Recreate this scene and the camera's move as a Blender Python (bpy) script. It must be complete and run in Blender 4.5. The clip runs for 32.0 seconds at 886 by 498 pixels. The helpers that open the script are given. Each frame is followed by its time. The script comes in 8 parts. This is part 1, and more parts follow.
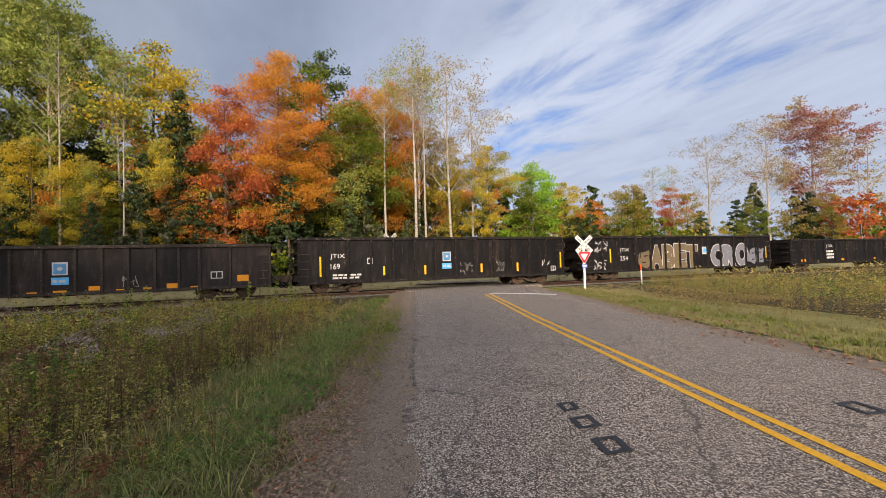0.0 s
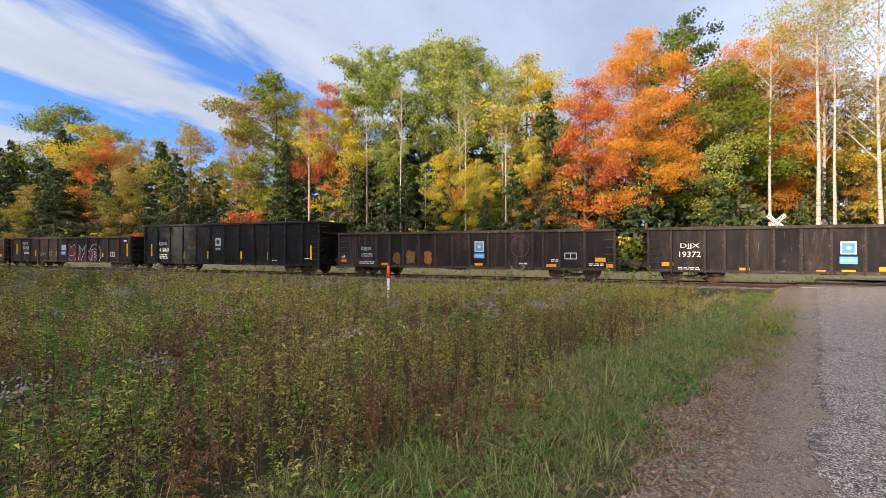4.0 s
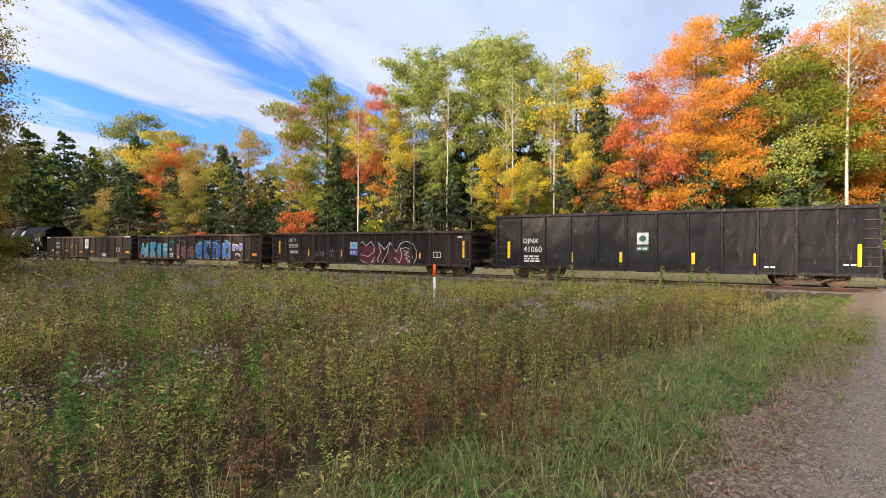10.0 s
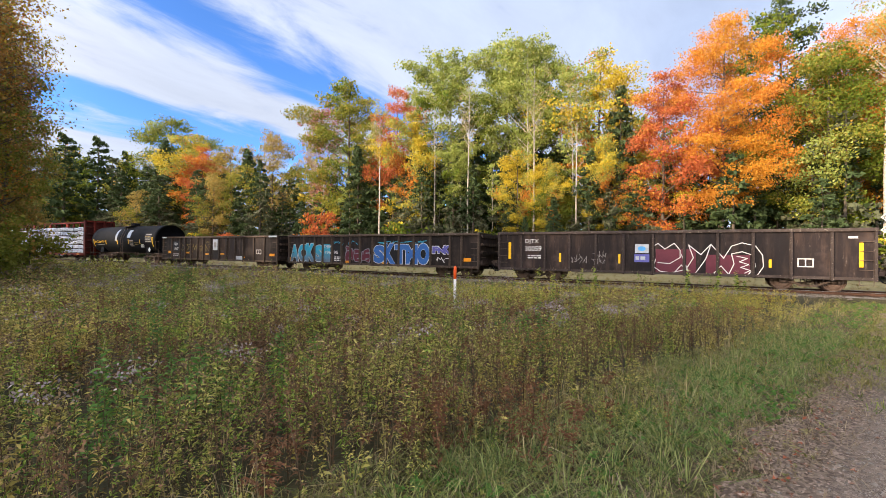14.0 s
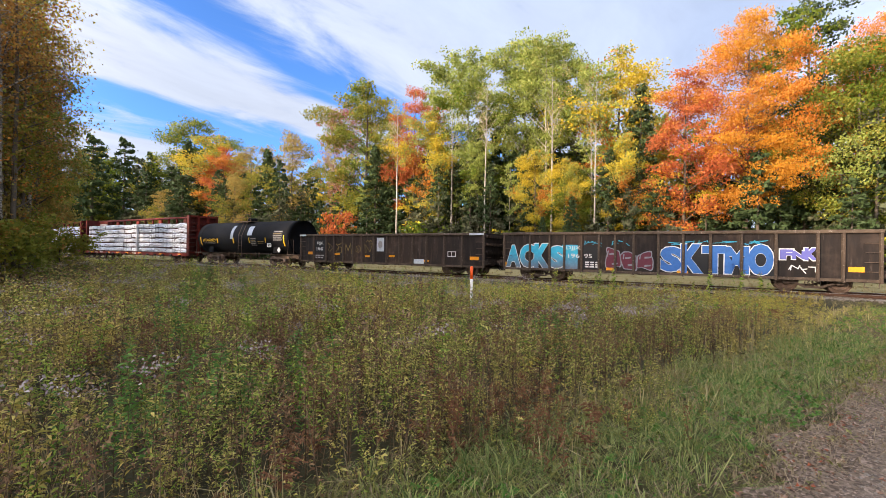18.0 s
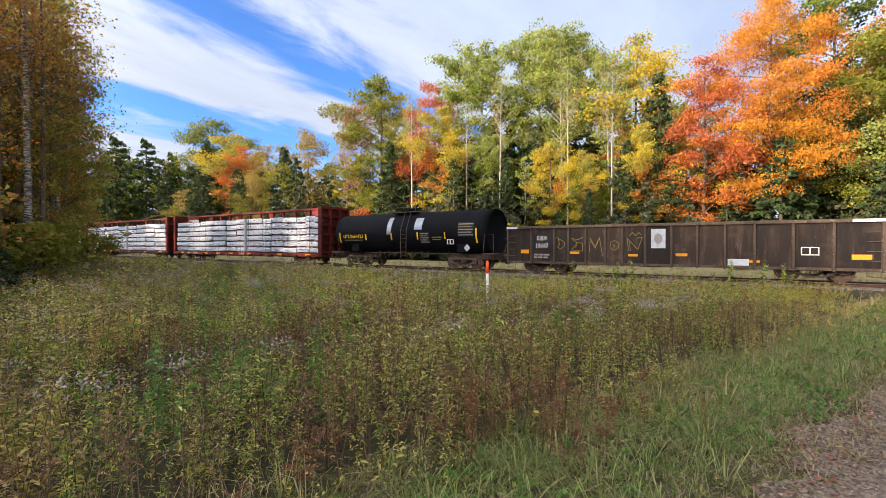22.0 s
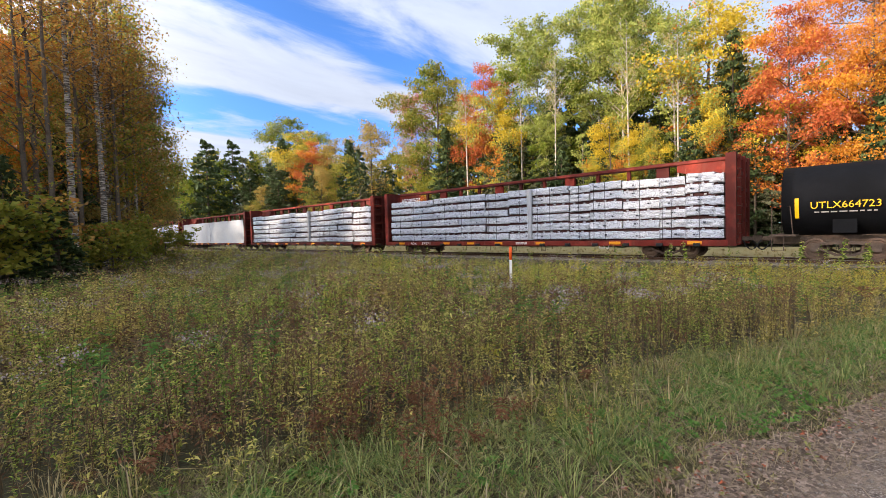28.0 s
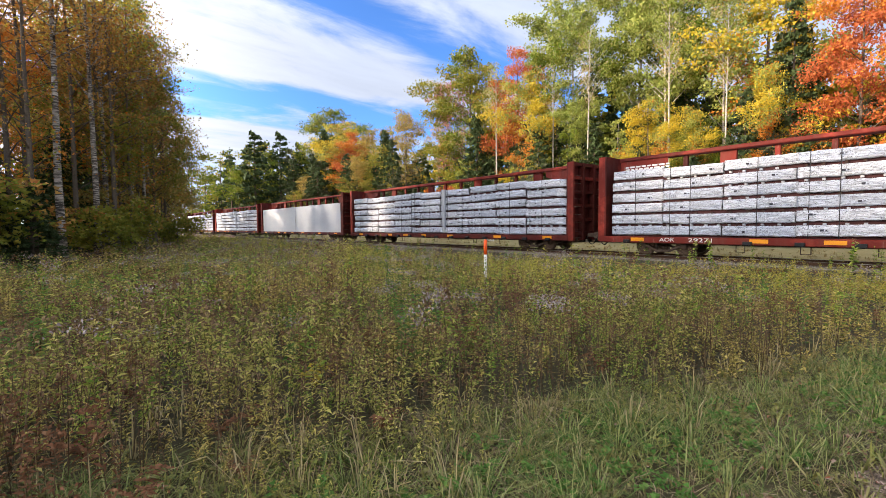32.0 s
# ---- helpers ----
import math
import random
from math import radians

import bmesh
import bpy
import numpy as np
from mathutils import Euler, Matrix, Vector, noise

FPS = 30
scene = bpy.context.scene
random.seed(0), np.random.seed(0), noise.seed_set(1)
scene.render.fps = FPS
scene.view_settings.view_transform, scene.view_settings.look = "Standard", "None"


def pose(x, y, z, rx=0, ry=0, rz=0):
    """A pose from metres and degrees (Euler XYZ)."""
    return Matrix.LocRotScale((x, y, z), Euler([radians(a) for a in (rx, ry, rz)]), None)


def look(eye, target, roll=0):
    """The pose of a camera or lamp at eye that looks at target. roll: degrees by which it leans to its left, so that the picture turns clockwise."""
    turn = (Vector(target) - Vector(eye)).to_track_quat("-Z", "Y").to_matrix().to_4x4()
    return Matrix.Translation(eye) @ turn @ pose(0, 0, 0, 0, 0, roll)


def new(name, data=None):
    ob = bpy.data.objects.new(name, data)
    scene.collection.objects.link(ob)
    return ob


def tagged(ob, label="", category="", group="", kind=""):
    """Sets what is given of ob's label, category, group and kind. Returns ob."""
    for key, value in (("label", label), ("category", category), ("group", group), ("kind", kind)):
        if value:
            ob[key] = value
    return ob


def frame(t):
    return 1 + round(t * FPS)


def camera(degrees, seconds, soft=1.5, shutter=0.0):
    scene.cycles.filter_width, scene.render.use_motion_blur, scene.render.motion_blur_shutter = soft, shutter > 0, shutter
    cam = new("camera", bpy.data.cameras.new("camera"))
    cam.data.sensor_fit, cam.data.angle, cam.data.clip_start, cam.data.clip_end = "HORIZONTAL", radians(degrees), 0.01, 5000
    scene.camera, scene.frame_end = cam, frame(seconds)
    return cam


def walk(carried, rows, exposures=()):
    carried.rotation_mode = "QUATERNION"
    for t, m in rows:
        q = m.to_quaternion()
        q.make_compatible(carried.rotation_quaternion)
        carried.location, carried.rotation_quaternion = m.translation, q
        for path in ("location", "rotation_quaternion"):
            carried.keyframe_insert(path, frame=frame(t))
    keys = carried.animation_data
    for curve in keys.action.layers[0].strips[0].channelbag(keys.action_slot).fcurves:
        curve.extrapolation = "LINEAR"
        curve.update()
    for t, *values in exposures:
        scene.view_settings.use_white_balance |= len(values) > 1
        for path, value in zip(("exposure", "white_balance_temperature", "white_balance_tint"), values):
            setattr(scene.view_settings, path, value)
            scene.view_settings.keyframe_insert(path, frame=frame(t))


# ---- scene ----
# The eye's place, and its yaw to the left, pitch and roll in degrees, at each time.
VIEW = [
    (0, 0.192, 0.060, 1.634, -40.05, 1.75, -1.55),
    (0.5, 0.201, 0.087, 1.633, -32.35, 1.05, -2.02),
    (1, 0.206, 0.093, 1.644, -23.48, 0.51, -1.58),
    (1.5, 0.166, 0.086, 1.650, -15.95, 0.29, -1.15),
    (2, 0.094, 0.048, 1.661, -7.76, 0.67, -1.04),
    (2.5, 0.044, 0.043, 1.663, -1.80, 0.71, -0.78),
    (3, -0.007, 0.027, 1.662, 1.18, 0.37, -0.32),
    (3.5, -0.022, 0.018, 1.657, 2.30, 0.31, -0.06),
    (5.5, -0.011, 0.007, 1.641, 4.95, 0.08, 0.26),
    (6, -0.011, 0.009, 1.641, 5.38, 0.07, 0.24),
    (6.5, -0.016, 0.013, 1.639, 5.87, 0.13, 0.20),
    (7, -0.018, 0.014, 1.639, 6.53, 0.16, 0.11),
    (7.5, -0.019, 0.016, 1.639, 7.01, 0.16, 0.06),
    (8, -0.021, 0.019, 1.639, 7.43, 0.16, 0.09),
    (8.5, -0.020, 0.016, 1.641, 7.84, 0.13, 0.12),
    (9, -0.019, 0.013, 1.642, 8.26, 0.15, 0.15),
    (9.5, -0.018, 0.008, 1.645, 8.60, 0.15, 0.23),
    (10, -0.020, 0.007, 1.647, 8.96, 0.14, 0.40),
    (10.5, -0.021, 0.007, 1.647, 9.32, 0.20, 0.46),
    (11, -0.022, 0.005, 1.647, 9.63, 0.25, 0.51),
    (11.5, -0.020, 0.000, 1.649, 9.90, 0.27, 0.52),
    (12, -0.022, 0.000, 1.650, 10.23, 0.24, 0.49),
    (12.5, -0.024, 0.003, 1.649, 10.58, 0.24, 0.49),
    (13, -0.024, 0.004, 1.649, 10.93, 0.28, 0.54),
    (13.5, -0.024, 0.002, 1.649, 11.27, 0.36, 0.65),
    (14, -0.028, 0.007, 1.648, 11.57, 0.36, 0.64),
    (14.5, -0.030, 0.007, 1.647, 11.90, 0.45, 0.68),
    (15, -0.030, 0.009, 1.647, 12.23, 0.48, 0.68),
    (15.5, -0.031, 0.009, 1.646, 12.49, 0.47, 0.70),
    (17.5, -0.028, 0.007, 1.647, 13.49, 0.33, 0.83),
    (18, -0.023, -0.002, 1.650, 13.71, 0.28, 0.94),
    (18.5, -0.017, -0.011, 1.654, 13.92, 0.20, 0.94),
    (19, -0.010, -0.023, 1.657, 14.15, 0.15, 0.93),
    (19.5, -0.005, -0.034, 1.662, 14.35, 0.12, 1.09),
    (20, -0.004, -0.038, 1.663, 14.58, 0.09, 1.15),
    (20.5, -0.003, -0.042, 1.664, 14.78, 0.04, 1.15),
    (21, -0.003, -0.044, 1.665, 15.06, -0.02, 1.01),
    (21.5, -0.001, -0.045, 1.665, 15.41, -0.19, 0.55),
    (22, -0.002, -0.045, 1.665, 15.73, -0.42, 0.14),
    (22.5, -0.006, -0.038, 1.664, 16.04, -0.54, -0.11),
    (23, 0.005, -0.045, 1.667, 16.50, -0.56, -0.13),
    (23.5, 0.049, -0.041, 1.647, 19.41, -0.89, 0.52),
    (24, 0.088, 0.070, 1.655, 22.94, -1.09, 0.24),
    (24.5, 0.168, 0.263, 1.651, 24.37, -1.19, -0.19),
    (25, 0.421, 0.453, 1.641, 24.84, -1.61, -0.60),
    (25.5, 0.645, 0.667, 1.659, 23.57, -1.86, -1.02),
    (27.5, 1.294, 0.526, 1.736, 22.73, -2.09, -1.71),
    (28, 1.586, 0.750, 1.717, 25.38, -2.23, -1.59),
    (28.5, 1.790, 1.086, 1.672, 27.01, -2.16, -1.47),
    (29, 1.947, 1.432, 1.667, 27.21, -2.18, -1.38),
    (29.5, 2.199, 1.720, 1.646, 27.67, -2.41, -1.19),
    (30, 2.380, 2.021, 1.632, 28.96, -2.59, -0.81),
    (30.5, 2.508, 2.376, 1.618, 29.48, -2.78, -0.46),
    (31, 2.749, 2.617, 1.599, 30.91, -3.39, 0.00),
    (31.5, 2.942, 2.922, 1.594, 32.25, -3.56, 0.20),
    (32, 3.054, 3.303, 1.568, 32.01, -2.97, -0.45),
]


def gaze(x, y, z, yaw, pitch, roll):
    a, b = radians(yaw), radians(pitch)
    return look((x, y, z), (x - math.sin(a) * math.cos(b), y + math.cos(a) * math.cos(b), z + math.sin(b)), roll)


cam = camera(89.38, 32.0, 0.8)
walk(cam, [(t, gaze(*v)) for t, *v in VIEW], exposures=[(0, 0.78, 7100, 16), (1, 1.0, 7100, 16), (2, 1.35, 7100, 16), (3, 1.4, 7000, 17), (6, 1.72, 6950, 17), (32, 1.76, 6950, 17)])

# ---- light: low sun behind the road, blue sky with bands of cloud ----
SUN_FROM = Vector((-0.70, -0.714, 0.0)).normalized()
SUN_UP = radians(14)
world = bpy.data.worlds.new("world")
scene.world = world
world.use_nodes = True
wn, wl = world.node_tree.nodes, world.node_tree.links
wn.clear()


SKY_TONE = (0.30, 0.52, 0.78)


def build_sky():
    out, bg = wn.new("ShaderNodeOutputWorld"), wn.new("ShaderNodeBackground")
    sky = wn.new("ShaderNodeTexSky")
    sky.sky_type, sky.sun_disc = "NISHITA", False
    sky.sun_elevation, sky.sun_rotation = radians(28), math.atan2(SUN_FROM.x, SUN_FROM.y)
    sky.air_density, sky.dust_density, sky.ozone_density = 1.0, 0.2, 4.0
    tc = wn.new("ShaderNodeTexCoord")
    # clouds lie on a flat layer: divide the direction by its height
    sep, com = wn.new("ShaderNodeSeparateXYZ"), wn.new("ShaderNodeCombineXYZ")
    wl.new(tc.outputs["Generated"], sep.inputs[0])
    hz = wn.new("ShaderNodeMath"); hz.operation = "MAXIMUM"; hz.inputs[1].default_value = 0.0
    wl.new(sep.outputs[2], hz.inputs[0])
    ad = wn.new("ShaderNodeMath"); ad.operation = "ADD"; ad.inputs[1].default_value = 0.06
    wl.new(hz.outputs[0], ad.inputs[0])
    for k in (0, 1):
        dv = wn.new("ShaderNodeMath"); dv.operation = "DIVIDE"
        wl.new(sep.outputs[k], dv.inputs[0]); wl.new(ad.outputs[0], dv.inputs[1]); wl.new(dv.outputs[0], com.inputs[k])
    # turn the layer so that x runs across the streets of cloud and y along them
    mp = wn.new("ShaderNodeMapping")
    mp.inputs["Rotation"].default_value = (0, 0, radians(16.8))
    wl.new(com.outputs[0], mp.inputs[0])

    def veil(scale, stretch, detail, rough, warp=0.0):
        st = wn.new("ShaderNodeMapping"); st.inputs["Scale"].default_value = stretch
        wl.new(mp.outputs[0], st.inputs[0])
        nz = wn.new("ShaderNodeTexNoise")
        nz.inputs["Scale"].default_value, nz.inputs["Detail"].default_value, nz.inputs["Roughness"].default_value, nz.inputs["Distortion"].default_value = scale, detail, rough, warp
        wl.new(st.outputs[0], nz.inputs["Vector"])
        return nz.outputs[0]

    def calc(op, a, b):
        n = wn.new("ShaderNodeMath"); n.operation = op
        for k, v in ((0, a), (1, b)):
            if hasattr(v, "links"):
                wl.new(v, n.inputs[k])
            else:
                n.inputs[k].default_value = v
        return n.outputs[0]

    def bands(src, stops):
        r = wn.new("ShaderNodeValToRGB"); r.color_ramp.interpolation = "EASE"
        e = r.color_ramp.elements
        while len(e) < len(stops):
            e.new(0.5)
        for el, (p, c) in zip(e, stops):
            el.position, el.color = (p + 5.0) / 10.0, (*c, 1) if isinstance(c, tuple) else (c, c, c, 1)
        wl.new(src, r.inputs[0])
        return r.outputs[0]

    across = wn.new("ShaderNodeSeparateXYZ")
    wl.new(mp.outputs[0], across.inputs[0])
    wide, fine = veil(0.9, (1.0, 0.45, 1), 4, 0.55), veil(2.6, (1.3, 0.5, 1), 8, 0.62, 0.4)
    u = calc("ADD", across.outputs[0], calc("MULTIPLY", calc("SUBTRACT", wide, 0.5), 1.1))
    pos = calc("MULTIPLY", calc("ADD", u, 5.0), 0.1)
    cover = bands(pos, [(-5, 0.7), (-3.65, 0.85), (-3.35, 0.35), (-2.9, 0.05), (-2.62, 0.3), (-2.35, 0.9), (-1.95, 0.82), (-1.6, 0.2), (-1.25, 0.72), (-0.7, 0.95), (0.3, 1.0), (1.0, 0.78), (1.7, 0.62), (2.4, 0.85), (5, 0.8)])
    dense = calc("ADD", cover, calc("MULTIPLY", calc("SUBTRACT", fine, 0.5), 1.5))
    body = bands(pos, [(-5, (1.65, 2.0, 2.5)), (-2.3, (1.75, 2.1, 2.6)), (-1.2, (1.85, 2.25, 2.85)), (-0.5, (1.7, 2.15, 2.85)), (0.1, (1.4, 1.85, 2.6)), (0.7, (2.2, 2.75, 3.7)), (1.2, (2.9, 3.5, 4.5)), (2.4, (2.5, 3.05, 4.0)), (5, (2.4, 2.9, 3.7))])
    shade = calc("ADD", 0.78, calc("MULTIPLY", fine, 0.44))
    lit = wn.new("ShaderNodeVectorMath"); lit.operation = "SCALE"
    wl.new(body, lit.inputs[0]); wl.new(shade, lit.inputs["Scale"])
    deep = wn.new("ShaderNodeVectorMath"); deep.operation = "MULTIPLY"; deep.inputs[1].default_value = SKY_TONE
    wl.new(sky.outputs[0], deep.inputs[0])
    cl = wn.new("ShaderNodeMapRange"); cl.interpolation_type = "SMOOTHSTEP"
    for k, v in ((1, 0.15), (2, 0.8), (3, 0.0), (4, 0.97)):
        cl.inputs[k].default_value = v
    wl.new(dense, cl.inputs[0])
    mx = wn.new("ShaderNodeMix"); mx.data_type = "RGBA"
    wl.new(cl.outputs[0], mx.inputs[0])
    wl.new(deep.outputs[0], mx.inputs[6]); wl.new(lit.outputs[0], mx.inputs[7])
    bg.inputs["Strength"].default_value = 0.115
    # added glow: the sky brightens towards the sun, behind the eye, as fill light
    to_sun = SUN_FROM * math.cos(SUN_UP) + Vector((0, 0, math.sin(SUN_UP)))
    facing = wn.new("ShaderNodeVectorMath"); facing.operation = "DOT_PRODUCT"; facing.inputs[1].default_value = to_sun
    wl.new(tc.outputs["Generated"], facing.inputs[0])
    near_sun = calc("POWER", calc("MAXIMUM", facing.outputs["Value"], 0.0), 2.0)
    glow = wn.new("ShaderNodeVectorMath"); glow.operation = "SCALE"; glow.inputs[0].default_value = (5.4, 4.1, 2.9)
    wl.new(near_sun, glow.inputs["Scale"])
    gain = wn.new("ShaderNodeVectorMath"); gain.operation = "ADD"; gain.inputs[1].default_value = (1, 1, 1)
    wl.new(glow.outputs[0], gain.inputs[0])
    veiled = wn.new("ShaderNodeVectorMath"); veiled.operation = "MULTIPLY"
    wl.new(mx.outputs[2], veiled.inputs[0]); wl.new(gain.outputs[0], veiled.inputs[1])
    wl.new(veiled.outputs[0], bg.inputs["Color"])
    wl.new(bg.outputs[0], out.inputs[0])


build_sky()
sun = new("sun", bpy.data.lights.new("sun", "SUN"))
sun.data.energy, sun.data.angle, sun.data.color = 2.8, radians(2.5), (1.0, 0.87, 0.70)
sun.matrix_world = look(SUN_FROM * 100 * math.cos(SUN_UP) + Vector((0, 0, 100 * math.sin(SUN_UP))), (0, 0, 0))

# ---- plan: the track runs straight, the road crosses it ----
TH = -0.3204
DIRV, NRMV = Vector((math.cos(TH), math.sin(TH), 0)), Vector((-math.sin(TH), math.cos(TH), 0))
C0 = Vector((-12.818, 31.123, 0))
RAIL = 0.15
ROADV, SIDEV = Vector((0.595, 0.804, 0)).normalized(), Vector((0.804, -0.595, 0)).normalized()
TRACK_M = Matrix.Translation(C0) @ Matrix.Rotation(TH, 4, "Z")
ROAD_A = math.atan2(ROADV.y, ROADV.x)


def trk(s, n, z=0.0):
    return C0 + DIRV * s + NRMV * n + Vector((0, 0, z))


def rd(a, b, z=0.0):
    return ROADV * a + SIDEV * b + Vector((0, 0, z))


# ---- materials ----
def hexc(h):
    return tuple((int(h[i:i + 2], 16) / 255) ** 2.2 for i in (0, 2, 4)) + (1,)


def base(name, rough=0.8, metal=0.0, spec=0.3):
    m = bpy.data.materials.new(name)
    m.use_nodes = True
    nt = m.node_tree
    b = nt.nodes["Principled BSDF"]
    b.inputs["Roughness"].default_value, b.inputs["Metallic"].default_value = rough, metal
    b.inputs["Specular IOR Level"].default_value = spec
    return m, nt, b


def node(nt, kind, **kw):
    n = nt.nodes.new(kind)
    for k, v in kw.items():
        n.inputs[k].default_value = v
    return n


def ramp(nt, src, stops):
    r = nt.nodes.new("ShaderNodeValToRGB")
    e = r.color_ramp.elements
    while len(e) < len(stops):
        e.new(0.5)
    for el, (p, c) in zip(e, stops):
        el.position, el.color = p, c if len(c) == 4 else (*c, 1)
    nt.links.new(src, r.inputs[0])
    return r.outputs[0]


def noise_tex(nt, scale, detail=5, rough=0.6, coord="Object", stretch=(1, 1, 1), dist=0.0):
    tc, mp = nt.nodes.new("ShaderNodeTexCoord"), nt.nodes.new("ShaderNodeMapping")
    mp.inputs["Scale"].default_value = stretch
    nz = node(nt, "ShaderNodeTexNoise", Scale=scale, Detail=detail, Roughness=rough, Distortion=dist)
    nt.links.new(tc.outputs[coord], mp.inputs[0])
    nt.links.new(mp.outputs[0], nz.inputs["Vector"])
    return nz.outputs[0]


def mixc(nt, fac, a, b, mode="MIX"):
    m = nt.nodes.new("ShaderNodeMix")
    m.data_type, m.blend_type = "RGBA", mode
    for i, v in ((0, fac), (6, a), (7, b)):
        if hasattr(v, "links"):
            nt.links.new(v, m.inputs[i])
        elif i == 0:
            m.inputs[0].default_value = v
        else:
            m.inputs[i].default_value = v if len(v) == 4 else (*v, 1)
    return m.outputs[2]


def bump(nt, b, src, strength, dist=0.02):
    n = node(nt, "ShaderNodeBump", Strength=strength, Distance=dist)
    nt.links.new(src, n.inputs["Height"])
    nt.links.new(n.outputs[0], b.inputs["Normal"])


def two_tone(name, dark, light, scale=3.0, fine=40.0, rough=0.8, metal=0.0, stretch=(1, 1, 1), bmp=0.3, spec=0.3, bd=0.01):
    m, nt, b = base(name, rough, metal, spec)
    big, small = noise_tex(nt, scale, 6, 0.62, stretch=stretch), noise_tex(nt, fine, 4, 0.7)
    c = ramp(nt, big, [(0.32, dark), (0.68, light)])
    c = mixc(nt, 0.35, c, ramp(nt, small, [(0.3, tuple(v * 0.55 for v in dark[:3])), (0.7, tuple(min(1, v * 1.25) for v in light[:3]))]))
    nt.links.new(c, b.inputs["Base Color"])
    bump(nt, b, small, bmp, bd)
    return m


def leafy(name, colours, through_light=0.38, rough=0.55, patch=0.0, patch_colours=None, single=0.55):
    """Leaves: one colour a leaf out of the ramp, some light passes through."""
    m, nt, b = base(name, rough, 0.0, 0.08)
    geo = nt.nodes.new("ShaderNodeNewGeometry")
    n = len(colours)
    # the tone gathers in clumps and varies a little from leaf to leaf
    mass = nt.nodes.new("ShaderNodeMapRange")
    for k, v in ((1, 0.28), (2, 0.72), (3, 0.0), (4, 1.0)):
        mass.inputs[k].default_value = v
    nt.links.new(noise_tex(nt, 0.55, 4, 0.6), mass.inputs[0])
    blend = nt.nodes.new("ShaderNodeMix")
    blend.inputs[0].default_value = single
    nt.links.new(mass.outputs[0], blend.inputs[2]); nt.links.new(geo.outputs["Random Per Island"], blend.inputs[3])
    c = ramp(nt, blend.outputs[0], [((i + 0.5) / n, col) for i, col in enumerate(colours)])
    if patch_colours:
        pz = noise_tex(nt, patch, 3, 0.6)
        c = mixc(nt, ramp(nt, pz, [(0.42, (0, 0, 0)), (0.6, (0.85, 0.85, 0.85))]), c, ramp(nt, geo.outputs["Random Per Island"], [((i + 0.5) / len(patch_colours), col) for i, col in enumerate(patch_colours)]))
    nt.links.new(c, b.inputs["Base Color"])
    tr = nt.nodes.new("ShaderNodeBsdfTranslucent")
    nt.links.new(c, tr.inputs[0])
    ms = nt.nodes.new("ShaderNodeMixShader")
    ms.inputs[0].default_value = through_light
    out = nt.nodes["Material Output"]
    nt.links.new(b.outputs[0], ms.inputs[1]); nt.links.new(tr.outputs[0], ms.inputs[2]); nt.links.new(ms.outputs[0], out.inputs[0])
    return m


def flat_mat(name, col, rough=0.6, metal=0.0, spec=0.3, wear=0.35, scale=6.0):
    """Paint with a little dirt and fading."""
    m, nt, b = base(name, rough, metal, spec)
    z = noise_tex(nt, scale, 7, 0.7)
    d = tuple(v * (1 - wear) for v in col[:3])
    nt.links.new(ramp(nt, z, [(0.3, d), (0.6, col[:3])]), b.inputs["Base Color"])
    return m


# ---- mesh helpers ----
class Mesh:
    """Collects vertices and faces of one part."""

    def __init__(self):
        self.v, self.f = [], []

    def box(self, x0, x1, y0, y1, z0, z1):
        k = len(self.v)
        self.v += [(x, y, z) for z in (z0, z1) for y in (y0, y1) for x in (x0, x1)]
        self.f += [tuple(k + i for i in q) for q in ((0, 2, 3, 1), (4, 5, 7, 6), (0, 1, 5, 4), (2, 6, 7, 3), (0, 4, 6, 2), (1, 3, 7, 5))]
        return self

    def bevel_box(self, x0, x1, y0, y1, z0, z1, c):
        """A box with its upright and level edges along x chamfered."""
        prof = [(y0 + c, z0), (y1 - c, z0), (y1, z0 + c), (y1, z1 - c), (y1 - c, z1), (y0 + c, z1), (y0, z1 - c), (y0, z0 + c)]
        return self.extrude_x(prof, x0, x1)

    def extrude_x(self, prof, x0, x1):
        k, n = len(self.v), len(prof)
        self.v += [(x, y, z) for x in (x0, x1) for y, z in prof]
        self.f += [(k + i, k + (i + 1) % n, k + n + (i + 1) % n, k + n + i) for i in range(n)]
        self.f += [tuple(k + i for i in reversed(range(n))), tuple(k + n + i for i in range(n))]
        return self

    def tube(self, pts, radii, sides=8, caps=True):
        """A round tube along points, with a radius at each."""
        k = len(self.v)
        pts = [Vector(p) for p in pts]
        for i, (p, r) in enumerate(zip(pts, radii)):
            d = (pts[min(i + 1, len(pts) - 1)] - pts[max(i - 1, 0)]).normalized()
            a = d.orthogonal().normalized()
            if abs(d.z) > 0.5:
                a = (Vector((1, 0, 0)) - d * d.x).normalized()
            b = d.cross(a)
            for j in range(sides):
                t = 2 * math.pi * j / sides
                self.v.append(tuple(p + (a * math.cos(t) + b * math.sin(t)) * r))
        for i in range(len(pts) - 1):
            for j in range(sides):
                q = (j + 1) % sides
                self.f.append((k + i * sides + j, k + i * sides + q, k + (i + 1) * sides + q, k + (i + 1) * sides + j))
        if caps:
            self.f += [tuple(k + j for j in reversed(range(sides))), tuple(k + (len(pts) - 1) * sides + j for j in range(sides))]
        return self

    def poly(self, pts):
        k = len(self.v)
        self.v += [tuple(p) for p in pts]
        self.f.append(tuple(range(k, k + len(pts))))
        return self

    def data(self, name, material, smooth=False):
        me = bpy.data.meshes.new(name)
        me.from_pydata(self.v, [], self.f)
        me.materials.append(material)
        if smooth:
            me.polygons.foreach_set("use_smooth", [True] * len(me.polygons))
        me.update()
        return me


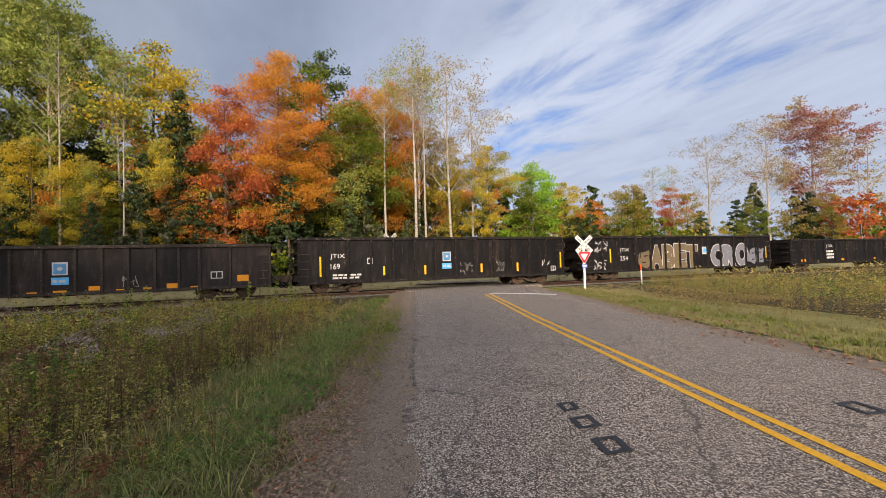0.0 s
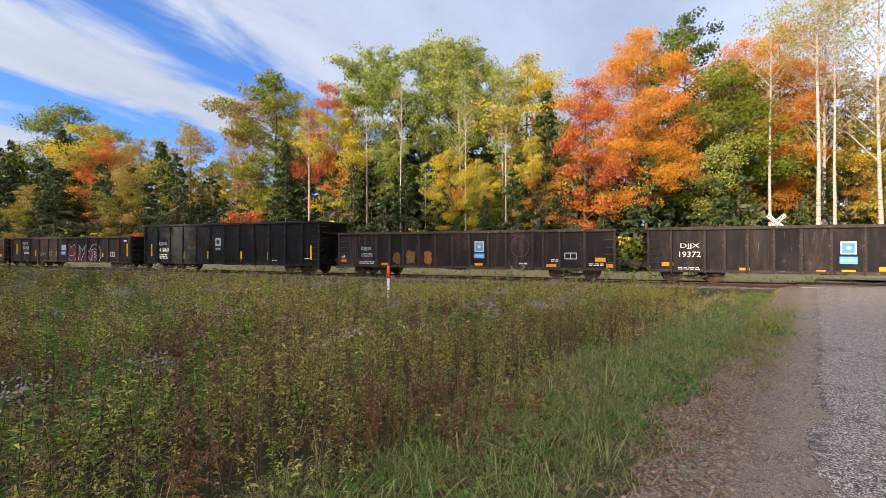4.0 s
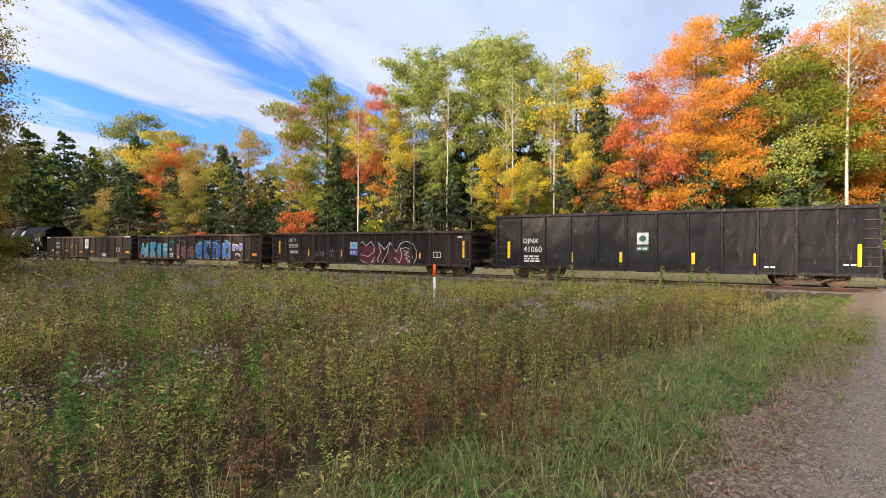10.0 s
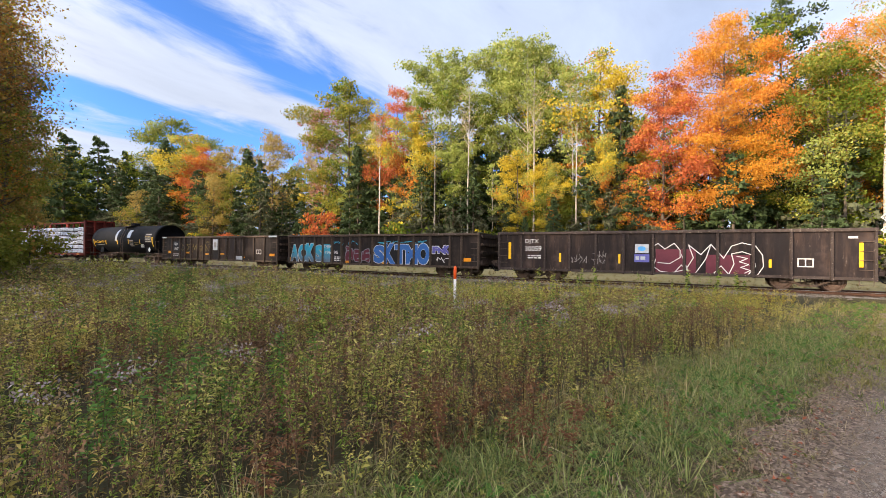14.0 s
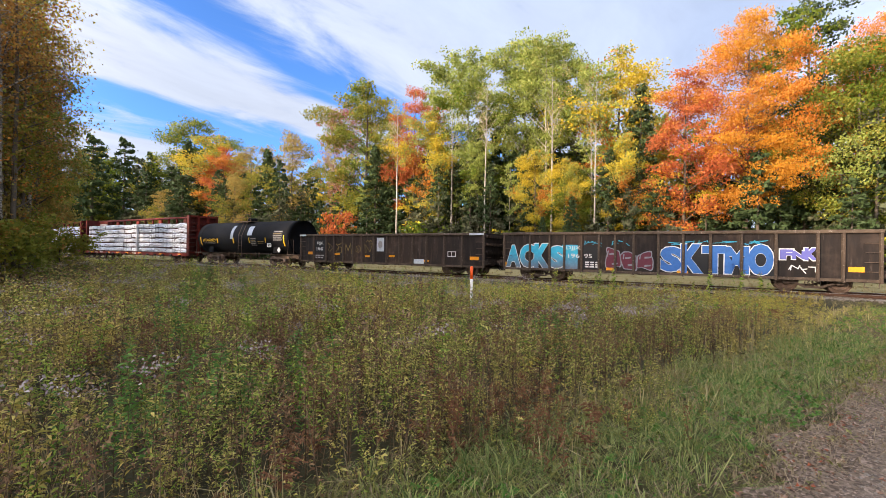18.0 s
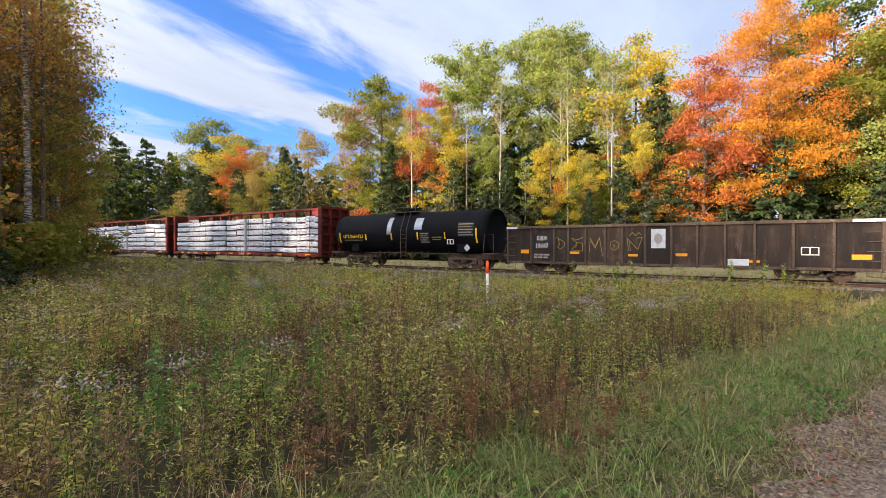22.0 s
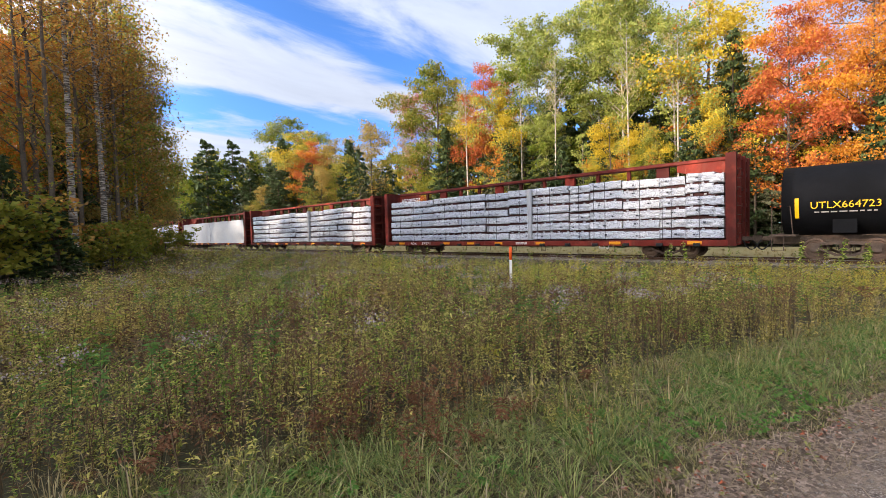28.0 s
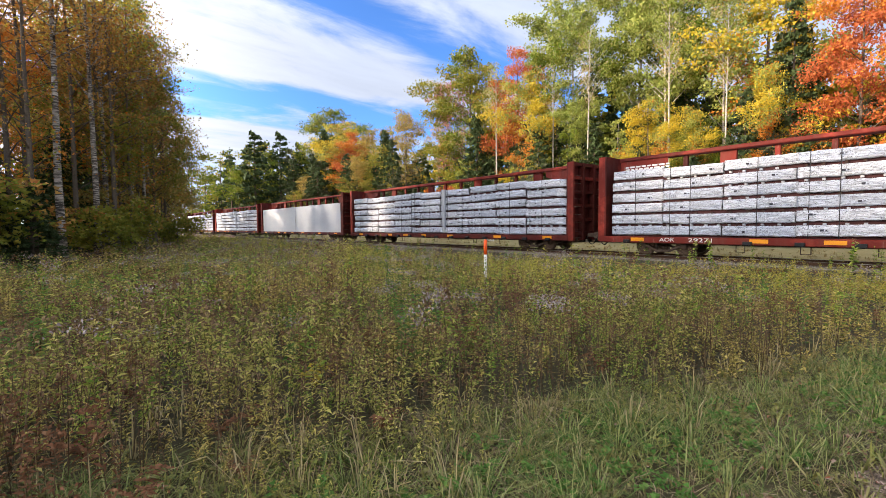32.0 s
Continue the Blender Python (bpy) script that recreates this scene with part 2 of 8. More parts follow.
def part(name, mesh, material, parent, label="", smooth=False, m=None):
    """Links a Mesh, or mesh data, as one object under its thing."""
    me = mesh.data(name, material, smooth) if isinstance(mesh, Mesh) else mesh
    ob = new(name, me)
    ob.parent = parent
    if m is not None:
        ob.matrix_local = m
    return tagged(ob, label)


def quad_mesh(name, v, material, tris=False, mats=None, slots=None):
    """A mesh of loose quads (or triangles) from an array of corners."""
    k = 3 if tris else 4
    n = len(v) // k
    me = bpy.data.meshes.new(name)
    me.vertices.add(n * k)
    me.vertices.foreach_set("co", np.asarray(v, np.float32).ravel())
    me.loops.add(n * k)
    me.loops.foreach_set("vertex_index", np.arange(n * k, dtype=np.int32))
    me.polygons.add(n)
    me.polygons.foreach_set("loop_start", np.arange(0, n * k, k, dtype=np.int32))
    for x in mats or [material]:
        me.materials.append(x)
    if slots is not None:
        me.polygons.foreach_set("material_index", np.asarray(slots, np.int32))
    me.update(calc_edges=True)
    return me


def thing(name, label, category, group="", m=None):
    ob = new(name)
    if m is not None:
        ob.matrix_world = m
    return tagged(ob, label, category, group)


RNG = np.random.default_rng(7)
# ---- ground, road, track ----
M_SOIL = two_tone("soil", hexc("2a2818"), hexc("48432c"), 0.6, 9.0, 0.95, bmp=0.6, bd=0.05)
M_BALLAST = two_tone("ballast_stone", hexc("6a635c"), hexc("9c948a"), 2.0, 16.0, 0.95, bmp=1.0, bd=0.05)


def across_road(nt, lo, hi, warp=0.35):
    """0 to 1 over a stretch across the road, with a ragged front."""
    tc = nt.nodes.new("ShaderNodeTexCoord")
    dot = nt.nodes.new("ShaderNodeVectorMath"); dot.operation = "DOT_PRODUCT"
    dot.inputs[1].default_value = SIDEV
    nt.links.new(tc.outputs["Object"], dot.inputs[0])
    wob = nt.nodes.new("ShaderNodeMath"); wob.operation = "MULTIPLY_ADD"
    nt.links.new(noise_tex(nt, 1.7, 6, 0.68), wob.inputs[0])
    wob.inputs[1].default_value = warp * 2
    nt.links.new(dot.outputs["Value"], wob.inputs[2])
    mr = nt.nodes.new("ShaderNodeMapRange")
    for k, v in ((1, lo + warp), (2, hi + warp), (3, 0.0), (4, 1.0)):
        mr.inputs[k].default_value = v
    nt.links.new(wob.outputs[0], mr.inputs[0])
    return mr.outputs[0]


def asphalt():
    m, nt, b = base("asphalt", 0.85, 0.0, 0.25)
    tc = nt.nodes.new("ShaderNodeTexCoord")
    vo = node(nt, "ShaderNodeTexVoronoi", Scale=95.0)
    nt.links.new(tc.outputs["Object"], vo.inputs["Vector"])
    stones = ramp(nt, vo.outputs["Color"], [(0.25, hexc("342f2c")), (0.48, hexc("655b55")), (0.62, hexc("908377")), (0.85, hexc("d4c6b6"))])
    worn = noise_tex(nt, 0.45, 5, 0.6, stretch=(0.25, 1.6, 1))
    c = mixc(nt, ramp(nt, worn, [(0.35, (0.0, 0.0, 0.0)), (0.75, (0.35, 0.35, 0.35))]), stones, hexc("86796e"))
    # cracks: thin lines where a warped cell pattern meets
    cr = node(nt, "ShaderNodeTexVoronoi", Scale=0.42)
    cr.feature = "DISTANCE_TO_EDGE"
    wob = noise_tex(nt, 1.6, 6, 0.7)
    mp = nt.nodes.new("ShaderNodeVectorMath"); mp.operation = "ADD"
    nt.links.new(tc.outputs["Object"], mp.inputs[0]); nt.links.new(wob, mp.inputs[1])
    nt.links.new(mp.outputs[0], cr.inputs["Vector"])
    line = ramp(nt, cr.outputs["Distance"], [(0.002, (0.85, 0.85, 0.85)), (0.007, (0, 0, 0))])
    c = mixc(nt, line, c, hexc("4a443f"))
    # along the edge the mat breaks up: a dark ragged seam and side cracks
    seam = ramp(nt, across_road(nt, 0.0, 0.3, 0.12), [(0.2, (0.6, 0.6, 0.6)), (0.4, (0, 0, 0))])
    holes = ramp(nt, noise_tex(nt, 4, 7, 0.75), [(0.46, (0, 0, 0)), (0.56, (1, 1, 1))])
    c = mixc(nt, mixc(nt, 1.0, seam, holes, "MULTIPLY"), c, hexc("37302c"))
    nt.links.new(c, b.inputs["Base Color"])
    bump(nt, b, vo.outputs["Distance"], 0.6, 0.01)
    return m


M_ASPHALT = asphalt()


def gravel_dirt():
    """Grey gravel and dust near the asphalt, dark trodden dirt with crumbs of leaf near the grass."""
    m, nt, b = base("stony_dirt", 0.95, 0.0, 0.15)
    tc = nt.nodes.new("ShaderNodeTexCoord")
    vo = node(nt, "ShaderNodeTexVoronoi", Scale=105.0)
    nt.links.new(tc.outputs["Object"], vo.inputs["Vector"])
    stones = ramp(nt, vo.outputs["Color"], [(0.25, hexc("483e37")), (0.5, hexc("75685e")), (0.65, hexc("928476")), (0.9, hexc("c2b4a4"))])
    dust = ramp(nt, noise_tex(nt, 34, 4, 0.7), [(0.3, hexc("7c6c5e")), (0.7, hexc("a08e7c"))])
    patch = noise_tex(nt, 2.6, 7, 0.7)
    c = mixc(nt, ramp(nt, patch, [(0.42, (0.9, 0.9, 0.9)), (0.58, (0.15, 0.15, 0.15))]), stones, dust)
    crumbs = node(nt, "ShaderNodeTexVoronoi", Scale=42.0)
    nt.links.new(tc.outputs["Object"], crumbs.inputs["Vector"])
    dirt = ramp(nt, crumbs.outputs["Color"], [(0.2, hexc("5c4e44")), (0.5, hexc("786858")), (0.72, hexc("8e7a6a")), (0.9, hexc("aa9482"))])
    c = mixc(nt, across_road(nt, -0.62, -0.28, 0.22), dirt, c)
    nt.links.new(c, b.inputs["Base Color"])
    bump(nt, b, vo.outputs["Distance"], 0.8, 0.02)
    return m


M_DIRT = gravel_dirt()


def ground_height(x, y):
    s, n = DIRV.x * (x - C0.x) + DIRV.y * (y - C0.y), NRMV.x * (x - C0.x) + NRMV.y * (y - C0.y)
    b = SIDEV.x * x + SIDEV.y * y
    field = np.clip(np.minimum((-1.0 - b) / 3.0, (-2.6 - n) / 2.0), 0, 1) + np.clip(np.minimum((b - 8.5) / 3.0, (-2.6 - n) / 2.0), 0, 1)
    far = np.clip((n - 4) / 6.0, 0, 1)
    wave = 0.06 * np.sin(0.35 * x + 0.8) * np.cos(0.28 * y) + 0.03 * np.sin(1.1 * x - 0.7 * y)
    return -0.04 - 0.16 * field + wave * field + 0.35 * far


def build_ground():
    edges = np.concatenate([[-2500, -800, -300, -150, -90], np.arange(-70, 91, 1.0), [110, 150, 300, 800, 2500]])
    X, Y = np.meshgrid(edges, edges + 10)
    Z = ground_height(X, Y)
    n = len(edges)
    me = bpy.data.meshes.new("ground")
    v = np.stack([X, Y, Z], -1).reshape(-1, 3)
    i = np.arange(n * n).reshape(n, n)
    f = np.stack([i[:-1, :-1], i[:-1, 1:], i[1:, 1:], i[1:, :-1]], -1).reshape(-1, 4)
    me.from_pydata(v.tolist(), [], f.tolist())
    me.materials.append(M_SOIL)
    me.polygons.foreach_set("use_smooth", [True] * len(me.polygons))
    tagged(new("ground", me), "uneven brown-green soil under weeds and trees", "ground", kind="structure")


build_ground()


def strip(name, a0, a1, b0, b1, z, material, label, wobble=0.0, step=0.5, crown=0.0, low=0.03):
    """A strip of road surface with thickness and a ragged edge, along the road."""
    m = Mesh()
    aa = np.arange(a0, a1 + 0.01, step)
    cross = 7
    for i, a in enumerate(aa):
        w0 = wobble * (noise.noise((a * 0.9, b0, 0)) + 0.35 * noise.noise((a * 3.1, b0, 4)) + 0.25 * noise.noise((a * 11, b0, 7)))
        w1 = wobble * (noise.noise((a * 0.9, b1, 9)) + 0.35 * noise.noise((a * 3.1, b1, 5)) + 0.25 * noise.noise((a * 11, b1, 7)))
        lo, hi = b0 + w0, b1 + w1
        rise = 0.10 * min(1, max(0, (a - 12) / 8))
        m.v.append(tuple(rd(a, lo - 0.05, z - low + rise)))
        for j in range(cross):
            u = j / (cross - 1)
            m.v.append(tuple(rd(a, lo + (hi - lo) * u, z + rise + crown * (1 - (2 * u - 1) ** 2))))
        m.v.append(tuple(rd(a, hi + 0.05, z - low + rise)))
    k = cross + 2
    for i in range(len(aa) - 1):
        for j in range(k - 1):
            m.f.append((i * k + j, (i + 1) * k + j, (i + 1) * k + j + 1, i * k + j + 1)[::-1])
    return tagged(new(name, m.data(name, material)), label, "road", kind="structure")


def crown_z(b):
    u = (b - 0.1) / 6.2
    return 0.02 + 0.05 * (1 - (2 * u - 1) ** 2)


def rise_z(a):
    return 0.10 * min(1, max(0, (a - 12) / 8))


strip("road", -70, 27.2, 0.03, 6.3, 0.02, M_ASPHALT, "worn grey asphalt road with coarse stones and cracks", 0.24, 0.06, 0.05)
strip("road_beyond", 32.3, 70, 0.1, 6.3, 0.02, M_ASPHALT, "worn grey asphalt road beyond the crossing", 0.12, 0.5, 0.05)
strip("shoulder", -70, 26.5, -1.0, 0.2, 0.008, M_DIRT, "brown gravel and dirt road shoulder with fallen leaves", 0.34, 0.1)
strip("shoulder", -70, 26.5, 6.2, 7.0, 0.0, M_DIRT, "narrow brown gravel road shoulder", 0.25, 0.4)

M_TURF = two_tone("trodden_turf", hexc("34321e"), hexc("564e32"), 1.2, 26, 0.95, bmp=0.8, bd=0.03)


def verge_turf(b0, b1, mat, label):
    m = Mesh()
    aa, bs = np.arange(-20, 26.1, 0.4), np.linspace(b0, b1, 9)
    for a in aa:
        for j, b in enumerate(bs):
            p = rd(a, b + 0.3 * noise.noise((a * 0.7, b, 3)))
            m.v.append((p.x, p.y, float(ground_height(np.array(p.x), np.array(p.y))) + (0.012 if 0 < j < 8 else -0.02)))
    m.f = [(i * 9 + j, i * 9 + j + 1, i * 9 + 10 + j, i * 9 + 9 + j)[::-1] for i in range(len(aa) - 1) for j in range(8)]
    tagged(new("verge", m.data("verge", mat, True)), label, "ground", kind="structure")


verge_turf(-3.6, -0.6, M_TURF, "trodden turf and thatch beside the shoulder")
verge_turf(6.8, 13.0, two_tone("dry_lawn", hexc("6a6a3a"), hexc("958a52"), 0.9, 26, 0.95, bmp=0.8, bd=0.03), "dry yellow-green turf across the road")

M_YELLOW = flat_mat("yellow_line_paint", hexc("e0a52a"), 0.7, wear=0.3, scale=25)
M_WHITE_LINE = flat_mat("white_line_paint", hexc("e6e2d8"), 0.7, wear=0.3, scale=20)
M_SEAL = flat_mat("black_crack_sealant", hexc("2b2b2d"), 0.55, wear=0.3, scale=20)


def paint_strip(name, pts, width, material, label, h=0.006):
    """A painted line that follows the road's crown."""
    m = Mesh()
    for i, (a, b) in enumerate(pts):
        p, q = pts[max(i - 1, 0)], pts[min(i + 1, len(pts) - 1)]
        d = Vector((q[0] - p[0], q[1] - p[1])).normalized()
        for s in (-0.5, 0.5):
            aa, bb = a - d.y * width * s, b + d.x * width * s
            m.v.append(tuple(rd(aa, bb, crown_z(bb) + rise_z(aa) + h)))
    for i in range(len(pts) - 1):
        m.f.append((2 * i, 2 * i + 2, 2 * i + 3, 2 * i + 1)[::-1])
    return tagged(new(name, m.data(name, material)), label, "road marking", kind="structure")


for off in (-0.12, 0.12):
    paint_strip("centre_line", [(a, 3.3 + off) for a in np.arange(-30, 20.3, 0.5)], 0.1, M_YELLOW, "painted yellow double centre line on asphalt")
paint_strip("stop_line", [(20.6 - 0.45 * (b - 3.5), b) for b in np.arange(3.5, 6.25, 0.3)], 0.42, M_WHITE_LINE, "painted white stop line before the crossing")


def seal_square(name, a, b, size_a, size_b, width, skew):
    m = Mesh()
    for wa, wb in ((size_a, size_b), (size_a - 2 * width, size_b - 2 * width)):
        for u, v in ((-0.5, -0.5), (0.5, -0.5), (0.5, 0.5), (-0.5, 0.5)):
            aa, bb = a + u * wa + v * skew, b + v * wb
            m.v.append(tuple(rd(aa, bb, crown_z(bb) + 0.009)))
    m.f += [(i, 4 + i, 4 + (i + 1) % 4, (i + 1) % 4) for i in range(4)]
    return tagged(new(name, m.data(name, M_SEAL)), "black sealant square in the asphalt", "road marking", kind="structure")


for px, py, la, lb in ((3.70, 2.10, 0.33, 0.25), (4.01, 2.55, 0.30, 0.24), (4.29, 2.93, 0.26, 0.20), (6.3, 0.86, 0.36, 0.28)):
    v = Vector((px, py, 0))
    seal_square("sealed_square", v.dot(ROADV), v.dot(SIDEV), la, lb, 0.06, 0.04)


def build_track():
    bed = Mesh()
    xs = np.arange(-230, 160.1, 1.0)
    prof = [(-2.9, -0.25), (-2.0, -0.06), (-1.35, -0.01), (1.35, -0.01), (2.0, -0.06), (2.9, 0.0)]
    for x in xs:
        for j, (y, z) in enumerate(prof):
            w = 0.12 * noise.noise((x * 0.6, y, 2.0))
            bed.v.append((x, y + w, z + 0.03 * noise.noise((x * 0.8, y * 2, 7.0))))
    k = len(prof)
    for i in range(len(xs) - 1):
        for j in range(k - 1):
            bed.f.append((i * k + j, (i + 1) * k + j, (i + 1) * k + j + 1, i * k + j + 1))
    t = thing("railway_track", "single railway track, worn steel rails on ballast", "railway track", m=TRACK_M)
    tagged(part("ballast_bed", bed, M_BALLAST, t, "bed of grey-brown crushed stone"), kind="stuff")
    m_tie = two_tone("weathered_tie", hexc("3c332c"), hexc("6a5d50"), 6, 30, 0.9, stretch=(0.2, 1, 1))
    m_rail = two_tone("rusty_rail", hexc("3a2a22"), hexc("5e4536"), 4, 30, 0.6, 0.5)
    m_head = two_tone("polished_railhead", hexc("77726e"), hexc("9c9894"), 2, 30, 0.35, 0.9)
    tie = Mesh().bevel_box(-1.3, 1.3, -0.11, 0.11, -0.15, 0.0, 0.015).data("tie", m_tie)
    turn = Matrix.Rotation(math.pi / 2, 4, "Z")
    far = Mesh()
    for i in range(-180, 240):
        x = i * 0.53
        if -12 < x < 62:
            part("tie", tie, m_tie, t, m=Matrix.Translation((x, 0, 0.012 + 0.006 * math.sin(i * 2.1))) @ Matrix.Rotation(0.015 * math.sin(i * 1.7), 4, "Z") @ turn)
        else:
            far.box(x - 0.11, x + 0.11, -1.3, 1.3, -0.14, 0.012)
    tagged(part("tie", far, m_tie, t, "weathered wooden ties far down the line"), kind="stuff")
    p = [(-0.07, 0.012), (0.07, 0.012), (0.07, 0.025), (0.012, 0.04), (0.012, 0.105), (0.036, 0.118), (0.036, 0.14), (-0.036, 0.14), (-0.036, 0.118), (-0.012, 0.105), (-0.012, 0.04), (-0.07, 0.025)]
    for y in (-0.755, 0.755):
        part("rail", Mesh().extrude_x([(y + a, b) for a, b in p], -230, 160), m_rail, t)
        part("railhead", Mesh().box(-230, 160, y - 0.03, y + 0.03, 0.139, 0.15), m_head, t, "worn shiny top of the rail")


build_track()


def track_verge():
    """The open pale strip between the track and the wood."""
    m = Mesh()
    ss, ns = np.arange(-120, 130.1, 1.0), (2.6, 4.5, 6.5, 8.2, 9.6)
    for s in ss:
        for j, n in enumerate(ns):
            p = trk(s, n + (0.5 * noise.noise((s * 0.4, n, 0)) if j == 4 else 0))
            m.v.append((p.x, p.y, float(ground_height(np.array(p.x), np.array(p.y))) + (0.03 if 0 < j < 4 else -0.03)))
    k = len(ns)
    m.f = [(i * k + j, (i + 1) * k + j, (i + 1) * k + j + 1, i * k + j + 1) for i in range(len(ss) - 1) for j in range(k - 1)]
    mat = two_tone("dry_olive_tan_turf", hexc("8c8256"), hexc("a89c72"), 0.8, 14, 0.95, bmp=0.6, bd=0.03)
    tagged(new("track_verge", m.data("track_verge", mat, True)), "pale dry grassy strip beyond the track", "ground", kind="structure")


track_verge()


def build_crossing():
    """Asphalt between and beside the rails where the road crosses."""
    lo, hi = 29.7, 38.6
    for n0, n1 in ((-2.1, -0.86), (-0.64, 0.64), (0.86, 2.1)):
        m = Mesh()
        xs = np.arange(lo, hi + 0.1, 0.58)
        for x in xs:
            for n in (n0, n1):
                for z in (-0.1, 0.135):
                    m.v.append((x + 0.25 * n, n, z + 0.006 * noise.noise((x * 2, n, 0))))
        for i in range(len(xs) - 1):
            a, b = 4 * i, 4 * i + 4
            m.f += [(a + 1, b + 1, b + 3, a + 3), (a, b, b + 1, a + 1), (a + 2, a + 3, b + 3, b + 2)]
        m.f += [(0, 1, 3, 2)[::-1], tuple(4 * (len(xs) - 1) + q for q in (0, 1, 3, 2))]
        o = new("crossing_panel", m.data("crossing_panel", M_ASPHALT))
        o.matrix_world = TRACK_M
        tagged(o, "asphalt surface of the level crossing beside the rails", "road", kind="structure")


build_crossing()

# ---- trees ----
def birch_bark(name="birch_bark", dark=0.34):
    m, nt, b = base(name, 0.8)
    bands = noise_tex(nt, 3.0, 5, 0.65, stretch=(1, 1, 6))
    big = noise_tex(nt, 0.5, 3, 0.6)
    c = ramp(nt, bands, [(dark, hexc("3e3832")), (dark + 0.1, hexc("988e80")), (0.75, hexc("c4baaa"))])
    c = mixc(nt, ramp(nt, big, [(0.45, (0, 0, 0)), (0.75, (0.5, 0.5, 0.5))]), c, hexc("8d8374"))
    nt.links.new(c, b.inputs["Base Color"])
    bump(nt, b, bands, 0.3, 0.02)
    return m


M_BIRCH = birch_bark()
M_BIRCH_OLD = birch_bark("old_birch_bark", 0.46)
M_BARK = two_tone("grey_brown_bark", hexc("3b332b"), hexc("6d6153"), 2.5, 14, 0.9, stretch=(1, 1, 0.25), bmp=0.8, bd=0.03)
M_BARK_PALE = two_tone("pale_grey_bark", hexc("7d7568"), hexc("b9b0a2"), 2.5, 14, 0.9, stretch=(1, 1, 0.3), bmp=0.5, bd=0.02)

PAL = {
    "orange": leafy("orange_leaves", [hexc(c) for c in ("ae6228", "c27632", "cc863c", "ba6a2c", "d2964a", "b87c34")]),
    "amber": leafy("amber_leaves", [hexc(c) for c in ("c08430", "cc943a", "b87428", "d09e46")]),
    "red": leafy("red_leaves", [hexc(c) for c in ("a04e34", "b25e3c", "ba6e44", "a85638", "c27e48")]),
    "yellow": leafy("yellow_leaves", [hexc(c) for c in ("c0a02c", "ccb03a", "a89c34", "d4ba4a", "b89430", "989838")]),
    "aspen": leafy("yellow_green_leaves", [hexc(c) for c in ("707e38", "86924a", "9ca456", "7c8a46", "b0ac62", "62723a")]),
    "green": leafy("green_leaves", [hexc(c) for c in ("42561e", "586c28", "767e32", "4e6222", "868438", "6a682a")]),
    "bright": leafy("bright_green_leaves", [hexc(c) for c in ("6a9a2c", "86b038", "9cc048", "78a834")]),
    "olive": leafy("olive_leaves", [hexc(c) for c in ("5e6a2c", "767a34", "8a8638", "66702e", "9a8a3c", "a2783a")]),
    "dusky": leafy("dusky_red_leaves", [hexc(c) for c in ("8c5446", "9e6656", "ac7864", "7a4a3e")]),
    "rust": leafy("rusty_leaves", [hexc(c) for c in ("8e7440", "a0864a", "808048", "b09654", "986e3e", "7c8044")]),
    "brown": leafy("brown_orange_leaves", [hexc(c) for c in ("906838", "ac8044", "785a36", "ba924c", "9c6436", "847a42")]),
    "pale": leafy("sparse_tan_leaves", [hexc(c) for c in ("a89a70", "b8a878", "98906a", "a8865c", "c0b488")]),
    "needle": leafy("spruce_needles", [hexc(c) for c in ("323e26", "3e4a2e", "4a5838", "38442a", "586446")], 0.15),
    "needle_grey": leafy("grey_green_needles", [hexc(c) for c in ("4c4f38", "5a5c44", "52563e", "686852", "444833")], 0.15),
}


def leaf_faces(points, size, rng, up=0.35, long=1.5):
    """A three-cornered leaf at each point, turned at random."""
    n = len(points)
    nrm = rng.normal(size=(n, 3))
    nrm[:, 2] = nrm[:, 2] * 0.7 + up
    nrm /= np.linalg.norm(nrm, axis=1, keepdims=True)
    a = rng.normal(size=(n, 3))
    a -= nrm * (a * nrm).sum(1, keepdims=True)
    a /= np.linalg.norm(a, axis=1, keepdims=True)
    b = np.cross(nrm, a)
    s = (size * (0.6 + 0.8 * rng.random(n)))[:, None]
    a, b = a * s * long * 0.6, b * s * 0.62
    return np.stack([points - a * 0.8, points + a * 0.5 + b, points + a * 0.6 - b], 1).reshape(-1, 3)


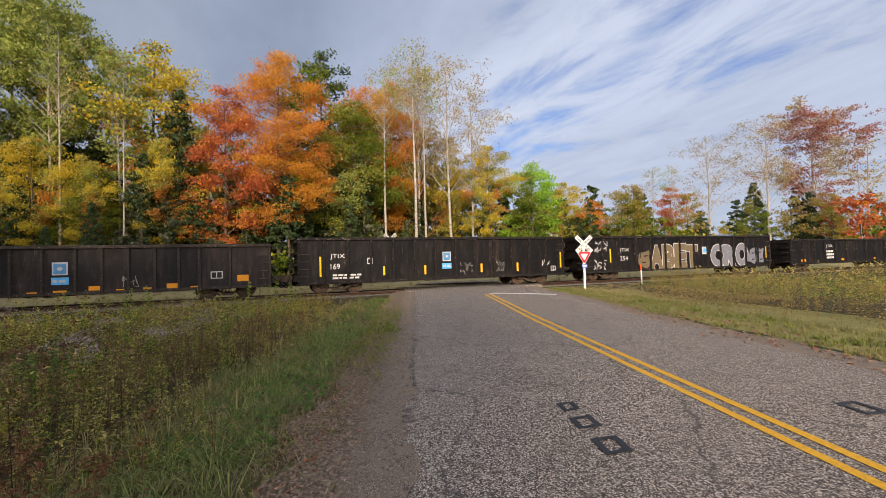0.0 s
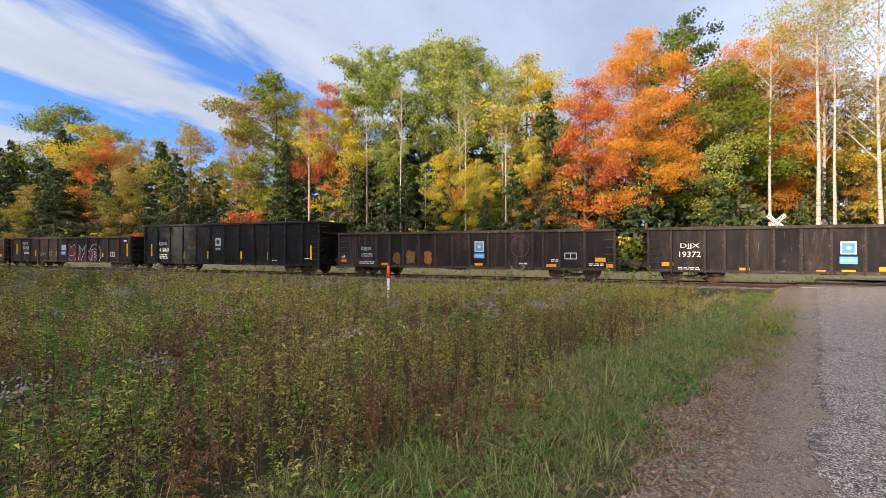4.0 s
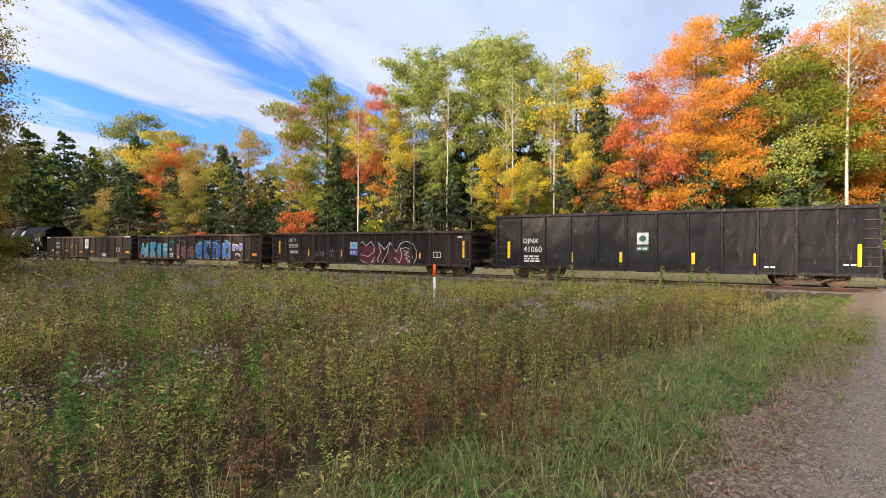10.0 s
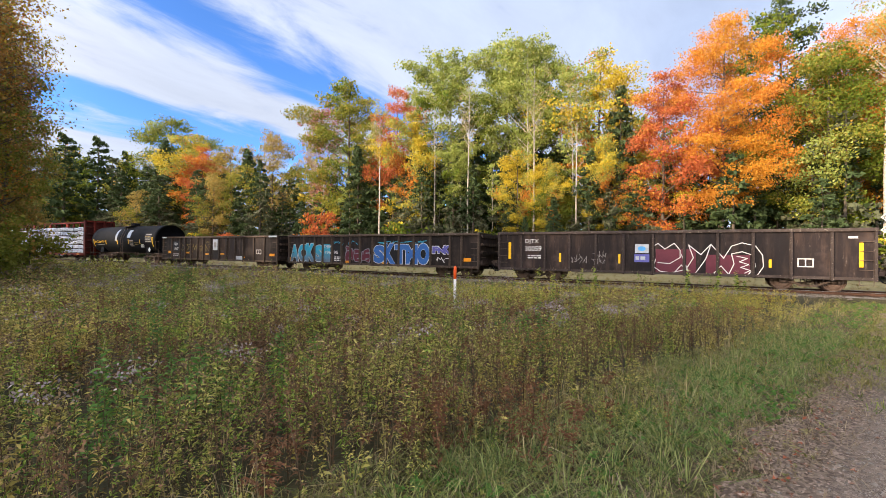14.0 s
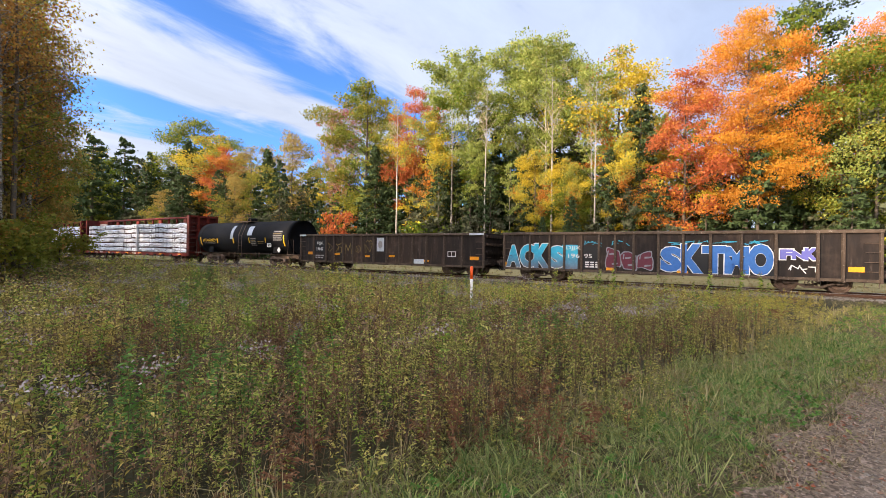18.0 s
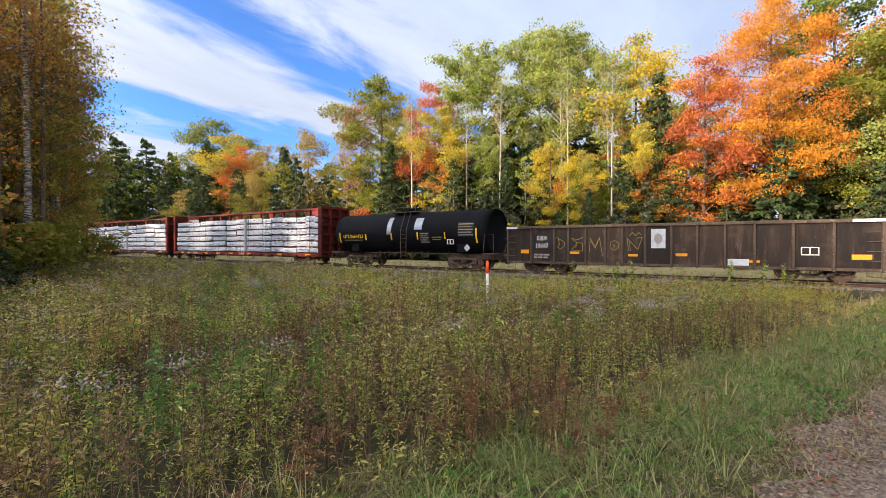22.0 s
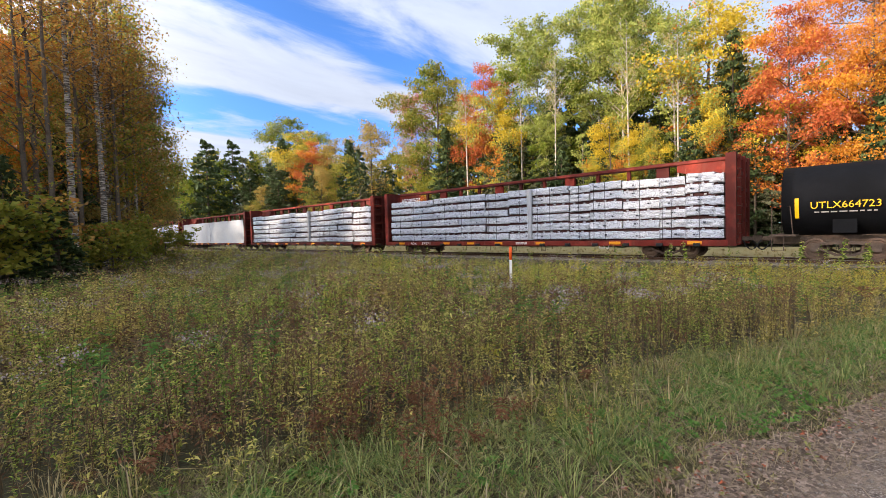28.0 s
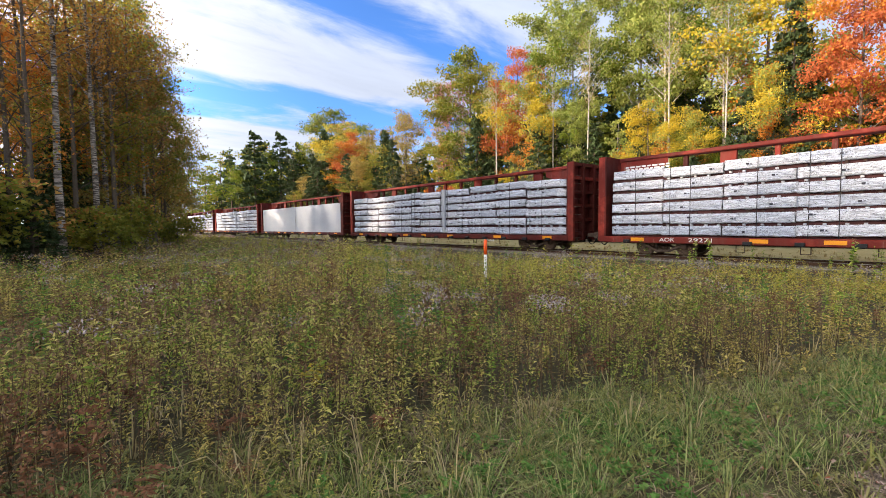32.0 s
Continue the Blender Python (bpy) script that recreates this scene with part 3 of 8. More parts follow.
def grow(seed, h, trunk_r, crown_lo, radius, top_r, limbs, twigs, leaves, spread, rise, lean=0.02, bend=0.4, form="round", leaf=0.165, lumps=0.5, flat=0.2):
    """Trunk and limbs as tubes; the leaves' points round the twigs."""
    rng = np.random.default_rng(seed)
    tm = Mesh()
    zs = np.linspace(0, h * 0.97, 9)
    off = np.cumsum(rng.normal(0, lean * h / 9, (9, 2)), 0)
    off[0] = 0
    path = [Vector((off[i][0], off[i][1], zs[i])) for i in range(9)]
    rad = [trunk_r * (1.35 if i == 0 else 1) * (1 - 0.93 * (z / h) ** 0.9) + 0.01 for i, z in enumerate(zs)]
    tm.tube([tuple(p) for p in path], rad, 8)
    pts = []
    for i in range(limbs):
        u = (i + rng.random()) / limbs
        z = h * (crown_lo + (0.97 - crown_lo) * u)
        k = min(int(z / (h * 0.97) * 8), 7)
        fr = z / (h * 0.97) * 8 - k
        o = path[k].lerp(path[k + 1], min(1, fr))
        if form == "round":
            r = radius * (math.sin(math.pi * min(1, 0.16 + 0.84 * u)) ** 0.65) + top_r * u
        elif form == "cone":
            r = radius * (1 - u) ** 0.85 + 0.25
        else:
            r = radius * (0.35 + 0.65 * math.sin(math.pi * (0.1 + 0.85 * u)))
        r *= 1 + lumps * rng.normal() * 0.45
        r = max(r, 0.3)
        az = i * 2.4 + rng.normal() * 0.5
        d = Vector((math.cos(az), math.sin(az), 0))
        lift = rise * r * (1.2 - 0.4 * u)
        ends = [o, o + d * r * 0.5 + Vector((0, 0, lift * 0.65)), o + d * r + Vector((0, 0, lift))]
        if form == "cone":
            ends = [o, o + d * r * 0.55 + Vector((0, 0, -0.06 * r)), o + d * r + Vector((0, 0, -0.28 * r + 0.1))]
        r0 = max(0.012, rad[k] * (0.42 if form != "cone" else 0.25))
        tm.tube([tuple(p) for p in ends], [r0, r0 * 0.55, r0 * 0.15], 4, False)
        share = max(0.25, r / max(radius, 0.1))
        for j in range(max(2, int(twigs * share))):
            v = 0.25 + 0.75 * rng.random() ** 0.7
            p = ends[0].lerp(ends[1], v * 2) if v < 0.5 else ends[1].lerp(ends[2], v * 2 - 1)
            if form == "cone":
                side = Vector((-d.y, d.x, 0)) * rng.normal() * 0.22 * r * (1.15 - v)
                q = p + side + Vector((0, 0, -abs(rng.normal()) * 0.10))
                sg = np.array([0.16, 0.16, 0.07]) * spread
            else:
                q = p + Vector((np.clip(rng.normal(0, 1, 3), -1.7, 1.7) * (0.22 * spread + 0.10 * r) * np.array([1, 1, 0.6])).tolist()) + Vector((0, 0, 0.15))
                sg = np.array([0.42, 0.42, flat]) * spread
                if j % 7 == 0:
                    tm.tube([tuple(p), tuple(q)], [r0 * 0.22 + 0.006, 0.005], 3, False)
            m = max(2, int(leaves * (0.5 + rng.random())))
            pts.append(np.array(q) + np.clip(rng.normal(size=(m, 3)), -1.7, 1.7) * sg)
    pts = np.concatenate(pts)
    pts = pts[pts[:, 2] > 0.3]
    return tm, leaf_faces(pts, leaf, rng, long=1.4 if form != "cone" else 2.6, up=0.3 if form != "cone" else 0.6)


KINDS = {}
LITE = {}
DEEP = {}


def tree_kind(name, species, label, bark, palettes, seed, **kw):
    full = dict(kw)
    full.update(leaves=int(kw["leaves"] * 1.75), leaf=kw["leaf"] * 0.86)
    tm, lv = grow(seed, **full)
    tr = tm.data("trunk", bark, True)
    n = len(lv) // 3
    sl = None
    if len(palettes) > 1:
        # a second colour gathers in some of the limbs
        c = lv.reshape(-1, 3, 3).mean(1)
        w = np.sin(c[:, 0] * 0.9 + seed) + np.sin(c[:, 1] * 1.1 + 2 * seed) + np.sin(c[:, 2] * 0.7 + seed) + RNG.normal(0, 0.5, n)
        sl = np.clip((w > 0.55).astype(int) + (w > 1.6).astype(int), 0, len(palettes) - 1)
    cr = quad_mesh("crown", lv, PAL[palettes[0]], True, mats=[PAL[p] for p in palettes], slots=sl)
    KINDS[name] = (species, label, tr, cr, kw["h"])
    # thinner-built copies with fewer, larger leaves for the depth of the wood
    cone = kw["form"] == "cone"
    for store, fl, ft, fv, size in ((LITE, 0.5 if cone else 0.45, 0.9 if cone else 1.1, 0.9 if cone else 0.38, 1.45 if cone else 1.8), (DEEP, 0.35 if cone else 0.28, 0.7 if cone else 0.9, 0.6 if cone else 0.26, 2.7)):
        lw = dict(kw)
        lw.update(limbs=max(9, int(kw["limbs"] * fl)), leaves=max(4, int(kw["leaves"] * fv * 1.5)), twigs=int(kw["twigs"] * ft), leaf=kw["leaf"] * size * 0.85, spread=kw["spread"] * (1.2 if cone else 1.15))
        tm, lv = grow(seed + 100, **lw)
        sl = None
        if len(palettes) > 1:
            c = lv.reshape(-1, 3, 3).mean(1)
            sl = np.clip((np.sin(c[:, 0] * 0.9 + seed) + np.sin(c[:, 2] * 0.8 + seed) + RNG.normal(0, 0.5, len(c)) > 0.6).astype(int), 0, 1)
        store[name] = (species, label, tm.data("trunk", bark, True), quad_mesh("crown", lv, None, True, mats=[PAL[q] for q in palettes], slots=sl), kw["h"])


RND = dict(form="round")
tree_kind("maple_orange", "maple_tree", "tall maple with glowing orange autumn leaves beside the track", M_BARK, ["orange", "amber"], 3, h=17, trunk_r=0.24, crown_lo=0.2, radius=4.2, top_r=0.2, limbs=46, twigs=22, leaves=46, spread=0.85, rise=0.22, leaf=0.095, **RND)
tree_kind("maple_red", "maple_tree", "slender maple with red autumn leaves", M_BARK, ["red", "orange"], 5, h=14, trunk_r=0.15, crown_lo=0.15, radius=2.9, top_r=0.2, limbs=30, twigs=16, leaves=36, spread=0.8, rise=0.35, leaf=0.105, **RND)
tree_kind("maple_yellow", "maple_tree", "maple turning yellow and orange", M_BARK, ["yellow", "aspen", "orange"], 8, h=16, trunk_r=0.17, crown_lo=0.25, radius=3.0, top_r=0.3, limbs=30, twigs=17, leaves=30, spread=0.8, rise=0.4, leaf=0.125, **RND)
tree_kind("aspen", "aspen_tree", "tall aspen with a pale trunk and yellow-green leaves", M_BIRCH, ["aspen", "green"], 11, h=19, trunk_r=0.15, crown_lo=0.45, radius=2.7, top_r=0.9, limbs=30, twigs=15, leaves=30, spread=0.75, rise=0.7, lean=0.03, leaf=0.135, **RND)
tree_kind("aspen_thin", "aspen_tree", "slim aspen with sparse light green leaves and a white trunk", M_BIRCH, ["aspen"], 12, h=19, trunk_r=0.12, crown_lo=0.42, radius=1.9, top_r=0.5, limbs=24, twigs=10, leaves=20, spread=0.6, rise=0.8, lean=0.035, leaf=0.135, **RND)
tree_kind("green", "broadleaf_tree", "green broadleaf tree just turning yellow", M_BARK, ["green", "olive", "aspen"], 15, h=16, trunk_r=0.2, crown_lo=0.15, radius=3.6, top_r=0.3, limbs=38, twigs=20, leaves=30, spread=0.9, rise=0.4, leaf=0.125, **RND)
tree_kind("bright", "broadleaf_tree", "bright green broadleaf tree in sunlight", M_BARK, ["bright", "green"], 16, h=12, trunk_r=0.16, crown_lo=0.08, radius=2.9, top_r=0.2, limbs=32, twigs=18, leaves=26, spread=0.85, rise=0.4, leaf=0.14, **RND)
tree_kind("oak", "oak_tree", "large dark olive oak with a dense crown", M_BARK, ["olive", "green", "aspen"], 19, h=20, trunk_r=0.26, crown_lo=0.2, radius=4.0, top_r=0.4, limbs=44, twigs=22, leaves=23, spread=0.95, rise=0.45, leaf=0.165, **RND)
tree_kind("rust", "broadleaf_tree", "thin autumn tree with rusty brown leaves", M_BARK, ["rust", "olive"], 21, h=14, trunk_r=0.13, crown_lo=0.18, radius=2.8, top_r=0.3, limbs=28, twigs=14, leaves=20, spread=0.85, rise=0.6, leaf=0.13, **RND)
tree_kind("pale", "birch_tree", "nearly bare birch with white limbs and sparse tan leaves", M_BIRCH, ["pale"], 23, h=20, trunk_r=0.16, crown_lo=0.35, radius=3.0, top_r=0.5, limbs=34, twigs=12, leaves=7, spread=0.8, rise=0.9, lean=0.03, leaf=0.125, **RND)
tree_kind("pale_red", "birch_tree", "white-limbed birch before pink-red autumn leaves", M_BIRCH, ["dusky", "pale"], 24, h=20, trunk_r=0.22, crown_lo=0.22, radius=4.2, top_r=0.3, limbs=46, twigs=18, leaves=18, spread=0.8, rise=0.95, lean=0.02, leaf=0.15, **RND)
tree_kind("birch", "birch_tree", "tall straight birch with a bare white trunk", M_BIRCH, ["pale", "aspen"], 27, h=19, trunk_r=0.14, crown_lo=0.6, radius=1.7, top_r=0.3, limbs=24, twigs=9, leaves=5, spread=0.7, rise=0.9, lean=0.012, leaf=0.115, **RND)
tree_kind("old_birch", "birch_tree", "birch with a dark mottled trunk and sparse yellow leaves", M_BIRCH_OLD, ["brown", "yellow"], 28, h=19, trunk_r=0.15, crown_lo=0.45, radius=2.4, top_r=0.3, limbs=26, twigs=9, leaves=7, spread=0.8, rise=0.7, lean=0.014, leaf=0.10, **RND)
tree_kind("pole", "young_tree", "thin dark-trunked tree with sparse autumn leaves", M_BARK, ["brown", "olive", "orange"], 29, h=17, trunk_r=0.11, crown_lo=0.22, radius=1.7, top_r=0.5, limbs=30, twigs=9, leaves=6, spread=0.7, rise=0.5, lean=0.016, leaf=0.095, **RND)
tree_kind("spruce", "spruce_tree", "dark green spruce with drooping branches", M_BARK, ["needle"], 31, h=12, trunk_r=0.15, crown_lo=0.05, radius=2.3, top_r=0.0, limbs=95, twigs=15, leaves=6, spread=1.0, rise=0.0, leaf=0.16, form="cone", lumps=0.35)
tree_kind("spruce_grey", "spruce_tree", "grey-green spruce with ragged branches", M_BARK, ["needle_grey", "needle"], 33, h=12, trunk_r=0.14, crown_lo=0.05, radius=2.1, top_r=0.0, limbs=80, twigs=13, leaves=6, spread=1.0, rise=0.0, leaf=0.16, form="cone", lumps=0.6)
tree_kind("pine", "pine_tree", "tall dark pine with tiers of branches", M_BARK, ["needle", "green"], 35, h=20, trunk_r=0.22, crown_lo=0.3, radius=3.0, top_r=0.2, limbs=40, twigs=18, leaves=15, spread=0.7, rise=0.25, leaf=0.165, **RND)
tree_kind("shrub", "shrub", "low green and yellow shrub at the wood's edge", M_BARK, ["green", "yellow", "rust"], 41, h=3.2, trunk_r=0.05, crown_lo=0.05, radius=1.3, top_r=0.3, limbs=22, twigs=9, leaves=15, spread=0.5, rise=0.8, leaf=0.14, **RND)
tree_kind("brown_shrub", "shrub", "low brown and olive shrub under the trees", M_BARK, ["brown", "olive"], 45, h=3.0, trunk_r=0.04, crown_lo=0.05, radius=1.3, top_r=0.3, limbs=22, twigs=9, leaves=13, spread=0.5, rise=0.8, leaf=0.12, **RND)
tree_kind("shrub_orange", "shrub", "young maple with orange leaves", M_BARK, ["red", "orange"], 43, h=4.2, trunk_r=0.05, crown_lo=0.1, radius=1.7, top_r=0.2, limbs=15, twigs=6, leaves=13, spread=0.6, rise=0.5, leaf=0.17, **RND)

TREE_COUNT = [0]


def plant(kind, s, n, h, wide=1.0, lite=False):
    """A tree of a kind at the place (s, n) beside the track, h metres tall."""
    species, label, tr, cr, h0 = (DEEP if lite and (n > 19 or n < -40 or abs(s - 15) > 98) else LITE if lite or n > 21 or s < -60 or s > 97 else KINDS)[kind]
    TREE_COUNT[0] += 1
    k = TREE_COUNT[0]
    p = trk(s, n)
    z = float(ground_height(np.array(p.x), np.array(p.y))) - 0.05
    t = thing(species, label, "shrub" if species == "shrub" else "tree", "trees along the railway")
    f = h / h0
    t.matrix_world = Matrix.Translation((p.x, p.y, z)) @ Matrix.Rotation(k * 2.399, 4, "Z") @ Matrix.Diagonal((f * wide, f * wide, f, 1))
    part("trunk", tr, None, t)
    part("crown", cr, None, t)


# the wood behind the track, from the crossing to the west: kind, place, height
for row in (
    ("maple_orange", 23.2, 11.5, 18.3, 0.84), ("maple_red", 19.6, 10, 14.4, 0.95), ("pine", 27.5, 20, 22.8, 1.0), ("maple_orange", 31.5, 17, 18.6, 0.75),
    ("green", 29.4, 13.5, 15.8, 1.0), ("birch", 31.7, 11.5, 18.5, 0.9), ("birch", 34.2, 11, 20.6, 1.0), ("birch", 35.2, 11.5, 18.6, 0.9), ("pale", 38.8, 14, 21.0, 1.0),
    ("pale", 41.5, 15, 18.5, 0.9), ("maple_yellow", 42.8, 14, 13.0, 0.9), ("pale", 36.5, 16, 21.0, 0.9), ("maple_orange", 34.5, 19.5, 20.5, 0.7), ("rust", 37.5, 19, 15, 1.0), ("maple_yellow", 40.5, 18.5, 12.5, 1.0), ("bright", 47.8, 14, 11.4, 1.0), ("maple_yellow", 53.2, 16, 10.0, 1.2), ("maple_orange", 59.5, 19, 8.6, 0.9)):
    plant(*row)
for row in (
    ("aspen_thin", -3.4, 13, 18.2, 1.0), ("aspen", 1.4, 12, 20.0, 1.0), ("aspen", 5.9, 13.5, 20.4, 1.0), ("aspen", 8.9, 12, 19.6, 0.95), ("maple_yellow", 14.3, 14.5, 19.0, 1.1),
    ("aspen_thin", 12.9, 11, 16.6, 1.1), ("maple_red", -5.6, 12.5, 18.6, 0.7), ("maple_yellow", -2.4, 10.5, 15.0, 0.9), ("oak", -11.8, 12, 20.2, 0.95), ("pale_red", -18.4, 15, 18.6, 0.6),
    ("maple_yellow", -47, 16, 19.5, 1.4), ("green", -59, 19, 24.5, 1.3), ("spruce", -90, 16, 23, 1.2), ("spruce", -74, 14, 22.4, 1.1), ("rust", -37, 15, 16.2, 1.2), ("maple_red", -42, 14, 16.5, 1.0)):
    plant(*row)
for row in (
    ("rust", -26.5, 14, 16.2, 1.1), ("spruce", -8.6, 10, 12.4, 1.0), ("spruce_grey", 16.6, 10.5, 14.5, 0.8), ("spruce_grey", -0.2, 9, 9.8, 1.0), ("spruce_grey", 5.0, 9, 9.2, 1.0), ("spruce_grey", -59, 11, 14.2, 1.2),
    ("spruce_grey", -23.2, 9.5, 12.4, 0.9), ("spruce_grey", 8.2, 9.5, 7.0, 0.9), ("spruce", 12.2, 8.5, 6.0, 0.9), ("spruce", 10.0, 8, 4.4, 0.9), ("maple_yellow", 11.3, 9.5, 9.0, 0.8), ("birch", 13.6, 9.6, 15, 0.8),
    ("birch", 10.2, 9.4, 17, 0.8), ("birch", 4.7, 8.6, 16, 0.8), ("birch", -5.2, 9.2, 16, 0.9), ("birch", 0.6, 9.8, 17, 0.8)):
    plant(*row)
for row in (
    ("shrub_orange", -11.6, 7.5, 5.0, 0.7), ("shrub_orange", -9.6, 7.0, 3.0, 0.8), ("shrub_orange", -26.5, 8, 3.2, 1.0), ("spruce_grey", -35, 10, 11, 1.2), ("spruce_grey", -44, 9, 12, 1.4), ("rust", -33, 10, 11, 1.0),
    ("spruce", -30, 13, 15, 1.0), ("oak", -68, 16, 18, 1.0), ("rust", -52, 10, 10, 1.2), ("spruce", -52, 14, 19, 1.0), ("spruce_grey", -72, 8, 14, 1.4), ("spruce", -82, 10, 20, 1.0), ("spruce", -98, 10, 20, 1.1), ("spruce_grey", -64, 12, 17, 1.1), ("spruce_grey", -55, 13, 15, 1.2), ("spruce", -66, 15, 19, 1.0), ("spruce_grey", -50, 11, 12.5, 1.1), ("spruce_grey", -40, 12, 13, 1.0), ("spruce_grey", 3.0, 10.5, 12, 0.9), ("spruce_grey", 7.0, 11, 10.5, 1.0), ("spruce_grey", 14.6, 9.5, 9.5, 1.0), ("spruce_grey", -3, 10.6, 11, 1.0), ("spruce_grey", 18.0, 9.4, 8.0, 1.1), ("maple_yellow", 8.8, 9.6, 10, 0.9), ("aspen", 3.4, 10, 11, 0.9), ("maple_yellow", 15.8, 9.8, 10.5, 0.9), ("green", 11.6, 10, 8.5, 0.9)):
    plant(*row)
# east of the crossing
for row in (
    ("rust", 63.5, 16, 10.2, 1.0), ("birch", 66, 15.5, 12.3, 1.0), ("birch", 68.2, 14.5, 12.4, 1.0), ("pale", 81, 20, 18.4, 1.2), ("maple_red", 74, 20, 11, 1.0), ("spruce", 70, 22, 11, 1.0), ("pale_red", 94.5, 14, 21.5, 1.1),
    ("pale", 84.5, 13.5, 19.6, 1.1), ("pale", 108, 14, 19.6, 1.4), ("pale", 99.5, 11, 17, 1.0), ("spruce", 88, 18, 12, 1.2), ("shrub_orange", 93, 8, 8, 1.2), ("spruce", 102, 20, 13, 1.2), ("rust", 89, 9, 9, 1.0), ("pale", 118, 12, 20, 1.4)):
    plant(*row)


def scatter(rows):
    """Fills the wood's depth and the unseen shade rows: kinds, stretch, count, heights."""
    rng = random.Random(5)
    for kinds, s0, s1, n0, n1, count, h0, h1 in rows:
        for i in range(count):
            s = s0 + (s1 - s0) * (i + rng.random()) / count
            plant(rng.choice(kinds), s, rng.uniform(n0, n1), rng.uniform(h0, h1), rng.uniform(0.9, 1.25), True)


scatter((
    (("spruce", "spruce_grey", "spruce"), -58, 34, 14, 20, 26, 8, 13),
    (("green", "rust", "maple_yellow"), -62, 40, 17, 25, 20, 11, 14.5),
    (("shrub", "shrub", "spruce_grey", "spruce_grey"), -60, 46, 8.6, 10.5, 34, 2.0, 4.4),
    (("spruce", "pine", "green", "rust"), -150, -62, 6, 24, 26, 14, 22),
    (("spruce", "green", "rust", "maple_yellow"), 44, 130, 20, 34, 26, 6, 11),
    (("shrub", "shrub_orange", "spruce"), 46, 130, 9, 18, 22, 2.5, 6),
    (("green", "rust", "pale", "spruce"), 120, 230, 6, 30, 16, 12, 18),
))
# the near wood to the west, on the camera's side of the track
for row in (
    ("old_birch", 1.8, -21.7, 21, 1.0), ("old_birch", 0.6, -20.6, 20, 0.9), ("pole", -0.4, -19.9, 19, 0.9), ("old_birch", -6.5, -18.0, 18, 0.8), ("pole", 1.2, -22.6, 19, 1.0), ("pole", -1.4, -20.4, 17, 1.0), ("pole", -2.8, -19.6, 18, 1.0), ("pole", -4.2, -19.2, 16, 1.0), ("pole", -5.8, -17.8, 17, 1.0), ("pole", 2.4, -23.0, 18, 1.0), ("pole", -8.4, -17.6, 17, 1.0), ("pole", -3.4, -20.8, 19, 1.0), ("pole", -5.0, -18.6, 16, 0.9), ("pole", -7.6, -17.2, 13, 0.8), ("old_birch", -1.0, -20.2, 20, 0.9), ("old_birch", -2.7, -19.7, 19, 0.9), ("old_birch", -4.4, -18.4, 18, 0.8), ("aspen_thin", -6.8, -18.4, 17, 0.9),
    ("rust", -5.6, -18.2, 16.0, 0.75), ("pole", -8.6, -16.9, 16.5, 1.0), ("rust", -11.5, -16.3, 14.5, 0.8), ("aspen_thin", -4.2, -18.9, 18, 0.8), ("spruce", 3.4, -22.4, 3.4, 1.3), ("spruce_grey", 0.2, -20.9, 2.8, 1.5), ("spruce", -1.6, -21.6, 6.5, 1.2), ("brown_shrub", 4.4, -24.4, 3, 1.3), ("spruce", -6.4, -19.8, 6.0, 1.3), ("pole", 3.2, -22.4, 19, 0.9), ("pole", 0.0, -21.2, 20, 0.9), ("pole", -2.2, -19.2, 18, 0.8), ("rust", -2.2, -20.6, 13, 0.9), ("maple_orange", -3.5, -24.0, 17, 0.6), ("rust", -0.5, -26.5, 17, 0.8), ("spruce", 2.6, -23.6, 5, 1.0), ("brown_shrub", 0.8, -20.4, 2.4, 1.1), ("rust", -10.5, -16.8, 12, 0.9)):
    plant(row[0], row[1], row[2], row[3] * 0.76 if row[3] > 8 else row[3], row[4] * 1.2)
for row in (
    ("brown_shrub", -6.5, -16.6, 2.2, 1.0), ("brown_shrub", -3, -19.0, 2.6, 0.9), ("spruce_grey", 1.2, -24.4, 7, 1.0), ("maple_yellow", -6, -22, 16, 0.9), ("maple_yellow", 2, -28, 11, 0.9), ("rust", 0.5, -26, 12, 0.9), ("aspen", -9, -20.5, 19, 0.8), ("rust", 4.0, -26.5, 7, 0.8), ("rust", -4, -20, 9, 0.8)):
    plant(row[0], row[1], row[2], row[3] * 0.76 if row[3] > 8 else row[3], row[4] * 1.2)


def near_wood(count):
    rng = random.Random(9)
    for i in range(count):
        s = -10 - 70 * (i + rng.random()) / count
        n = -18.5 + (-8 - s) * 0.2 - rng.random() * 9
        plant(rng.choice(("rust", "maple_yellow", "birch", "spruce", "maple_orange", "rust")), s, n, rng.uniform(10, 13.5), 1.0, True)


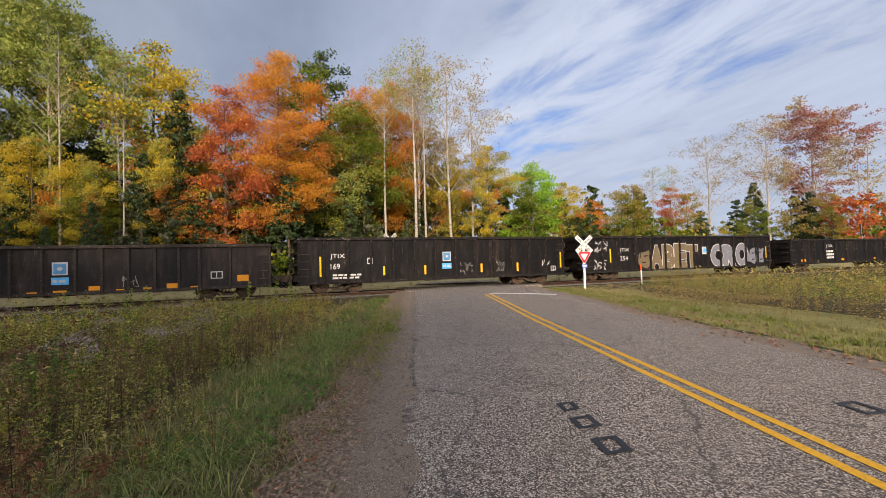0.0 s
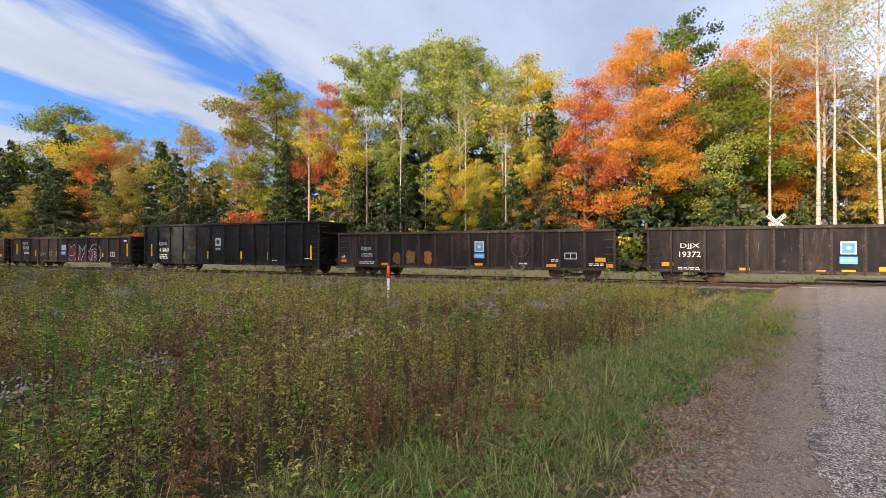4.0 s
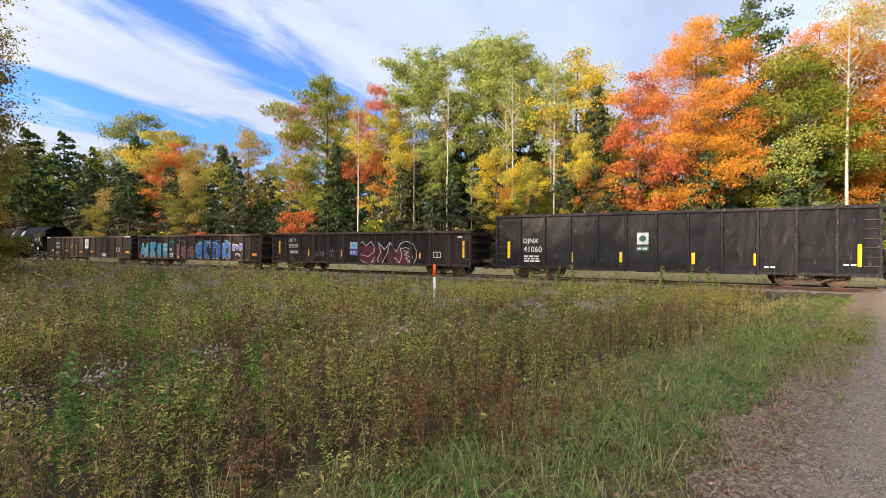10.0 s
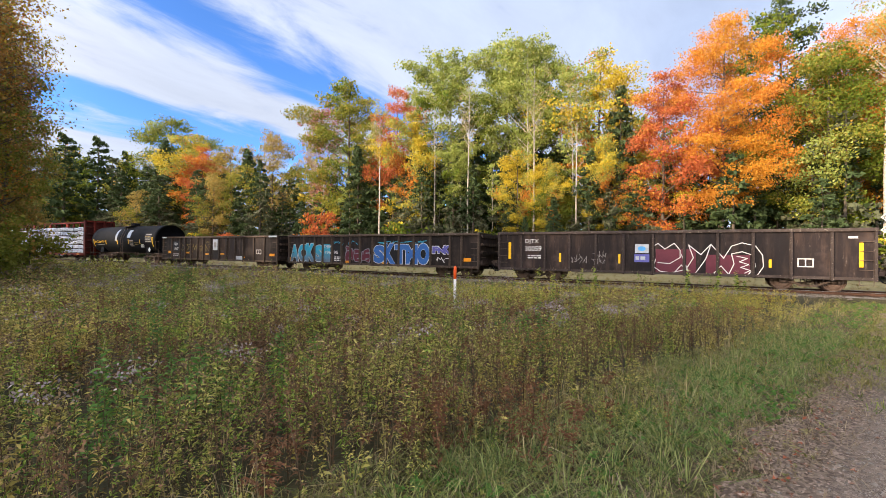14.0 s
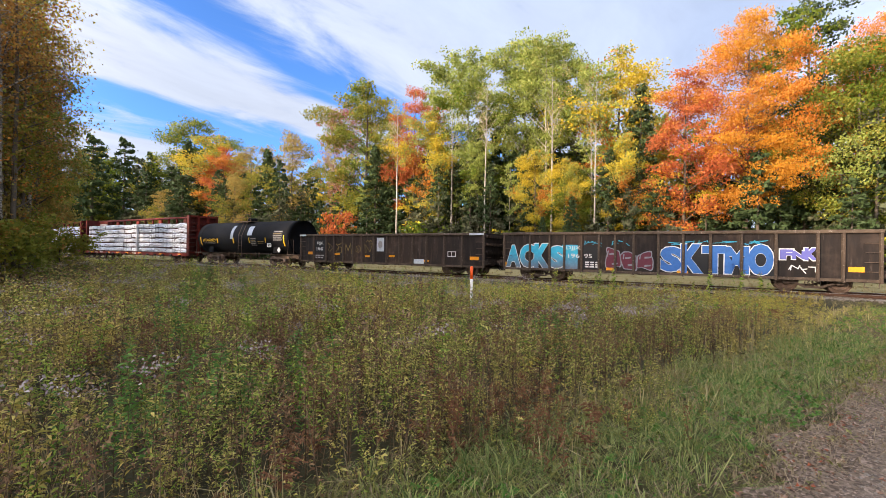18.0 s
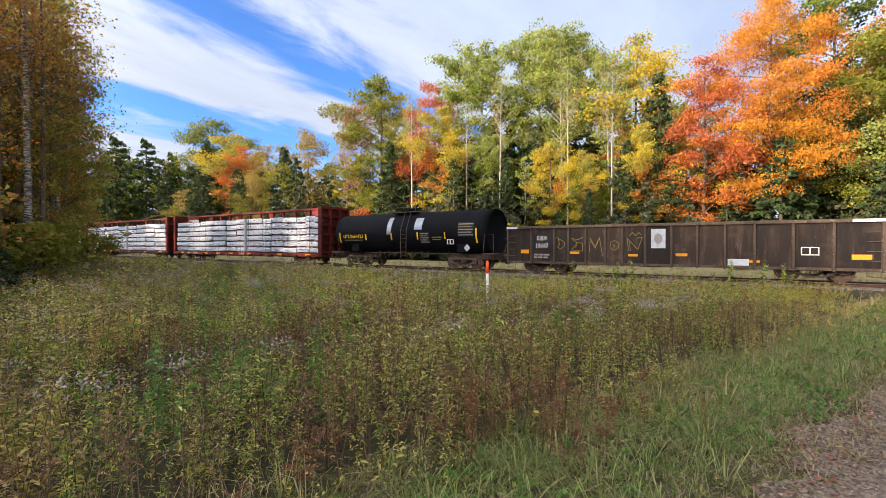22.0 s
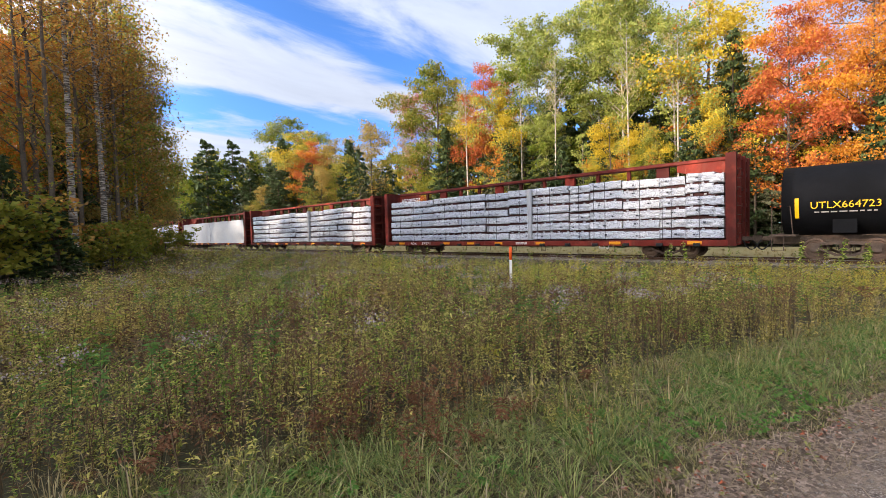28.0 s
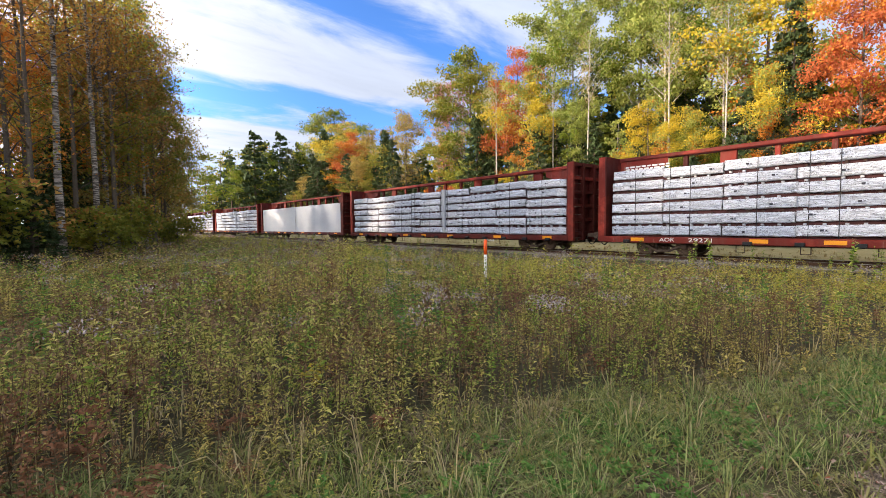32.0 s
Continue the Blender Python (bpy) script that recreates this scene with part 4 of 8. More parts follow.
near_wood(28)
scatter((
    # two rows added behind the near wood, for shade
    (("rust", "green", "birch"), -24, -8, -42, -31, 8, 11, 14),
    (("spruce", "rust", "spruce_grey", "green"), -26, -8, -40, -30, 7, 9, 12.5),
    (("spruce", "green", "rust", "pine"), -70, 46, 20, 32, 44, 14, 18),
    (("pine", "green", "spruce"), -8, 16, 16, 22, 16, 12, 16),
    (("green", "rust", "spruce"), 60, 128, 12, 19, 18, 6, 10.5),
    (("green", "spruce", "pine"), 30, 64, 20, 28, 16, 9, 13.5),
    # three unseen rows behind the eye, added to shade field, train and near road
    (("green", "pale", "rust", "aspen"), -84, -3.5, -66, -58, 29, 18.5, 21.8),
    (("green", "rust", "pine"), -13, -4.5, -60, -56, 7, 19.5, 21.0),
    (("green", "rust", "maple_yellow"), -3, 6.0, -61, -55, 12, 13.6, 15.0),
    (("spruce", "spruce_grey", "spruce_grey"), -30, 34, 9, 14, 24, 5, 11),
    (("spruce", "spruce_grey", "rust", "spruce"), 12, 62, 14, 24, 34, 6, 10.5),
    (("spruce", "spruce_grey"), -34, 30, 11, 15, 22, 6, 11),
    (("maple_yellow", "green", "aspen_thin"), -16, 20, 9, 13, 9, 6, 10),
))
# ---- the train ----
def car_paint(name, dark, light, streak=0.5, rough=0.75):
    """Old car paint: vertical streaks of grime and rust over the colour."""
    m, nt, b = base(name, rough, 0.0, 0.22)
    st = noise_tex(nt, 2.2, 6, 0.65, stretch=(1.6, 1.6, 0.22))
    blot = noise_tex(nt, 0.9, 6, 0.6)
    fine = noise_tex(nt, 22, 4, 0.7)
    c = ramp(nt, blot, [(0.3, tuple(v * 0.8 for v in dark[:3])), (0.55, dark), (0.72, tuple(v * 1.25 for v in light[:3]))])
    c = mixc(nt, ramp(nt, st, [(0.48, (0, 0, 0)), (0.72, (streak, streak, streak))]), c, hexc("54443a"))
    scrape = noise_tex(nt, 7.0, 5, 0.7, stretch=(1.0, 1.0, 0.16))
    c = mixc(nt, ramp(nt, scrape, [(0.62, (0, 0, 0)), (0.72, (0.35, 0.35, 0.35))]), c, hexc("7a7068"))
    c = mixc(nt, ramp(nt, fine, [(0.64, (0, 0, 0)), (0.76, (0.3, 0.3, 0.3))]), c, hexc("6c6158"))
    # each panel has aged in its own way
    oi = nt.nodes.new("ShaderNodeObjectInfo")
    c = mixc(nt, 1.0, c, ramp(nt, oi.outputs["Random"], [(0.0, (0.55, 0.55, 0.56)), (0.6, (1.0, 0.98, 0.95)), (1.0, (1.8, 1.68, 1.52))]), "MULTIPLY")
    nt.links.new(c, b.inputs["Base Color"])
    # plates buckled between the ribs
    dent = noise_tex(nt, 1.5, 2, 0.45, stretch=(1.0, 1.0, 0.7))
    bump(nt, b, dent, 0.55, 0.16)
    return m


def lit_worn_trim(name, dark, light):
    """Ribs and chords: dusty paint with pale scuffs, lightened for the light they catch."""
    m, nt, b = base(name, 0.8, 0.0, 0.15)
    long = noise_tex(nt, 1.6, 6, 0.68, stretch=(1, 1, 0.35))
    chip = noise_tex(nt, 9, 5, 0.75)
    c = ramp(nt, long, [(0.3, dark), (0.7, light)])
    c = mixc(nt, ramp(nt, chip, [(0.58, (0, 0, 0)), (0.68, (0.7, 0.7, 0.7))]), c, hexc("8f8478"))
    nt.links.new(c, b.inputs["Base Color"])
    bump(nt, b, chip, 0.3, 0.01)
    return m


P_BLACK = car_paint("faded_black_car_paint", hexc("131315"), hexc("1d1d20"), 0.12, 0.45)
P_DJ = car_paint("dull_black_car_paint", hexc("201c1c"), hexc("312b2a"), 0.3, 0.6)
P_COAL = car_paint("coal_black_car_paint", hexc("131111"), hexc("1d1a19"), 0.2, 0.6)
P_BROWN = car_paint("brown_grimy_car_paint", hexc("29221e"), hexc("3e342d"), 0.4)
P_DBROWN = car_paint("dark_brown_car_paint", hexc("231d1c"), hexc("352d2a"), 0.35)
P_RED = car_paint("oxide_red_car_paint", hexc("561f18"), hexc("743026"), 0.3)
# trim paler than its panels: caught light painted into ribs and chords
TRIM = {P_BLACK: lit_worn_trim("black_trim", hexc("201e20"), hexc("393635")), P_DJ: lit_worn_trim("dull_black_trim", hexc("2c2725"), hexc("484039")),
        P_COAL: lit_worn_trim("coal_black_trim", hexc("1b1818"), hexc("2e2a28")), P_BROWN: lit_worn_trim("brown_trim", hexc("3a3029"), hexc("5c4f43")), P_DBROWN: lit_worn_trim("dark_brown_trim", hexc("302926"), hexc("504640"))}
P_TANK = two_tone("black_tank_paint", hexc("0b0c0e"), hexc("17181b"), 1.2, 14, 0.75, spec=0.12)
M_STEEL = two_tone("dirty_cast_steel", hexc("3a322d"), hexc("665649"), 5, 30, 0.8, 0.15)
M_WHEEL = two_tone("worn_wheel_steel", hexc("42352d"), hexc("6e5a4c"), 4, 25, 0.6, 0.4)
M_INNER = flat_mat("shadowed_inner_steel", hexc("2a2622"), 0.9)
M_ORANGE = flat_mat("orange_reflector", hexc("d88a1c"), 0.5, wear=0.25, scale=30)
M_YREF = flat_mat("yellow_reflector", hexc("e6b21e"), 0.5, wear=0.2, scale=30)
M_WPAINT = flat_mat("white_stencil_paint", hexc("cfcbc4"), 0.7, wear=0.3, scale=15)
M_GPAINT = flat_mat("grey_stencil_paint", hexc("8b8681"), 0.7, wear=0.3, scale=15)
M_FAINT = flat_mat("faint_grey_spray", hexc("4a4644"), 0.8, wear=0.5, scale=12)
M_SKY = flat_mat("light_blue_sticker", hexc("4fa2d8"), 0.5, wear=0.2)
M_WSTICK = flat_mat("white_sticker", hexc("b2b6b8"), 0.5, wear=0.35)
M_LOGO = flat_mat("steel_blue_print", hexc("4e86b0"), 0.5, wear=0.3)
M_GSTICK = flat_mat("dark_green_sticker", hexc("1e4a38"), 0.5, wear=0.2)
M_VSTICK = flat_mat("violet_sticker", hexc("5a5a9a"), 0.5, wear=0.2)


def faded_spray(name, up, down, z0, z1):
    """Sprayed colour that runs from one tone to another up the letter."""
    m, nt, b = base(name, 0.6, 0.0, 0.3)
    tc, sp = nt.nodes.new("ShaderNodeTexCoord"), nt.nodes.new("ShaderNodeSeparateXYZ")
    nt.links.new(tc.outputs["Object"], sp.inputs[0])
    mr = nt.nodes.new("ShaderNodeMapRange")
    mr.inputs[1].default_value, mr.inputs[2].default_value = z0, z1
    nt.links.new(sp.outputs[2], mr.inputs[0])
    c = mixc(nt, mr.outputs[0], down, up)
    z = noise_tex(nt, 5, 7, 0.7)
    c = mixc(nt, ramp(nt, z, [(0.3, (0.4, 0.4, 0.4)), (0.6, (0, 0, 0))]), c, hexc("3a3a3e"))
    nt.links.new(c, b.inputs["Base Color"])
    return m


M_CYAN = faded_spray("cyan_spray_paint", hexc("1f9cb8"), hexc("5a6a7a"), 0.75, 1.5)
M_BLUE = flat_mat("blue_spray_paint", hexc("2f609c"), 0.6, wear=0.25)
M_MAROON = flat_mat("maroon_spray_paint", hexc("5a2430"), 0.6, wear=0.25)
M_TAN = flat_mat("tan_spray_paint", hexc("6e5f48"), 0.6, wear=0.3)
M_SILVER = flat_mat("silver_spray_paint", hexc("74747a"), 0.5, wear=0.35)
M_BLACKP = flat_mat("black_spray_paint", hexc("151517"), 0.6)
M_YSPRAY = flat_mat("yellow_spray_paint", hexc("7e6c3c"), 0.7, wear=0.45)
M_RUST = two_tone("orange_rust", hexc("5c3c22"), hexc("a86c2c"), 4, 20, 0.85)
M_FADE = two_tone("faded_yellow_patch", hexc("3c3226"), hexc("7a602e"), 3, 18, 0.85)

NEAR = -1.5   # the side that faces the camera


def plaque(x0, x1, z0, z1, y=NEAR, thick=0.008):
    return Mesh().box(x0, x1, y - thick, y + 0.002, z0, z1)


def lettering(name, text, x0, x1, z0, z1, material, parent, y=NEAR - 0.006, label="", swell=0.0):
    """A stencilled word that fills the given box on the near side."""
    cu = bpy.data.curves.new(name, "FONT")
    cu.body, cu.size, cu.extrude, cu.resolution_u, cu.offset = text, 1.0, 0.002, 3, swell
    cu.materials.append(material)
    tmp = bpy.data.objects.new(name, cu)
    scene.collection.objects.link(tmp)
    me = bpy.data.meshes.new_from_object(tmp.evaluated_get(bpy.context.evaluated_depsgraph_get()))
    bpy.data.objects.remove(tmp)
    me.materials.clear()
    me.materials.append(material)
    co = np.empty(len(me.vertices) * 3, np.float32)
    me.vertices.foreach_get("co", co)
    co = co.reshape(-1, 3)
    lo, hi = co.min(0), co.max(0)
    sx, sz = (x1 - x0) / max(hi[0] - lo[0], 1e-4), (z1 - z0) / max(hi[1] - lo[1], 1e-4)
    out = np.stack([x0 + (co[:, 0] - lo[0]) * sx, y - co[:, 2], z0 + (co[:, 1] - lo[1]) * sz], 1)
    me.vertices.foreach_set("co", out.ravel())
    me.update()
    ob = new(name, me)
    ob.parent = parent
    return tagged(ob, label)


def bars(x0, x1, z0, z1, rows, seed=1, y=NEAR):
    """Small lettering that cannot be read: short bars in rows."""
    rng = random.Random(seed)
    m = Mesh()
    h = (z1 - z0) / (rows * 1.6)
    for i in range(rows):
        z, x = z1 - (i + 1) * (z1 - z0) / rows + h * 0.3, x0
        while x < x1 - 0.08:
            w = rng.uniform(0.12, 0.3)
            m.box(x, min(x + w, x1), y - 0.007, y + 0.002, z, z + h)
            x += w + 0.06
    return m


def ribbon(pts, width, y=NEAR, thick=0.006):
    """A sprayed line on the near side."""
    m = Mesh()
    for i, (p, q) in enumerate(zip(pts[:-1], pts[1:])):
        d = Vector((q[0] - p[0], q[1] - p[1]))
        d = d.normalized() if d.length > 0 else Vector((1, 0))
        w, e = width * 0.5, width * 0.35
        yy = y - thick - 0.0004 * (i % 5)
        for (x, z), g in ((p, -e), (q, e)):
            for s in (-w, w):
                m.v.append((x + d.x * g - d.y * s, yy, z + d.y * g + d.x * s))
        m.f.append((4 * i, 4 * i + 1, 4 * i + 3, 4 * i + 2)[::-1])
        if i:
            m.f.append((4 * i - 2, 4 * i - 1, 4 * i + 1, 4 * i)[::-1])
    return m


def sprayed_letters(parent, word, x0, x1, z0, z1, fill, line, label, lean=0.0):
    """Fat sprayed letters one can read, each with its outline."""
    w = (x1 - x0) / len(word)
    for i, ch in enumerate(word):
        a, b = x0 + i * w - 0.06, x0 + (i + 1) * w + 0.06
        dz = 0.07 * math.sin(i * 2.3 + len(word))
        o = lettering("sprayed_letter", ch, a, b, z0 - dz * 0.3, z1 + dz, line, parent, NEAR - 0.004 - 0.0015 * (i % 2), label, 0.085)
        lettering("letter_fill", ch, a + 0.04, b - 0.04, z0 + 0.04 - dz * 0.3, z1 - 0.04 + dz, fill, o, NEAR - 0.011 - 0.0015 * (i % 2), "", 0.07)


def blob_letter(cx, cz, w, h, seed, y):
    """A swollen sprayed letter shape: a ring of points with dents, and a hole or slot."""
    rng = random.Random(seed)
    pts = []
    n = 28
    k = rng.choice((2, 3, 4))
    for i in range(n):
        a = 2 * math.pi * i / n
        r = 1 + 0.14 * math.sin(k * a + rng.random() * 0.4 + seed) + 0.08 * math.sin(5 * a + seed * 2)
        u, v = math.cos(a), math.sin(a)
        e = 0.55
        pts.append((cx + w / 2 * r * math.copysign(abs(u) ** e, u), cz + h / 2 * r * math.copysign(abs(v) ** e, v)))
    return [(x, y, z) for x, z in pts]


def sprayed_word(parent, x0, x1, z0, z1, count, fill, line, seed, label, proud=0.118):
    """Large sprayed letters, each with its outline and inner cuts."""
    w = (x1 - x0) / count
    for i in range(count):
        cx, cz = x0 + (i + 0.5) * w, (z0 + z1) / 2 + 0.06 * math.sin(seed + i * 2)
        hh = (z1 - z0) * (0.86 + 0.1 * math.sin(i * 1.7 + seed))
        y = NEAR - 0.006
        out = blob_letter(cx, cz, w * 1.0, hh, seed + i, y)
        inn = blob_letter(cx, cz, w * 1.0 - 0.1, hh - 0.1, seed + i, y - 0.004)
        o = part("sprayed_letter", Mesh().poly(out[::-1]), line, parent, label)
        part("letter_fill", Mesh().poly(inn[::-1]), fill, o)
        cut = random.Random(seed * 7 + i)
        m = Mesh()
        for q in range(2):
            zz = cz + hh * (0.2 if q else -0.22) + cut.uniform(-0.05, 0.05)
            a, b = (cx - w * 0.22, cx + w * 0.1) if cut.random() < 0.5 else (cx - w * 0.05, cx + w * 0.3)
            part("letter_cut", Mesh().poly([(a, y - 0.008, zz - 0.05), (b, y - 0.008, zz - 0.02), (b + 0.03, y - 0.008, zz + 0.06), (a, y - 0.008, zz + 0.04)]), line, o)
        m.v += [(cx - w * 0.36, y - 0.008, cz + hh * 0.1), (cx - w * 0.30, y - 0.008, cz + hh * 0.1), (cx - w * 0.26, y - 0.008, cz + hh * 0.4), (cx - w * 0.34, y - 0.008, cz + hh * 0.38)]
        m.f.append((0, 1, 2, 3))
        part("letter_cut", m, line, o)


def scribble(parent, x0, x1, z0, z1, material, seed, strokes=5, width=0.03, label="white sprayed scribble"):
    """A sprayed signature: cramped, angular letters in one or two lines."""
    rng = random.Random(seed)
    m = Mesh()
    lines = 2 if z1 - z0 > 0.55 else 1
    h = (z1 - z0) / lines
    for row in range(lines):
        w = (x1 - x0) / (strokes + 0.5)
        for i in range(strokes):
            cx, cz = x0 + w * (i + 0.7 + 0.3 * row), z0 + h * (row + 0.5) + rng.uniform(-0.05, 0.05)
            corners = [(-0.5, -0.5), (-0.4, 0.5), (0.1, 0.05), (0.5, 0.45), (0.4, -0.5), (-0.1, -0.1), (0.5, 0.0), (-0.5, 0.1)]
            pts = [(cx + w * (u + rng.uniform(-0.15, 0.15)), cz + h * 0.8 * (v + rng.uniform(-0.12, 0.12))) for u, v in rng.sample(corners, rng.choice((3, 4, 5)))]
            r = ribbon(pts, width * 0.75)
            k = len(m.v)
            m.v += r.v
            m.f += [tuple(k + q for q in f) for f in r.f]
    part("sprayed_tag", m, material, parent, label)


# --- trucks ---
WHEEL_R = 0.43
ROLL = []


def wheelset_data():
    m = Mesh()
    n = 16
    prof = [(0.0, 0.10), (0.10, 0.10), (0.12, 0.30), (0.05, 0.34), (0.0, 0.36), (0.0, WHEEL_R + 0.025), (0.025, WHEEL_R + 0.022), (0.035, WHEEL_R), (0.135, WHEEL_R - 0.004), (0.135, 0.37), (0.10, 0.34), (0.11, 0.16), (0.16, 0.13), (0.16, 0.0)]
    for side in (-1, 1):
        k = len(m.v)
        for y, r in prof:
            for j in range(n):
                a = 2 * math.pi * j / n
                m.v.append((r * math.cos(a), side * (0.70 + y), r * math.sin(a)))
        for i in range(len(prof) - 1):
            for j in range(n):
                q = (j + 1) % n
                m.f.append((k + i * n + j, k + i * n + q, k + (i + 1) * n + q, k + (i + 1) * n + j)[::side])
    m.tube([(0, -1.0, 0), (0, 1.0, 0)], [0.09, 0.09], 10)
    for side in (-1, 1):   # end cap with three bolts, off the axis
        for j in range(3):
            a = 2 * math.pi * j / 3
            m.tube([(0.05 * math.cos(a), side * 1.0, 0.05 * math.sin(a)), (0.05 * math.cos(a), side * 1.02, 0.05 * math.sin(a))], [0.014, 0.014], 6)
    return m.data("wheelset", M_WHEEL)


WHEELSET = wheelset_data()


def sideframe_data():
    """Cast side frame with its two window openings, springs between."""
    m = Mesh()
    for s in (-1, 1):
        # pedestal and journal
        m.box(s * 0.89 - 0.13, s * 0.89 + 0.13, -0.09, 0.09, 0.36, 0.60)
        m.box(s * 0.89 - 0.17, s * 0.89 + 0.17, -0.10, 0.10, 0.58, 0.68)
        # upper and lower chords that slope to the middle
        for (xa, za), (xb, zb), t in (((s * 0.89, 0.64), (s * 0.30, 0.70), 0.055), ((s * 0.80, 0.48), (s * 0.28, 0.24), 0.05), ((s * 0.28, 0.24), (s * 0.22, 0.70), 0.05)):
            k = len(m.v)
            for x, z in ((xa, za), (xb, zb)):
                m.v += [(x, y, z + dz) for y in (-0.08, 0.08) for dz in (-t, t)]
            m.f += [(k, k + 4, k + 5, k + 1), (k + 2, k + 3, k + 7, k + 6), (k + 1, k + 5, k + 7, k + 3), (k, k + 2, k + 6, k + 4), (k, k + 1, k + 3, k + 2), (k + 4, k + 6, k + 7, k + 5)]
    m.box(-0.34, 0.34, -0.09, 0.09, 0.64, 0.76)
    m.box(-0.30, 0.30, -0.09, 0.09, 0.18, 0.27)
    return m.data("side_frame", M_STEEL)


def spring_data():
    m = Mesh()
    for x in (-0.14, 0.0, 0.14):
        pts = [(x + 0.05 * math.cos(a), 0.05 * math.sin(a), 0.27 + 0.24 * a / 25.2) for a in np.linspace(0, 25.2, 33)]
        m.tube(pts, [0.014] * len(pts), 4)
    return m.data("spring", M_STEEL)


SIDEFRAME, SPRING = sideframe_data(), spring_data()
BOLSTER = Mesh().bevel_box(-0.16, 0.16, -1.0, 1.0, 0.50, 0.66, 0.03).data("bolster", M_STEEL)


def truck(parent, x):
    t = part("truck", BOLSTER, None, parent, "four-wheeled truck of dirty cast steel", m=Matrix.Translation((x, 0, 0)))
    for y in (-1.0, 1.0):
        part("side_frame", SIDEFRAME, None, t, m=Matrix.Translation((0, y, 0)))
    part("spring", SPRING, None, t, m=Matrix.Translation((0, -1.0, 0)))
    for dx in (-0.89, 0.89):
        w = part("wheelset", WHEELSET, None, t, m=Matrix.Translation((dx, 0, WHEEL_R)))
        ROLL.append((w, dx, x))
    return t


def couplers(parent, x, sgn, z=0.86):
    c = Mesh().bevel_box(min(x, x + sgn * 0.62), max(x, x + sgn * 0.62), -0.12, 0.12, z - 0.10, z + 0.10, 0.03)
    c.box(min(x + sgn * 0.45, x + sgn * 0.75), max(x + sgn * 0.45, x + sgn * 0.75), -0.20, 0.14, z - 0.17, z + 0.17)
    part("coupler", c, M_STEEL, parent, "rusty knuckle coupler")
    pts = [(x + sgn * (0.05 + 0.7 * u), -0.32, z - 0.05 - 0.42 * math.sin(math.pi * min(1, u * 1.05))) for u in np.linspace(0, 1, 9)]
    part("air_hose", Mesh().tube(pts, [0.03] * 9, 6), M_BLACKP, parent, "black rubber air hose")


def ladder(parent, x, y0, y1, zs, along="y", off=0.06):
    for z in zs:
        if along == "y":
            m = Mesh().tube([(x, y0, z), (x + off, y0, z), (x + off, y1, z), (x, y1, z)], [0.014] * 4, 5)
        else:
            m = Mesh().tube([(x, y0, z), (x, y0 + off, z), (y1, y0 + off, z), (y1, y0, z)], [0.014] * 4, 5)
        part("grab_iron", m, M_STEEL, parent)


